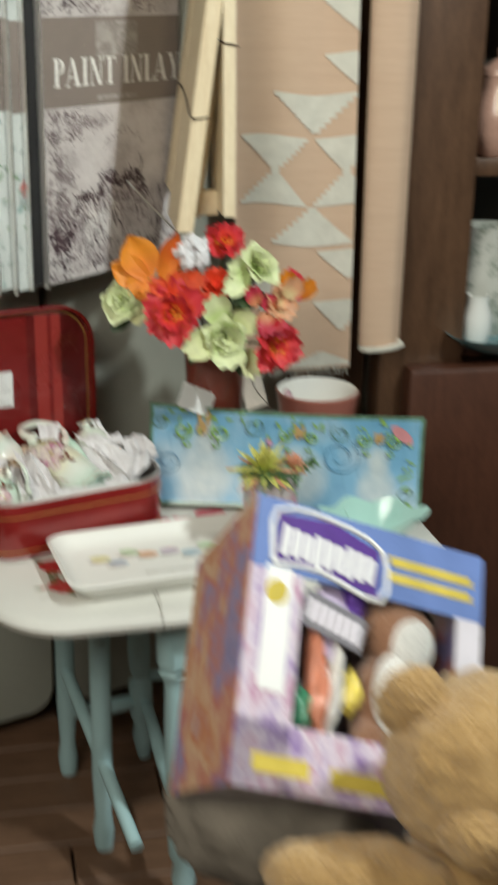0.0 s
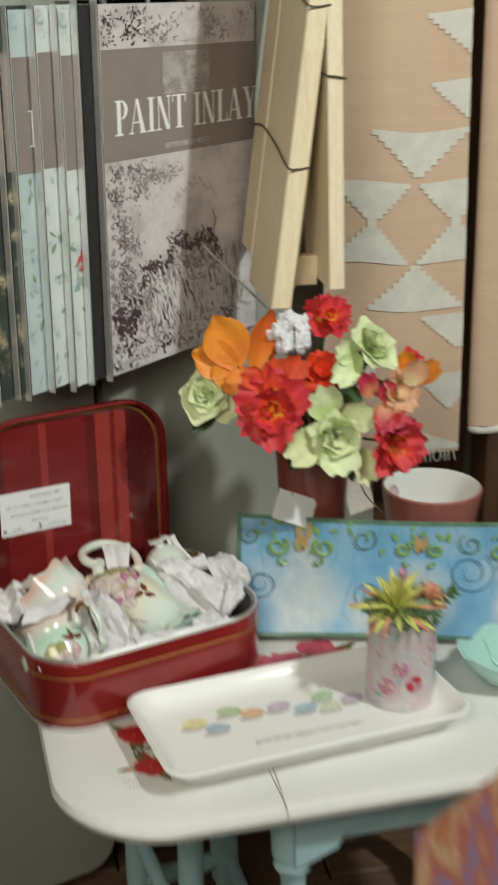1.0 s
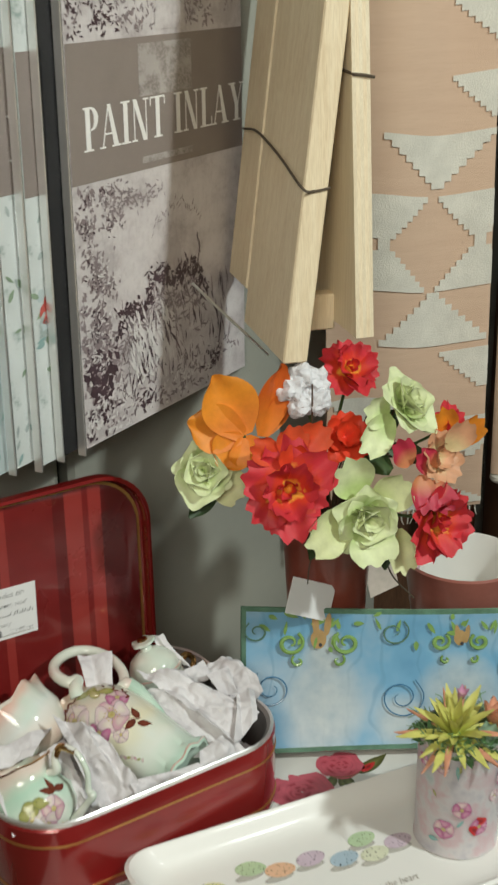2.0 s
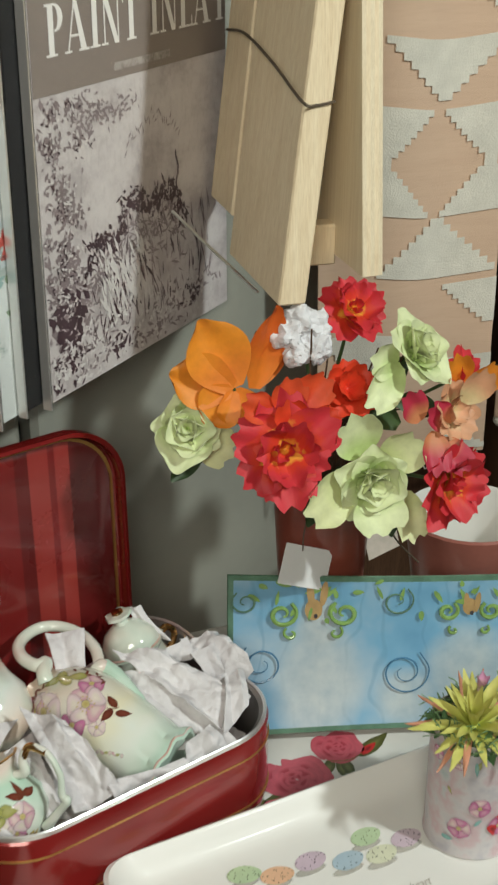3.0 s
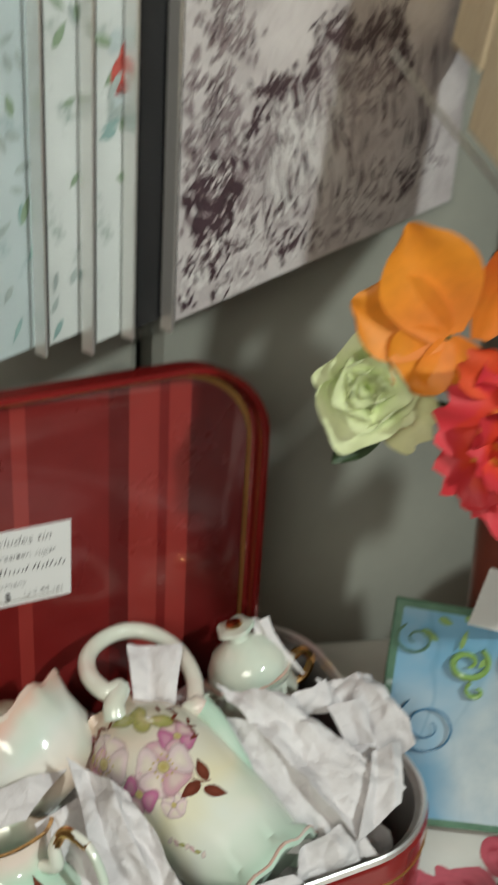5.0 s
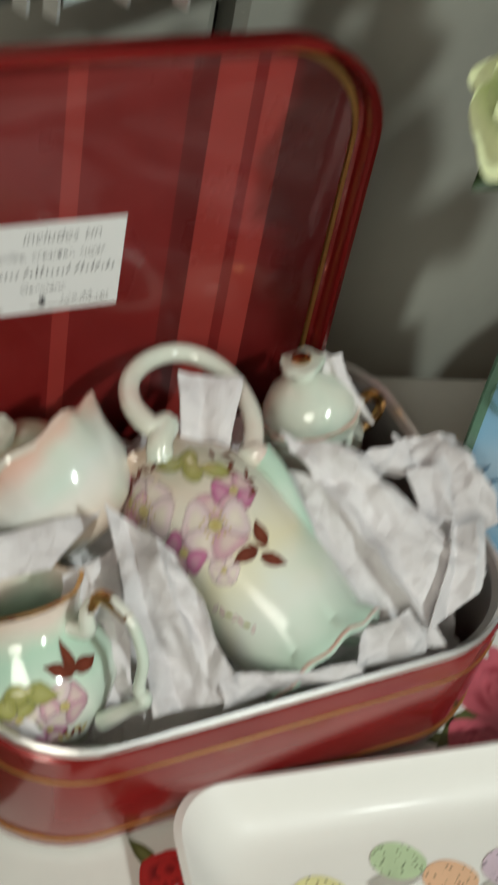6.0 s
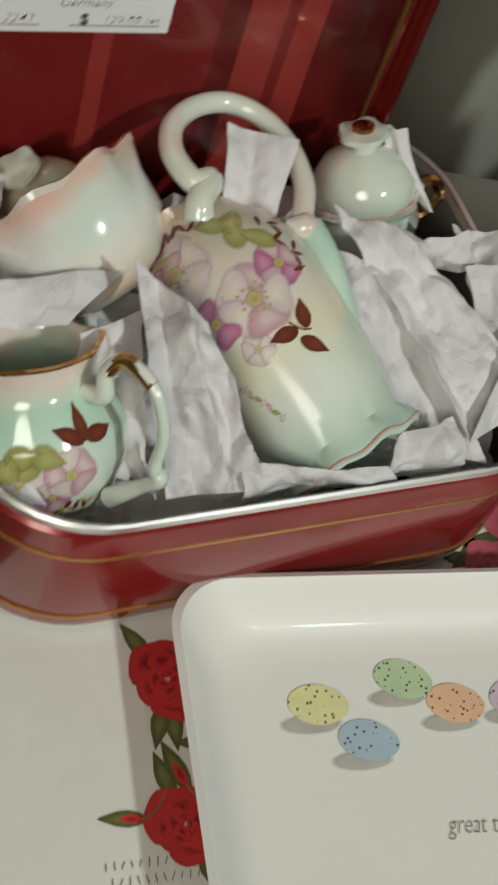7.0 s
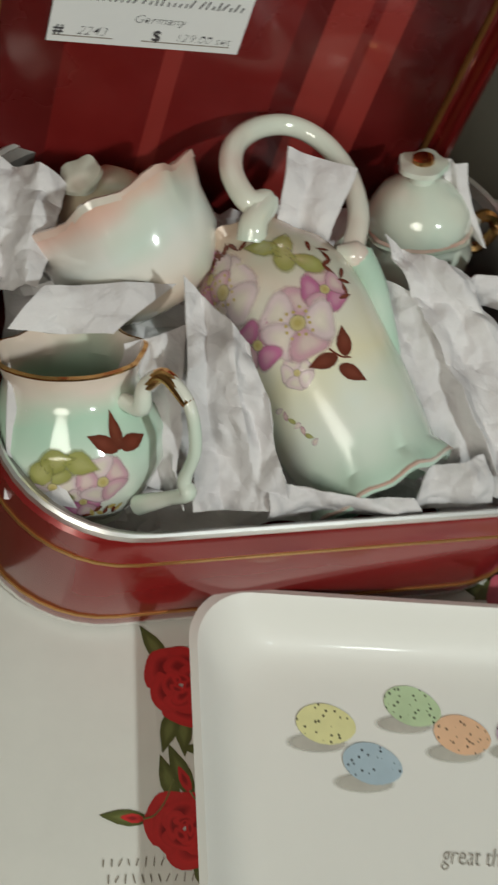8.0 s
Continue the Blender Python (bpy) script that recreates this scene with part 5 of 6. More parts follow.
def bouquet():
    at = Vector((0.190, 0.252, TOP + 0.21))
    th = thing("bouquet", "bouquet of orange, red and pale green cloth flowers in a vase", "bouquet", Matrix.Translation(at + Vector((0.002, 0, 0.003))))

    def go(p):
        return Vector(p) - at
    heart = Vector((0.175, 0.26, 0.90))

    def pose_at(p, lean=(0, -0.55, 0.1)):
        q = Vector(p)
        return axes(go(p), (q - heart).normalized() + Vector(lean), (1, 0.2, 0))

    def stem(p, r=0.0016):
        g = go(p)
        part("stem", tube([(0, 0, -0.06), (g.x * 0.3, g.y * 0.3, g.z * 0.45), tuple(g)], r, 6), "leaf", th)
    # orange leaf-like lily: three broad petals and one apart
    p = (0.088, 0.188, 0.990)
    stem(p)
    for q, ang, L, W, lean, mat in ((p, 112, 0.064, 0.027, (-0.1, -1, 0.35), "p_orange"), (p, 158, 0.054, 0.023, (-0.3, -1, 0.25), "p_orange"), (p, 222, 0.036, 0.020, (-0.2, -1, 0.1), "p_orange"), (p, -78, 0.030, 0.019, (0.0, -1, 0.0), "p_orange"),
                                    ((0.108, 0.197, 0.984), 76, 0.070, 0.018, (0.35, -1, 0.2), "p_orange_dark"), ((0.112, 0.200, 0.984), 60, 0.050, 0.014, (0.6, -1, 0.2), "p_orange_dark")):
        b = petal_mesh(L, W, 0.12, 0.22, ang, 12, 5, ruffle=0.035)
        b.transform(axes(go(q), lean, (1, 0, 0)) @ pose(0, 0, 0, 0, 0, ang - 90) @ pose(0, 0, 0, 8, 0, 0))
        part("lily_petal", b, mat, th)
    # white cotton ball
    p = (0.152, 0.208, 1.022)
    stem(p)
    bm = bmesh.new()
    for k in range(5):
        q = bmesh.new()
        bmesh.ops.create_icosphere(q, subdivisions=4, radius=0.0135)
        for v in q.verts:
            v.co *= 1 + 0.40 * noise.noise(v.co * 120 + Vector((k, 0, 0))) + 0.16 * noise.noise(v.co * 320) + 0.08 * noise.noise(v.co * 700)
        a = k * 1.256 + 0.4
        q.transform(Matrix.Translation(go(p) + Vector((0.0135 * math.cos(a), -0.002 * k, 0.012 * math.sin(a)))))
        join(bm, q)
    part("cotton_boll", bm, "p_white", th, "white cotton boll")
    part("boll_husk", flower(axes(go((0.150, 0.214, 1.006)), (0, -0.3, 0.6)), [(5, 0.026, 0.008, 30, 0.3, 0.3, 0.02)], 2), "twig", th)
    # scarlet ruffled flowers, loose and frilled
    for p, s, seed, mat in (((0.200, 0.215, 1.034), 0.032, 1, "p_red"), ((0.118, 0.150, 0.950), 0.043, 2, "p_red"), ((0.260, 0.142, 0.903), 0.041, 3, "p_red"), ((0.292, 0.195, 0.972), 0.024, 6, "p_red")):
        stem(p)
        bloom("ruffled_flower", pose_at(p, (0, -0.8, 0.1)), [(6, s, s * 0.46, 10, 0.05, 0.15, 0.07), (5, s * 0.80, s * 0.40, 30, 0.12, 0.2, 0.10), (3, s * 0.40, s * 0.18, 52, 0.2, 0.3, 0.12)], mat, th, seed, True)
    for p, s, seed, mat in (((0.181, 0.178, 0.981), 0.026, 4, "p_red_plain"),):
        stem(p)
        bloom("red_flower", pose_at(p, (0, -0.8, 0.2)), [(5, s, s * 0.6, 14, 0.1, 0.3, 0.05), (4, s * 0.7, s * 0.5, 40, 0.1, 0.5, 0.05)], mat, th, seed, True)
    for p, ang, L, W, mat in (((0.112, 0.160, 0.976), 150, 0.032, 0.013, "p_coral"), ((0.120, 0.160, 0.976), 75, 0.030, 0.015, "p_coral"), ((0.130, 0.162, 0.978), 40, 0.036, 0.016, "p_coral"), ((0.124, 0.152, 0.966), 100, 0.024, 0.014, "p_red_plain"), ((0.140, 0.156, 0.962), 20, 0.026, 0.013, "p_red_plain"),
                              ((0.236, 0.152, 0.956), 120, 0.030, 0.013, "p_pink"), ((0.246, 0.146, 0.948), -100, 0.036, 0.014, "p_pink"), ((0.252, 0.146, 0.940), -60, 0.034, 0.014, "p_pink"), ((0.262, 0.150, 0.950), 140, 0.028, 0.013, "p_pink")):
        b = petal_mesh(L, W, 0.1, 0.25, ang, 9, 6, True, 0.05)
        b.transform(axes(go(p), (0, -1, 0.3), (1, 0, 0)) @ pose(0, 0, 0, 0, 0, ang - 90) @ pose(0, 0, 0, 12, 0, 0))
        part("loose_petal", b, mat, th)
    bloom("peach_flower", pose_at((0.266, 0.160, 0.957), (0, -0.8, 0.2)), [(5, 0.027, 0.015, 14, 0.1, 0.25, 0.06), (4, 0.018, 0.011, 40, 0.1, 0.4, 0.06)], "p_peach", th, 12, True)
    # pale green roses: reflexed outer petals, wrapped heart
    for p, lean, s, seed in (((0.188, 0.140, 0.918), (0.0, -1.0, 0.0), 0.029, 1), ((0.240, 0.180, 1.004), (0.35, -0.5, 0.5), 0.028, 2), ((0.052, 0.196, 0.958), (-0.25, -0.8, 0.35), 0.027, 3)):
        stem(p)
        bloom("green_rose", axes(go(p), lean, (1, 0.2, 0)), [(5, s * 1.25, s * 0.78, 24, -0.18, 0.30, 0.03), (5, s * 1.0, s * 0.70, 50, -0.10, 0.50, 0.02), (5, s * 0.80, s * 0.58, 68, -0.12, 0.75, 0.01), (4, s * 0.60, s * 0.40, 78, -0.2, 0.95, 0)], "p_green", th, seed, "round")
    for p, ang, L, W, mat in (((0.176, 0.146, 0.916), 200, 0.054, 0.022, "p_cream"), ((0.182, 0.148, 0.934), 108, 0.044, 0.021, "p_green"), ((0.188, 0.136, 0.908), -85, 0.036, 0.024, "p_green"), ((0.200, 0.146, 0.926), 35, 0.036, 0.020, "p_cream"), ((0.226, 0.172, 0.998), 215, 0.048, 0.017, "p_green"), ((0.222, 0.172, 1.000), 160, 0.030, 0.016, "p_green"),
                              ((0.226, 0.150, 0.895), -95, 0.042, 0.015, "p_cream"), ((0.276, 0.155, 0.965), 60, 0.034, 0.014, "p_peach"), ((0.30, 0.19, 0.955), 50, 0.036, 0.014, "p_orange"), ((0.285, 0.185, 0.965), 100, 0.034, 0.014, "p_orange"), ((0.060, 0.196, 0.950), -30, 0.032, 0.018, "p_cream")):
        b = petal_mesh(L, W, 0.15, 0.3, ang, 9, 5, True, 0.025)
        b.transform(axes(go(p), (0, -1, 0.15), (1, 0, 0)) @ pose(0, 0, 0, 0, 0, ang - 90) @ pose(0, 0, 0, 12, 0, 0))
        part("loose_petal", b, mat, th)
    rnd = random.Random(4)
    for k, (p, ang, L) in enumerate((((0.068, 0.205, 0.945), 225, 0.046), ((0.085, 0.20, 0.955), 190, 0.045), ((0.09, 0.2, 0.98), 160, 0.04), ((0.16, 0.17, 0.905), 240, 0.04), ((0.21, 0.16, 0.900), 270, 0.045), ((0.12, 0.2, 0.99), 100, 0.04), ((0.20, 0.19, 0.97), 30, 0.05), ((0.225, 0.18, 0.965), -20, 0.04), ((0.15, 0.2, 1.0), 60, 0.04), ((0.23, 0.18, 0.94), 140, 0.05), ((0.14, 0.19, 0.93), 170, 0.05))):
        b = petal_mesh(L, L * 0.26, 0.15, 0.2, k)
        b.transform(axes(go(p), (0, -1, 0.3), (1, 0, 0)) @ pose(0, 0, 0, 0, 0, ang - 90))
        part("leaf", b, "leaf", th)
    for k in range(34):
        x, z = (rnd.uniform(0.12, 0.27), rnd.uniform(0.95, 1.04)) if k < 16 else (rnd.uniform(0.20, 0.235), rnd.uniform(0.945, 0.985))
        part("twig", tube([(0.0, -0.02, 0.0), tuple(go((x * 0.6 + 0.07, 0.205, 0.94))), tuple(go((x, 0.185, z)))], [0.0012, 0.0008], 5, 5), "twig", th)


bouquet()


def planter(name, at, label):
    th = thing(name, label, "pot", Matrix.Translation(at))
    part("pot", lathe([(0.040, 0), (0.044, 0.002), (0.050, 0.05), (0.060, 0.12), (0.063, 0.138), (0.0635, 0.144), (0.061, 0.146)], 44, closed_end=False), "pink_glaze", th)
    part("inside", lathe([(0.061, 0.146), (0.0585, 0.142), (0.055, 0.11), (0.046, 0.05), (0.02, 0.02)], 44, closed_start=False), "ceramic", th, "cream glazed inside")
    fn = on_lathe(Matrix(), [(0.020, 0.02), (0.046, 0.05), (0.055, 0.11), (0.0585, 0.142)])
    part("painted_spot", patch(fn, oval(2.35, 0.120, 0.3, 0.016, 0, 16), lift=-0.0006), "d_pink", th, "pink painted patch")


planter("planter_pot", (0.358, 0.268, TOP), "brick-pink glazed pot with cream inside standing on the table")


def mint_dish():
    at = Vector((0.374, 0.018, TOP))
    th = thing("leaf_dish", "mint green glazed leaf-shaped dish with fluted edge on the table", "dish", Matrix.Translation(at))
    rings = []
    seg = 56
    for r, z, w in ((0.022, 0.0, 0), (0.026, 0.002, 0), (0.045, 0.014, 0.3), (0.060, 0.032, 0.8), (0.066, 0.043, 1), (0.0665, 0.0445, 1), (0.064, 0.044, 1), (0.054, 0.028, 0.7), (0.038, 0.010, 0.3), (0.015, 0.006, 0)):
        ring = []
        for i in range(seg):
            a = 2 * math.pi * i / seg
            k = 1 + w * (0.045 * math.cos(7 * a) + 0.16 * max(0, math.cos(a + 0.1)) ** 14)
            ring.append((r * k * math.cos(a) * 1.06, r * k * math.sin(a) * 0.80, z * (1 + 0.10 * w * math.cos(7 * a))))
        rings.append(ring)
    part("dish", loft(rings), "mint_glaze", th)
    for a in (0.6, 2.0, 3.4, 4.8):
        part("flute", tube([(0.02 * math.cos(a), 0.016 * math.sin(a), 0.0075), (0.04 * math.cos(a), 0.031 * math.sin(a), 0.014), (0.060 * math.cos(a), 0.046 * math.sin(a), 0.036)], [0.0012, 0.0016, 0.0008], 6), "mint_glaze", th)


mint_dish()


# ---- the hanging print packs ----
PD = Vector((0.735, 0.678, 0)).normalized()
PN = Vector((PD.y, -PD.x, 0))


def serif_title(text, height, m, parent):
    """Fat-stemmed capitals with hairlines and flat serifs, built stroke by stroke."""
    T, H_, SL = 0.17, 0.045, 0.09
    bm = bmesh.new()
    lift = [0.0]

    def poly(x0, pts):
        lift[0] += 0.000012
        bm.faces.new([bm.verts.new(m @ Vector(((x0 + x) * height, y * height, lift[0]))) for x, y in pts])

    def bar(x0, xa, ya, xb, yb):
        poly(x0, ((xa, ya), (xb, ya), (xb, yb), (xa, yb)))

    def stroke(x0, xb, xt, w):
        poly(x0, ((xb, 0), (xb + w, 0), (xt + w, 1), (xt, 1)))

    def serif(x0, x, w, top):
        y = 1 - H_ if top else 0
        bar(x0, x - SL, y, x + w + SL, y + H_)
    x = 0.0
    for ch in text:
        if ch == "P":
            bar(x, 0.09, 0, 0.09 + T, 1)
            serif(x, 0.09, T, False)
            bar(x, 0, 1 - H_, 0.30, 1)
            n = 12
            ring = [[], []]
            for k in range(n + 1):
                a = math.pi / 2 - math.pi * k / n
                ring[0].append((0.28 + 0.28 * math.cos(a), 0.73 + 0.27 * math.sin(a)))
                ring[1].append((0.28 + 0.12 * math.cos(a), 0.73 + 0.225 * math.sin(a)))
            for k in range(n):
                poly(x, (ring[0][k], ring[0][k + 1], ring[1][k + 1], ring[1][k]))
            x += 0.62
        elif ch == "A":
            stroke(x, 0.05, 0.30, H_)
            poly(x, ((0.50, 0), (0.50 + T + 0.02, 0), (0.40, 1), (0.28, 1)))
            bar(x, 0.15, 0.30, 0.50, 0.30 + H_)
            serif(x, 0.05, H_, False)
            serif(x, 0.51, T, False)
            x += 0.80
        elif ch == "I":
            bar(x, 0.09, 0, 0.09 + T, 1)
            serif(x, 0.09, T, False)
            serif(x, 0.09, T, True)
            x += 0.40
        elif ch == "N":
            bar(x, 0.09, 0, 0.09 + H_, 1)
            bar(x, 0.57, 0, 0.57 + H_, 1)
            poly(x, ((0.46, 0), (0.615, 0), (0.22, 1), (0.06, 1)))
            serif(x, 0.09, H_, False)
            serif(x, 0.57, H_, True)
            x += 0.76
        elif ch == "T":
            bar(x, 0.23, 0, 0.23 + T, 1)
            bar(x, 0.0, 1 - H_, 0.63, 1)
            for xa in (0.0, 0.59):
                bar(x, xa, 0.78, xa + 0.04, 1)
            serif(x, 0.23, T, False)
            x += 0.68
        elif ch == "L":
            bar(x, 0.09, 0, 0.09 + T, 1)
            bar(x, 0.0, 0, 0.56, H_)
            bar(x, 0.52, 0, 0.56, 0.24)
            serif(x, 0.09, T, True)
            x += 0.60
        elif ch == "Y":
            bar(x, 0.28, 0, 0.28 + T, 0.45)
            poly(x, ((0.28, 0.42), (0.28 + T, 0.42), (0.24, 1), (0.06, 1)))
            poly(x, ((0.40, 0.42), (0.45, 0.42), (0.64, 1), (0.59, 1)))
            serif(x, 0.28, T, False)
            serif(x, 0.06, T, True)
            serif(x, 0.59, H_, True)
            x += 0.74
        else:
            x += 0.34
    return part("title", bm, "white_ink", parent, "white serif title lettering", smooth=False)


def engraving_strokes(parent, W):
    """The toile picture in single strokes: a leafy column, a bare branch, a dark crag with pale streaks, leaves along the foot."""
    rnd = random.Random(31)
    beds = {"print_mid": bmesh.new(), "print_dark": bmesh.new(), "print_pale": bmesh.new()}
    rise = {"print_mid": 0.00065, "print_dark": 0.00085, "print_pale": 0.00105}

    def leaf(kind, u, v, length, wide, a):
        if not (0.002 < u < W - 0.002 and 0.002 < v < 0.402) or 0.238 < v < 0.362:
            return
        bm, z = beds[kind], rise[kind] + rnd.uniform(0, 0.00012)
        c, q = math.cos(a), math.sin(a)
        pts = ((-length, 0), (-0.2 * length, wide), (length, 0.2 * wide), (-0.1 * length, -wide))
        bm.faces.new([bm.verts.new((u + x * c - y * q, v + x * q + y * c, z)) for x, y in pts])

    def clump(kind, u, v, su, sv, n, length, wide):
        for _ in range(n):
            leaf(kind, u + rnd.gauss(0, su), v + rnd.gauss(0, sv), length * rnd.uniform(0.5, 1.4), wide * rnd.uniform(0.5, 1.3), rnd.uniform(0, 6.28))
    # leafy column along the spine and under the title
    for k in range(24):
        v = 0.06 + 0.18 * rnd.random()
        u = abs(rnd.gauss(0, 0.030)) + 0.006
        clump("print_mid", u, v, 0.008, 0.008, 24, 0.0036, 0.0019)
        clump("print_dark", u - 0.002, v - 0.003, 0.006, 0.006, 7, 0.0024, 0.0011)
        clump("print_pale", u + 0.003, v + 0.003, 0.007, 0.007, 6, 0.0024, 0.0010)
    for k in range(10):
        clump("print_mid", 0.06 + 0.016 * k * rnd.random(), 0.226 - 0.004 * k * rnd.random(), 0.010, 0.005, 16, 0.0030, 0.0013)
    # the bare branch before the open sky
    for k in range(26):
        t = k / 25
        leaf("print_mid", 0.120 + 0.085 * t, 0.182 + 0.022 * math.sin(3.2 * t) + rnd.gauss(0, 0.004), 0.004, 0.0008, rnd.uniform(0.2, 2.2))
    for k in range(12):
        leaf("print_dark", 0.200 + 0.002 * math.sin(k), 0.118 + 0.0042 * k, 0.0040, 0.0013, 1.5 + 0.25 * math.sin(2 * k))
    # the crag: dark outline, hatched sides, pale falls of light
    for k in range(34):
        t = k / 33
        u, v = 0.058 + 0.150 * t, 0.094 + 0.040 * math.sin(2.6 * t) + 0.008 * math.sin(17 * t)
        clump("print_dark", u, v, 0.005, 0.005, 9, 0.0040, 0.0018)
        clump("print_mid", u, v - 0.022, 0.008, 0.014, 10, 0.0060, 0.0012)
    for k in range(120):
        u = rnd.uniform(0.06, 0.26)
        leaf("print_dark" if k % 2 else "print_mid", u, rnd.uniform(0.035, 0.105) + 0.12 * max(0, u - 0.16), rnd.uniform(0.006, 0.014), rnd.uniform(0.0006, 0.0016), 1.75 + rnd.gauss(0, 0.28))
    for k in range(70):
        leaf("print_pale", rnd.uniform(0.075, 0.150), rnd.uniform(0.050, 0.108), rnd.uniform(0.006, 0.012), rnd.uniform(0.0012, 0.0026), 1.8 + rnd.gauss(0, 0.2))
    # dark swirl in the corner and leaves along the foot
    for k in range(60):
        a = 0.21 * k
        d = 0.024 * (1 - k / 80)
        leaf("print_dark" if k % 3 else "print_mid", 0.030 + d * math.cos(a) + rnd.gauss(0, 0.004), 0.060 + 1.1 * d * math.sin(a) + rnd.gauss(0, 0.004), 0.0070, 0.0034, a + rnd.gauss(1.57, 0.5))
    for k in range(34):
        u = rnd.uniform(0.0, W)
        clump("print_mid" if k % 3 else "print_dark", u, rnd.uniform(0.006, 0.042), 0.008, 0.006, 10, 0.0042, 0.0016)
        clump("print_pale", u, rnd.uniform(0.006, 0.046), 0.008, 0.006, 5, 0.0036, 0.0016)
    for k in range(16):
        clump("print_mid", rnd.uniform(0.0, W), rnd.uniform(0.366, 0.40), 0.010, 0.007, 14, 0.0034, 0.0014)
        clump("print_dark", rnd.uniform(0.0, 0.09), rnd.uniform(0.368, 0.40), 0.008, 0.007, 7, 0.0030, 0.0013)
    for kind, bm in beds.items():
        part("printed_engraving", bm, kind, parent, smooth=False)


def print_pack(corner, cover, band, seed, label, front=False):
    """A pad in a clear sleeve, hanging by its top; corner is its lower left front corner."""
    W, H = 0.290, 0.405
    m = facing(corner, PN)
    th = thing("print_pack", label, "print pack", m, "hanging print packs")
    part("pad", block(W, H, 0.006, pose(W / 2, H / 2, -0.0036)), "pages", th, smooth=False)
    part("cover_sheet", block(W, H, 0.0006, pose(W / 2, H / 2, 0.0)), cover, th, smooth=False)
    part("band", block(W - 0.002, 0.118, 0.0004, pose(W / 2, 0.300, 0.0006)), band, th, "taupe title band", smooth=False)
    if cover != "cover_black":
        serif_title("PAINT INLAY", 0.0375, pose(0.020, 0.268, 0.0010) @ Matrix.Diagonal((1.05, 1, 1, 1)), th)
    if front:
        part("stamp", block(0.088, 0.046, 0.0003, pose(0.150, 0.330, 0.001)), "stamp", th, "pale stamped panel", smooth=False)
        part("text_bar", block(0.085, 0.006, 0.0003, pose(0.150, 0.250, 0.001)), "stamp", th, smooth=False)

        def fn(u, v, lift):
            return (u, v, 0.0005 + lift)
        engraving_strokes(th, W)
        part("printed_house", patch(fn, [(0.135, 0.364), (0.185, 0.364), (0.185, 0.378), (0.17, 0.396), (0.15, 0.396), (0.135, 0.378)], lift=0.0006), "cover", th)
    elif seed == 1:
        def fn(u, v, lift):
            return (u, v, 0.0005 + lift)
        for u, v, r_ in ((0.017, 0.138, 0.010), (0.022, 0.147, 0.008), (0.014, 0.128, 0.006), (0.028, 0.134, 0.006), (0.024, 0.118, 0.007), (0.012, 0.155, 0.006)):
            part("printed_bloom", patch(fn, oval(u, v, r_, r_ * 0.8, u * 90, 12), lift=0.0003), "red_bloom" if r_ > 0.0075 else "cover_teal", th)
    if cover in ("cover_floral", "cover_teal"):
        rnd = random.Random(seed + 50)

        def spot(u, v, lift):
            return (u, v, 0.0005 + lift)
        for k in range(46):
            u, v = rnd.uniform(0.003, 0.085), rnd.uniform(0.006, 0.232)
            a = rnd.uniform(0, 6.28)
            part("printed_leaf", patch(spot, oval(u, v, rnd.uniform(0.004, 0.008), rnd.uniform(0.0016, 0.0030), a, 8, 0.7), lift=0.0002 + 0.000005 * k), ("leaf_teal", "leaf_grey", "leaf_green", "leaf_grey")[k % 4], th)
    part("sleeve", block(W + 0.012, H + 0.014, 0.0005, pose(W / 2, H / 2 + 0.001, 0.0024)), "clear", th, "clear plastic sleeve", smooth=False).visible_shadow = False
    # silver strip stands for the streak of reflection along the plastic edge
    part("sleeve_edge", block(0.0016, H + 0.010, 0.008, pose(-0.004, H / 2, -0.002)), "silver", th, "sleeve edge, its glint made as a bright strip", smooth=False)
    part("hook", tube([(W / 2, H + 0.004, 0.003), (W / 2, H + 0.03, 0.0), (W / 2, H + 0.045, -0.03)], 0.0018, 6), "steel", th)


C0 = Vector((-0.042, 0.255, 0.972))
# black cover of an added pack: paints the shadow between first and next pack
M["cover_black"] = plain("black_gap_shade_card", (0.010, 0.010, 0.011), 0.6, spread=0.2, grain=0.03)
print_pack(C0, "cover", "band", 0, "toile print pack with taupe title band in a clear sleeve", True)
STEP = Vector((-0.72, -0.30, 0.0))
for k, (d, cover, label) in enumerate(((0.030, "cover_black", "plain black pack added for the shade between two packs"), (0.060, "cover_floral", "pale floral print pack with red rose in a clear sleeve"),
                                      (0.094, "cover_floral", "pale floral print pack in a clear sleeve"), (0.132, "cover_teal", "pale teal print pack in a clear sleeve"),
                                      (0.148, "cover_night", "dark botanical print pack in a clear sleeve"), (0.178, "cover_night", "black botanical print pack with gold leaves in a clear sleeve"))):
    print_pack(C0 + STEP * d + Vector((0, 0, -0.004 * (k % 2))), cover, "cover_black" if cover == "cover_black" else "band", k, label)

# the rail that carries the packs, above the view
rail = thing("display_rail", "steel rail on the cabinet that carries the hanging print packs", "rail", Matrix.Translation((0.0, 0.30, 1.42)))
part("bar", tube([(-0.22, -0.02, 0), (0.0, 0.06, 0), (0.12, 0.11, 0)], 0.004, 8), "steel", rail)
part("bracket", tube([(-0.05, 0.04, 0), (-0.06, 0.08, 0.0), (-0.075, 0.13, 0)], 0.004, 8), "steel", rail)

# thin steel rod in front of the packs
rod = part("steel_rod", tube([(0.075, 0.30, 1.109), (0.108, 0.30, 1.074), (0.150, 0.30, 1.031)], 0.0014, 8), "steel")
tagged(rod, "thin bright steel rod slanting between packs and boards", "rod")


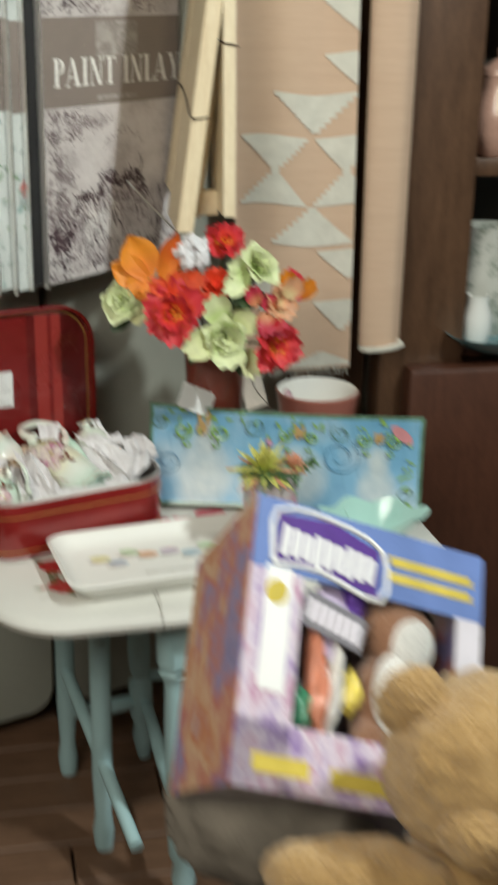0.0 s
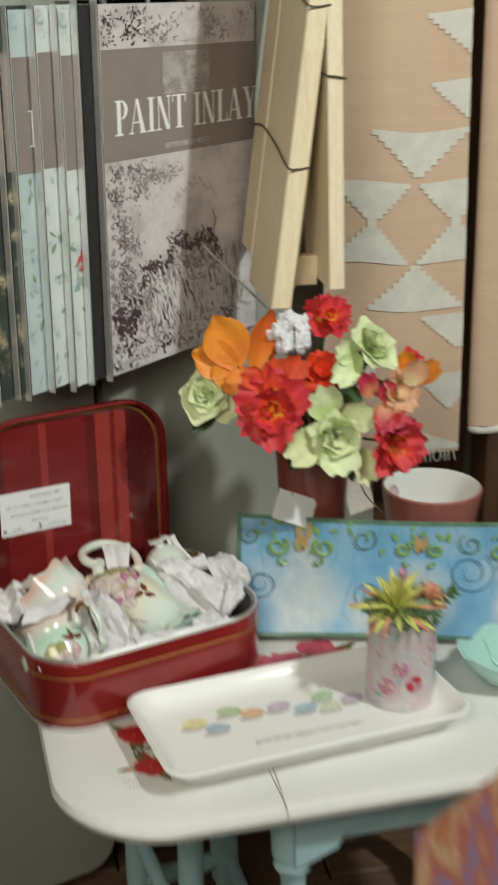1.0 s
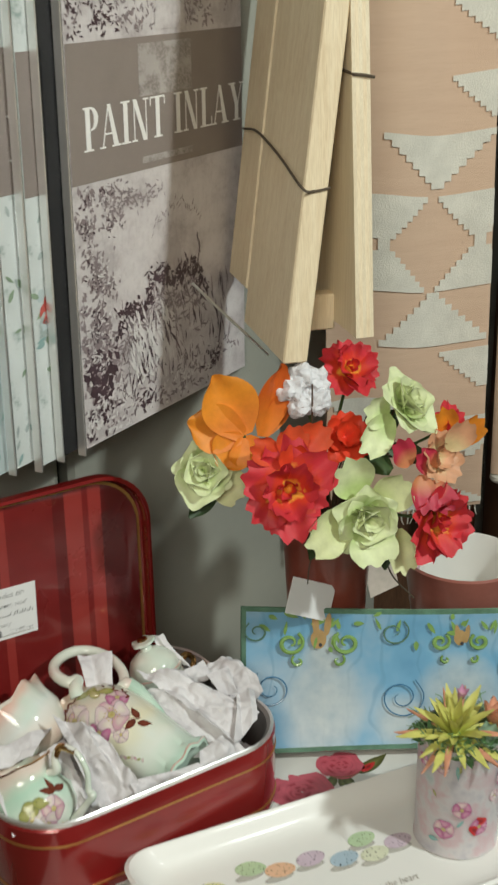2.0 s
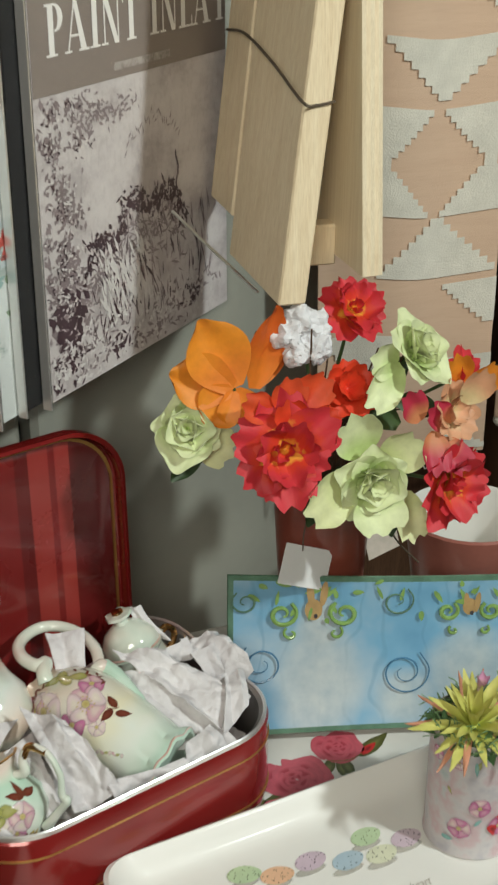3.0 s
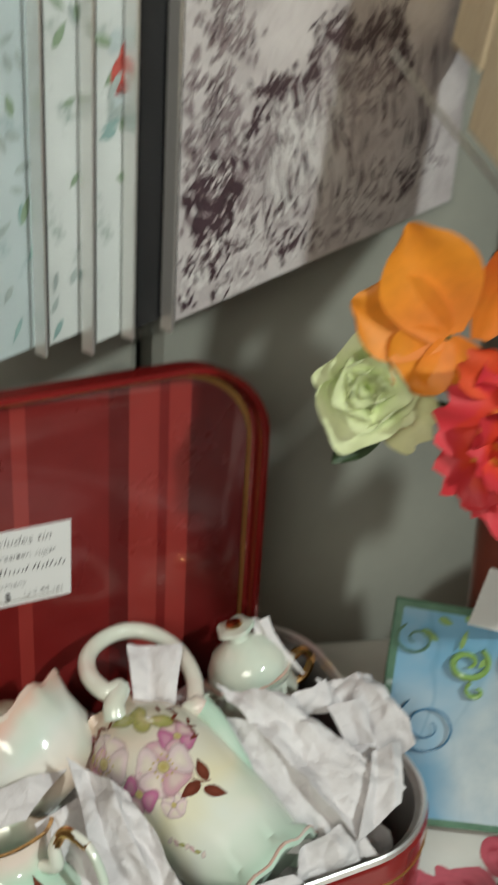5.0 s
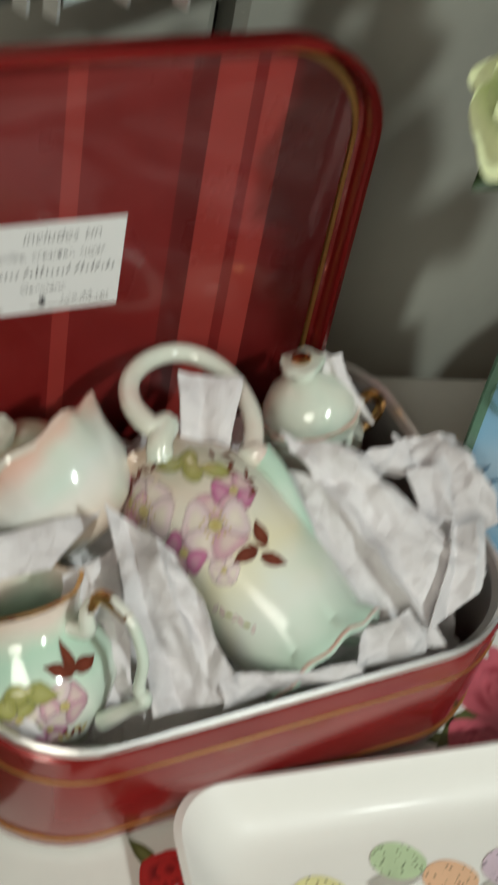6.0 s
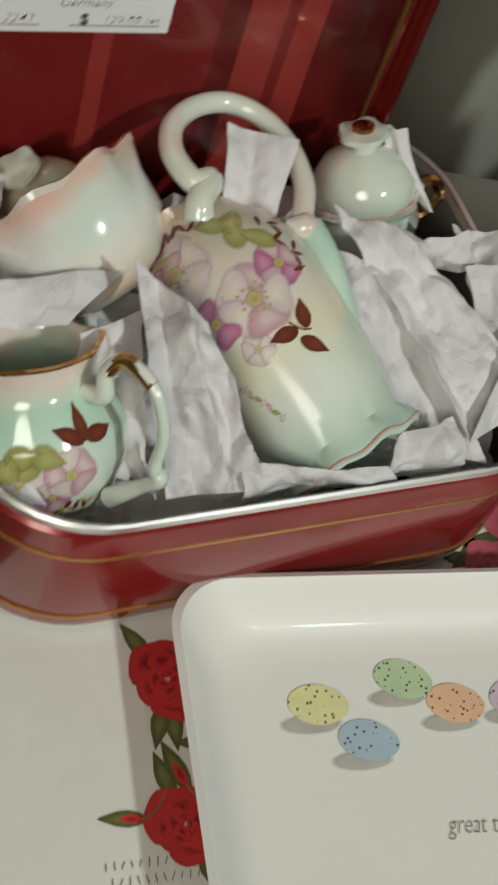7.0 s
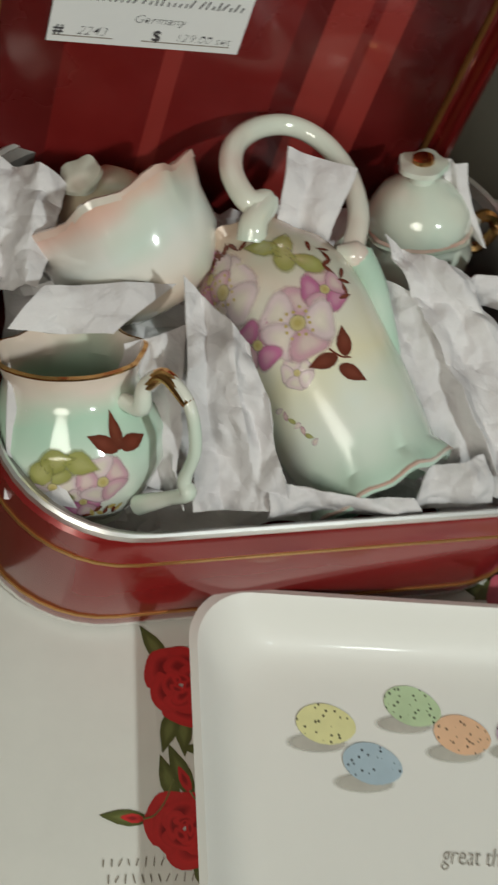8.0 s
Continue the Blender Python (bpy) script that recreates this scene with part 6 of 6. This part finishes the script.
# ---- the bundle of pine boards ----
def boards():
    th = thing("board_bundle", "bundle of pale pine boards tied with dark wire", "boards", pose(0.131, 0.199, 1.053, 0, 0, -3))
    lean = Matrix.Shear("XY", 4, (0.135, 0.06))
    part("board", block(0.023, 0.146, 0.80, lean @ pose(0.0115, 0.073, 0.40), 0.0015, 1), "pine", th, smooth=False)
    part("board", block(0.021, 0.072, 0.77, lean @ pose(0.0095, 0.1845, 0.418), 0.0015, 1), "pine", th, smooth=False)
    part("board", block(0.012, 0.120, 0.80, lean @ pose(0.0295, 0.105, 0.412), 0.0015, 1), "pine_end", th, smooth=False)
    for z in (0.168, 0.335):
        pts = [(-0.0022, 0.220, z + 0.012), (-0.0030, 0.16, z + 0.016), (-0.0016, 0.08, z + 0.004), (-0.0014, -0.001, z - 0.012), (0.010, -0.0016, z - 0.015), (0.0245, -0.0012, z - 0.013)]
        part("wire", tube([lean @ Vector(p) for p in pts], 0.0012, 6), "twine", th)


boards()


def plywood():
    th = thing("plywood_board", "upright pale plywood board with layered edge and dark tie", "board", Matrix.Translation((0.199, 0.176, 1.078)))
    m = Matrix.Translation((0.004, 0, 0)) @ Matrix.Shear("XY", 4, (0.012, 0.13)) @ Matrix.Diagonal((0.78, 1, 1, 1))
    for k in range(5):
        part("ply", block(0.0042, 0.12, 0.80, m @ pose(-0.0085 + 0.0043 * k, 0.06, 0.40, 0, 0, -3)), "pine_end" if k % 2 == 0 else "pine", th, smooth=False)
    part("tie", tube([m @ Vector(p) for p in ((-0.0125, -0.001, 0.225), (0, -0.0022, 0.224), (0.0122, -0.001, 0.222))], 0.0014, 6), "twine", th)
    part("cleat", block(0.040, 0.020, 0.034, pose(-0.022, 0.075, 0.008, 0, 0, -4), 0.0015, 1), "pine", th, "short cross piece behind the board", smooth=False)
    part("tie", tube([m @ Vector(p) for p in ((-0.0125, -0.001, 0.225), (-0.018, 0.05, 0.23), (-0.018, 0.12, 0.236))], 0.0014, 6), "twine", th)


plywood()


# ---- the rug hung behind ----
def hung_rug():
    th = thing("hung_rug", "peach and cream flatwoven cotton rug hung up behind the flowers", "rug", Matrix.Translation((0.36, 0.41, 0.785)))
    W0, W1, H = -0.102, 0.086, 0.95
    nu, nv = 30, 60

    def at(u, v, lift=0.0):
        x = W0 + (W1 - W0) * u
        y = 0.006 * math.sin(9 * u + 1.2) + 0.004 * math.sin(5 * v + 4 * u)
        return (x - 0.012 * v, y - lift, H * v + 0.004 * math.sin(7 * u))
    grid = bmesh.new()
    vs = [[grid.verts.new(at(i / nu, j / nv)) for j in range(nv + 1)] for i in range(nu + 1)]
    for i in range(nu):
        for j in range(nv):
            grid.faces.new((vs[i][j], vs[i + 1][j], vs[i + 1][j + 1], vs[i][j + 1]))
    part("cloth", sheet(grid, 0.0014), "rug", th)
    # stepped cream diamonds and half diamonds woven in
    rnd = random.Random(2)

    def steps(x, z_wide, z_point, half):
        """A stepped cream triangle, wide at one height and pointed at the other."""
        n = 8
        bm = bmesh.new()
        for k in range(n):
            z0, z1 = (z_wide + (z_point - z_wide) * (k + d) / n for d in (0, 1))
            v0, v1 = (min(z0, z1) - 0.785) / H, (max(z0, z1) - 0.785) / H

            def spot(i, v):
                q = (x + half * i / n - 0.36 + 0.012 * v - W0) / (W1 - W0)
                return at(min(0.998, max(0.0, q)), v, 0.0018)
            for i in range(k - n, n - k):
                bm.faces.new([bm.verts.new(spot(*p)) for p in ((i, v0), (i + 1, v0), (i + 1, v1), (i, v1))])
        bmesh.ops.remove_doubles(bm, verts=list(bm.verts), dist=0.00002)
        bmesh.ops.dissolve_degenerate(bm, edges=list(bm.edges), dist=0.00001)
        return bm
    for shape in ((0.376, 1.222, 1.166, 0.066), (0.314, 1.158, 1.104, 0.050), (0.428, 1.158, 1.104, 0.050), (0.314, 1.053, 1.104, 0.050), (0.428, 1.053, 1.104, 0.050), (0.376, 0.990, 1.052, 0.064),
                  (0.442, 1.365, 1.312, 0.060), (0.440, 1.282, 1.234, 0.050), (0.438, 0.982, 0.935, 0.050), (0.43, 0.90, 0.85, 0.045), (0.30, 0.93, 0.88, 0.04), (0.40, 0.79, 0.815, 0.055), (0.33, 1.44, 1.39, 0.06)):
        part("woven_triangle", steps(*shape), "rug_cream", th)
    for k in range(26):
        x = W0 + (W1 - W0) * (k + 0.5) / 26
        part("fringe", tube([(x, 0, 0.004), (x + rnd.uniform(-0.003, 0.003), -0.002, -0.006), (x + rnd.uniform(-0.004, 0.004), 0, -0.014)], [0.0012, 0.0006], 4, 3), "rug_cream", th)


hung_rug()


def rolled_cloth():
    th = thing("rolled_rug", "peach cotton rug end turned over and hanging beside the other", "rug", Matrix.Translation((0.49, 0.42, 0.82)))
    bm = loft([[(0.010 + 0.034 * (1 + 0.18 * v) * math.cos(a) + 0.005 * math.sin(3 * a) - 0.004 * v, 0.020 * math.sin(a), 0.92 * v) for a in (2 * math.pi * i / 24 for i in range(24))] for v in (k / 20 for k in range(21))])
    part("roll", bm, "rug", th)
    part("edge_ring", tube([(0.034 * math.cos(a) + 0.012, 0.018 * math.sin(a) - 0.008, -0.002 + 0.004 * math.cos(a)) for a in (0.5 * k for k in range(13))], 0.005, 8, 4), "rug_cream", th, "cream turned edge")


rolled_cloth()


# ---- the dark dresser to the right ----
def dresser():
    th = thing("dresser", "dark brown wooden dresser with open shelves", "dresser", pose(0.62, 0.45, FLOOR))
    part("upright", block(0.150, 0.06, 2.2, pose(-0.0275, 0.05, 1.1), 0.004), "dark_wood", th)
    part("back", block(1.3, 0.02, 2.2, pose(0.35, 0.36, 1.1)), "shade_inside", th, smooth=False)
    part("side_panel", block(0.5, 0.03, 2.2, pose(-0.36, 0.10, 1.1)), "dark_wood", th, smooth=False)
    part("shelf", block(1.1, 0.30, 0.022, pose(0.55, 0.20, 1.108 - FLOOR - 0.012), 0.004), "red_wood", th)
    part("shelf", block(1.1, 0.30, 0.022, pose(0.55, 0.20, 0.775 - FLOOR), 0.004), "red_wood", th)
    part("shelf", block(1.1, 0.30, 0.022, pose(0.55, 0.20, 1.42 - FLOOR), 0.004), "red_wood", th)
    part("lower_front", block(1.16, 0.05, 0.60, pose(0.52, 0.0, 0.30), 0.012), "red_wood", th)
    part("shelf_lip", block(1.0, 0.012, 0.03, pose(0.545, 0.045, 1.108 - FLOOR - 0.012), 0.003), "dark_wood", th)


dresser()


def jar(at, r, h, mat, label, lidded):
    th = thing("china_jar", label, "jar", Matrix.Translation(at), "china on the dresser shelves")
    part("jar", lathe([(r * 0.6, 0), (r * 0.7, 0.003), (r, h * 0.3), (r, h * 0.6), (r * 0.72, h * 0.85), (r * 0.76, h), (r * 0.68, h), (r * 0.66, h * 0.8)], 32), mat, th)
    if lidded:
        part("lid", lathe([(r * 0.78, h + 0.001), (r * 0.74, h + 0.012), (r * 0.3, h + 0.026), (r * 0.12, h + 0.03), (r * 0.2, h + 0.042), (r * 0.05, h + 0.048)], 28), mat, th)


jar((0.735, 0.56, 0.787), 0.060, 0.20, "jar_floral", "grey floral china jar standing on a shelf", False)
jar((0.700, 0.50, 0.787), 0.026, 0.09, "ceramic", "small white china jar on a shelf", False)
jar((0.725, 0.54, 1.108), 0.045, 0.13, "peach_china", "peach china jar with lid on a shelf", True)
jar((0.80, 0.62, 1.108), 0.055, 0.20, "jar_floral", "tall pale floral jar on a shelf", False)
teal = thing("teal_tray", "teal blue glazed tray sticking out over a shelf edge", "tray", pose(0.80, 0.52, 0.7875, 0, 0, 0))
part("dish", rr_loft([(0.12, 0.09, 0.05, 0.0), (0.14, 0.11, 0.06, 0.012), (0.165, 0.13, 0.07, 0.030), (0.168, 0.133, 0.07, 0.034), (0.160, 0.126, 0.065, 0.032), (0.13, 0.10, 0.05, 0.010)], 10), "teal_glaze", teal)


# ---- the boxed toy and the teddy bear in front ----
STOOL = 0.68
stool = thing("stool", "low stool under a crumpled grey-brown cloth", "stool", Matrix.Translation((0.265, -0.66, FLOOR)))
part("seat", rr_loft([(0.19, 0.20, 0.06, STOOL - FLOOR - 0.05), (0.20, 0.21, 0.06, STOOL - FLOOR - 0.04), (0.20, 0.21, 0.06, STOOL - FLOOR - 0.012), (0.19, 0.20, 0.06, STOOL - FLOOR - 0.006)], 8), "fabric", stool)
for sx in (-1, 1):
    for sy in (-1, 1):
        part("leg", block(0.035, 0.035, STOOL - FLOOR - 0.05, pose(sx * 0.15, sy * 0.16, (STOOL - FLOOR - 0.05) / 2), 0.003), "red_wood", stool)
cloth = part("draped_cloth", sheet(crumpled([(0.05, -0.86, STOOL + 0.001), (0.46, -0.86, STOOL + 0.001), (0.46, -0.46, STOOL + 0.001), (0.05, -0.46, STOOL + 0.001)], 21, 0.004, 40, 36), 0.002), "fabric")
tagged(cloth, "crumpled grey-brown cloth lying on the stool", "cloth")


def cloth_bundle():
    """A soft wad of cloth that props the box up."""
    bm = bmesh.new()
    bmesh.ops.create_icosphere(bm, subdivisions=5, radius=1)
    for v in bm.verts:
        k = 1 + 0.10 * noise.noise(v.co * 2.2) + 0.07 * abs(noise.noise(v.co * 5)) + 0.03 * abs(noise.noise(v.co * 12))
        v.co = Vector((v.co.x * 0.085, v.co.y * 0.075, v.co.z * 0.062)) * k
        v.co.z = max(v.co.z, -0.052)
    ob = part("cloth_bundle", bm, "fabric")
    ob.matrix_world = pose(0.085, -0.660, STOOL + 0.056)
    tagged(ob, "wad of grey-brown cloth under the tilted toy box", "cloth")


cloth_bundle()


def toy_box():
    W, D, H = 0.227, 0.100, 0.232
    m = pose(0.030, -0.750, 0.825, -38.7, 22.1, 6.5)
    th = thing("toy_box", "lilac and blue printed toy box with clear window holding plush animals", "toy box", m)
    part("back_card", block(W, 0.003, H - 0.04, pose(W / 2, D, H / 2 - 0.02)), "box_purple", th, smooth=False)
    for x, name in ((0.0, "side"), (W, "side")):
        part(name + "_card", loft([[(x - 0.0012, 0, 0), (x - 0.0012, D, 0), (x - 0.0012, D, H - 0.035), (x - 0.0012, 0, H)], [(x + 0.0012, 0, 0), (x + 0.0012, D, 0), (x + 0.0012, D, H - 0.035), (x + 0.0012, 0, H)]]), "scenic", th, "busy multicoloured print", smooth=False)
    part("bottom_card", block(W, D, 0.003, pose(W / 2, D / 2, 0.0015)), "box_purple", th, smooth=False)
    part("top_card", block(W, D * 0.5, 0.0025, pose(W / 2, D * 0.25, H - 0.010, -25, 0, 0)), "box_blue", th, smooth=False)
    part("backing", block(W - 0.01, 0.002, H - 0.044, pose(W / 2, D - 0.004, H / 2 - 0.022)), "box_grey", th, smooth=False)
    # printed front frame round the window
    f = -0.0012
    for sx, sz, x, z, mat in ((0.048, H - 0.060, 0.024, (H - 0.060) / 2, "lilac_print"), (0.026, H - 0.060, W - 0.013, (H - 0.060) / 2, "box_white"), (W, 0.052, W / 2, 0.026, "lilac_print"), (W, 0.060, W / 2, H - 0.030, "box_blue")):
        part("front_card", block(sx, 0.0024, sz, pose(x, f, z)), mat, th, smooth=False)
    part("logo_panel", loft([[(0.020, f - 0.002, H - 0.052), (0.060, f - 0.002, H - 0.050), (0.118, f - 0.002, H - 0.062), (0.118, f - 0.002, H - 0.022), (0.070, f - 0.002, H - 0.008), (0.020, f - 0.002, H - 0.012)], [(0.020, f, H - 0.052), (0.060, f, H - 0.050), (0.118, f, H - 0.062), (0.118, f, H - 0.022), (0.070, f, H - 0.008), (0.020, f, H - 0.012)]]), "box_deep", th, smooth=False)
    part("logo_border", tube([(0.018, f - 0.002, H - 0.054), (0.018, f - 0.002, H - 0.010), (0.070, f - 0.002, H - 0.006), (0.121, f - 0.002, H - 0.021), (0.121, f - 0.002, H - 0.064), (0.062, f - 0.002, H - 0.052), (0.018, f - 0.002, H - 0.054)], 0.0022, 6, 3), "card", th)
    part("second_logo_panel", block(0.062, 0.002, 0.030, pose(0.082, 0.004, H - 0.088, 0, 14, 0), 0.0008, 1), "box_grey", th, smooth=False)
    for k in range(7):
        part("logo_shape", block(0.0058, 0.001, 0.018, pose(0.060 + 0.0076 * k, 0.0024, H - 0.083 - 0.002 * k, 0, 10, 0), 0.0003, 1), "box_white", th, smooth=False)
    for k in range(9):
        part("logo_shape", block(0.0078, 0.001, 0.026 - 0.002 * (k % 3), pose(0.028 + 0.0102 * k, f - 0.0028, H - 0.034 - 0.0008 * k, 0, 6, 0), 0.0004, 1), "card", th, smooth=False)
    for k in range(2):
        part("text_bar", block(0.085, 0.0008, 0.008, pose(0.172, f - 0.0016, H - 0.026 - 0.014 * k)), "box_yellow", th, smooth=False)
    for x, z, w in ((0.030, 0.020, 0.05), (0.105, 0.018, 0.06), (0.175, 0.020, 0.05)):
        part("text_bar", block(w, 0.0008, 0.014, pose(x + 0.012, f - 0.0016, z)), "box_yellow", th, smooth=False)
    # white card for the printed arch and the glare on this column
    part("glare_panel", block(0.024, 0.0008, 0.10, pose(0.026, f - 0.0018, 0.125)), "card", th, "white printed arch with painted glare", smooth=False)
    part("printed_disc", lathe([(0.010, 0), (0.010, 0.0008)], 20, m=pose(0.024, f - 0.0016, H - 0.078, 90, 0, 0)), "box_yellow", th)
    for x, z, sx, sz, mat in ((0.074, 0.110, 0.007, 0.044, "box_orange"), (0.082, 0.085, 0.006, 0.030, "box_orange"), (0.094, 0.098, 0.007, 0.042, "plush_white"), (0.110, 0.092, 0.008, 0.020, "box_yellow"), (0.064, 0.068, 0.009, 0.020, "box_green"), (0.085, 0.150, 0.020, 0.030, "box_purple"), (0.105, 0.165, 0.014, 0.016, "box_deep")):
        bm = bmesh.new()
        bmesh.ops.create_icosphere(bm, subdivisions=3, radius=1)
        for v in bm.verts:
            v.co *= 1 + 0.38 * noise.noise(v.co * 1.8 + Vector((x * 90, 0, 0)))
        bm.transform(pose(x, 0.016, z) @ Matrix.Diagonal((sx, 0.010, sz, 1)))
        part("small_toy", bm, mat, th)
    # the plush animal in the window: one plain form for body, patches for its coat
    bm = bmesh.new()
    for x, y, z, a, b, c in ((0.158, 0.026, 0.152, 0.036, 0.026, 0.036), (0.156, 0.030, 0.090, 0.036, 0.028, 0.048), (0.140, 0.030, 0.17, 0.012, 0.012, 0.018), (0.186, 0.030, 0.165, 0.012, 0.012, 0.018), (0.135, 0.02, 0.055, 0.018, 0.016, 0.02), (0.182, 0.02, 0.055, 0.018, 0.016, 0.02)):
        q = bmesh.new()
        bmesh.ops.create_icosphere(q, subdivisions=3, radius=1)
        for v in q.verts:
            v.co *= 1 + 0.05 * noise.noise(v.co * 6)
        q.transform(pose(x, y, z) @ Matrix.Diagonal((a, b, c, 1)))
        join(bm, q)
    part("plush_animal", bm, "plush_brown", th, "brown plush animal")
    bm = bmesh.new()
    for x, y, z, a, b, c in ((0.162, 0.008, 0.142, 0.022, 0.012, 0.024), (0.148, 0.009, 0.096, 0.020, 0.012, 0.036)):
        q = bmesh.new()
        bmesh.ops.create_icosphere(q, subdivisions=3, radius=1)
        q.transform(pose(x, y, z) @ Matrix.Diagonal((a, b, c, 1)))
        join(bm, q)
    part("plush_patch", bm, "plush_white", th, "white plush muzzle and chest")
    part("window", block(W - 0.076, 0.0006, H - 0.112, pose(W / 2 + 0.011, -0.0004, H / 2 - 0.004)), "clear", th, "clear plastic window", smooth=False).visible_shadow = False


toy_box()


def teddy():
    base = Vector((0.212, -0.800, STOOL + 0.012))
    bm = bmesh.new()
    balls = ((0.0, 0.0, 0.160, 0.076, 0.064, 0.070), (0.010, 0.0, 0.045, 0.075, 0.06, 0.065), (-0.056, -0.004, 0.212, 0.026, 0.016, 0.026), (0.058, -0.004, 0.212, 0.026, 0.016, 0.026),
             (0.0, -0.052, 0.142, 0.036, 0.028, 0.028), (-0.085, -0.034, 0.076, 0.075, 0.032, 0.032), (0.085, -0.03, 0.07, 0.06, 0.03, 0.03), (-0.055, -0.085, 0.020, 0.036, 0.06, 0.032), (0.06, -0.085, 0.02, 0.036, 0.06, 0.032))
    for k, (x, y, z, a, b, c) in enumerate(balls):
        q = bmesh.new()
        bmesh.ops.create_icosphere(q, subdivisions=5, radius=1)
        q.transform(pose(x, y, z) @ Matrix.Diagonal((a, b, c, 1)))
        for v in q.verts:
            d = (v.co - Vector((x, y, z))).normalized()
            v.co += d * (0.0022 * noise.noise(v.co * 160) + 0.0022 * noise.noise(v.co * 420) + 0.004 * noise.noise(v.co * 40))
        join(bm, q)
    ob = part("teddy_bear", bm, "plush_gold")
    ob.matrix_world = Matrix.Translation(base) @ pose(0, 0, 0, 0, 0, -18)
    tagged(ob, "golden brown plush teddy bear sitting against the toy box", "teddy bear")


teddy()
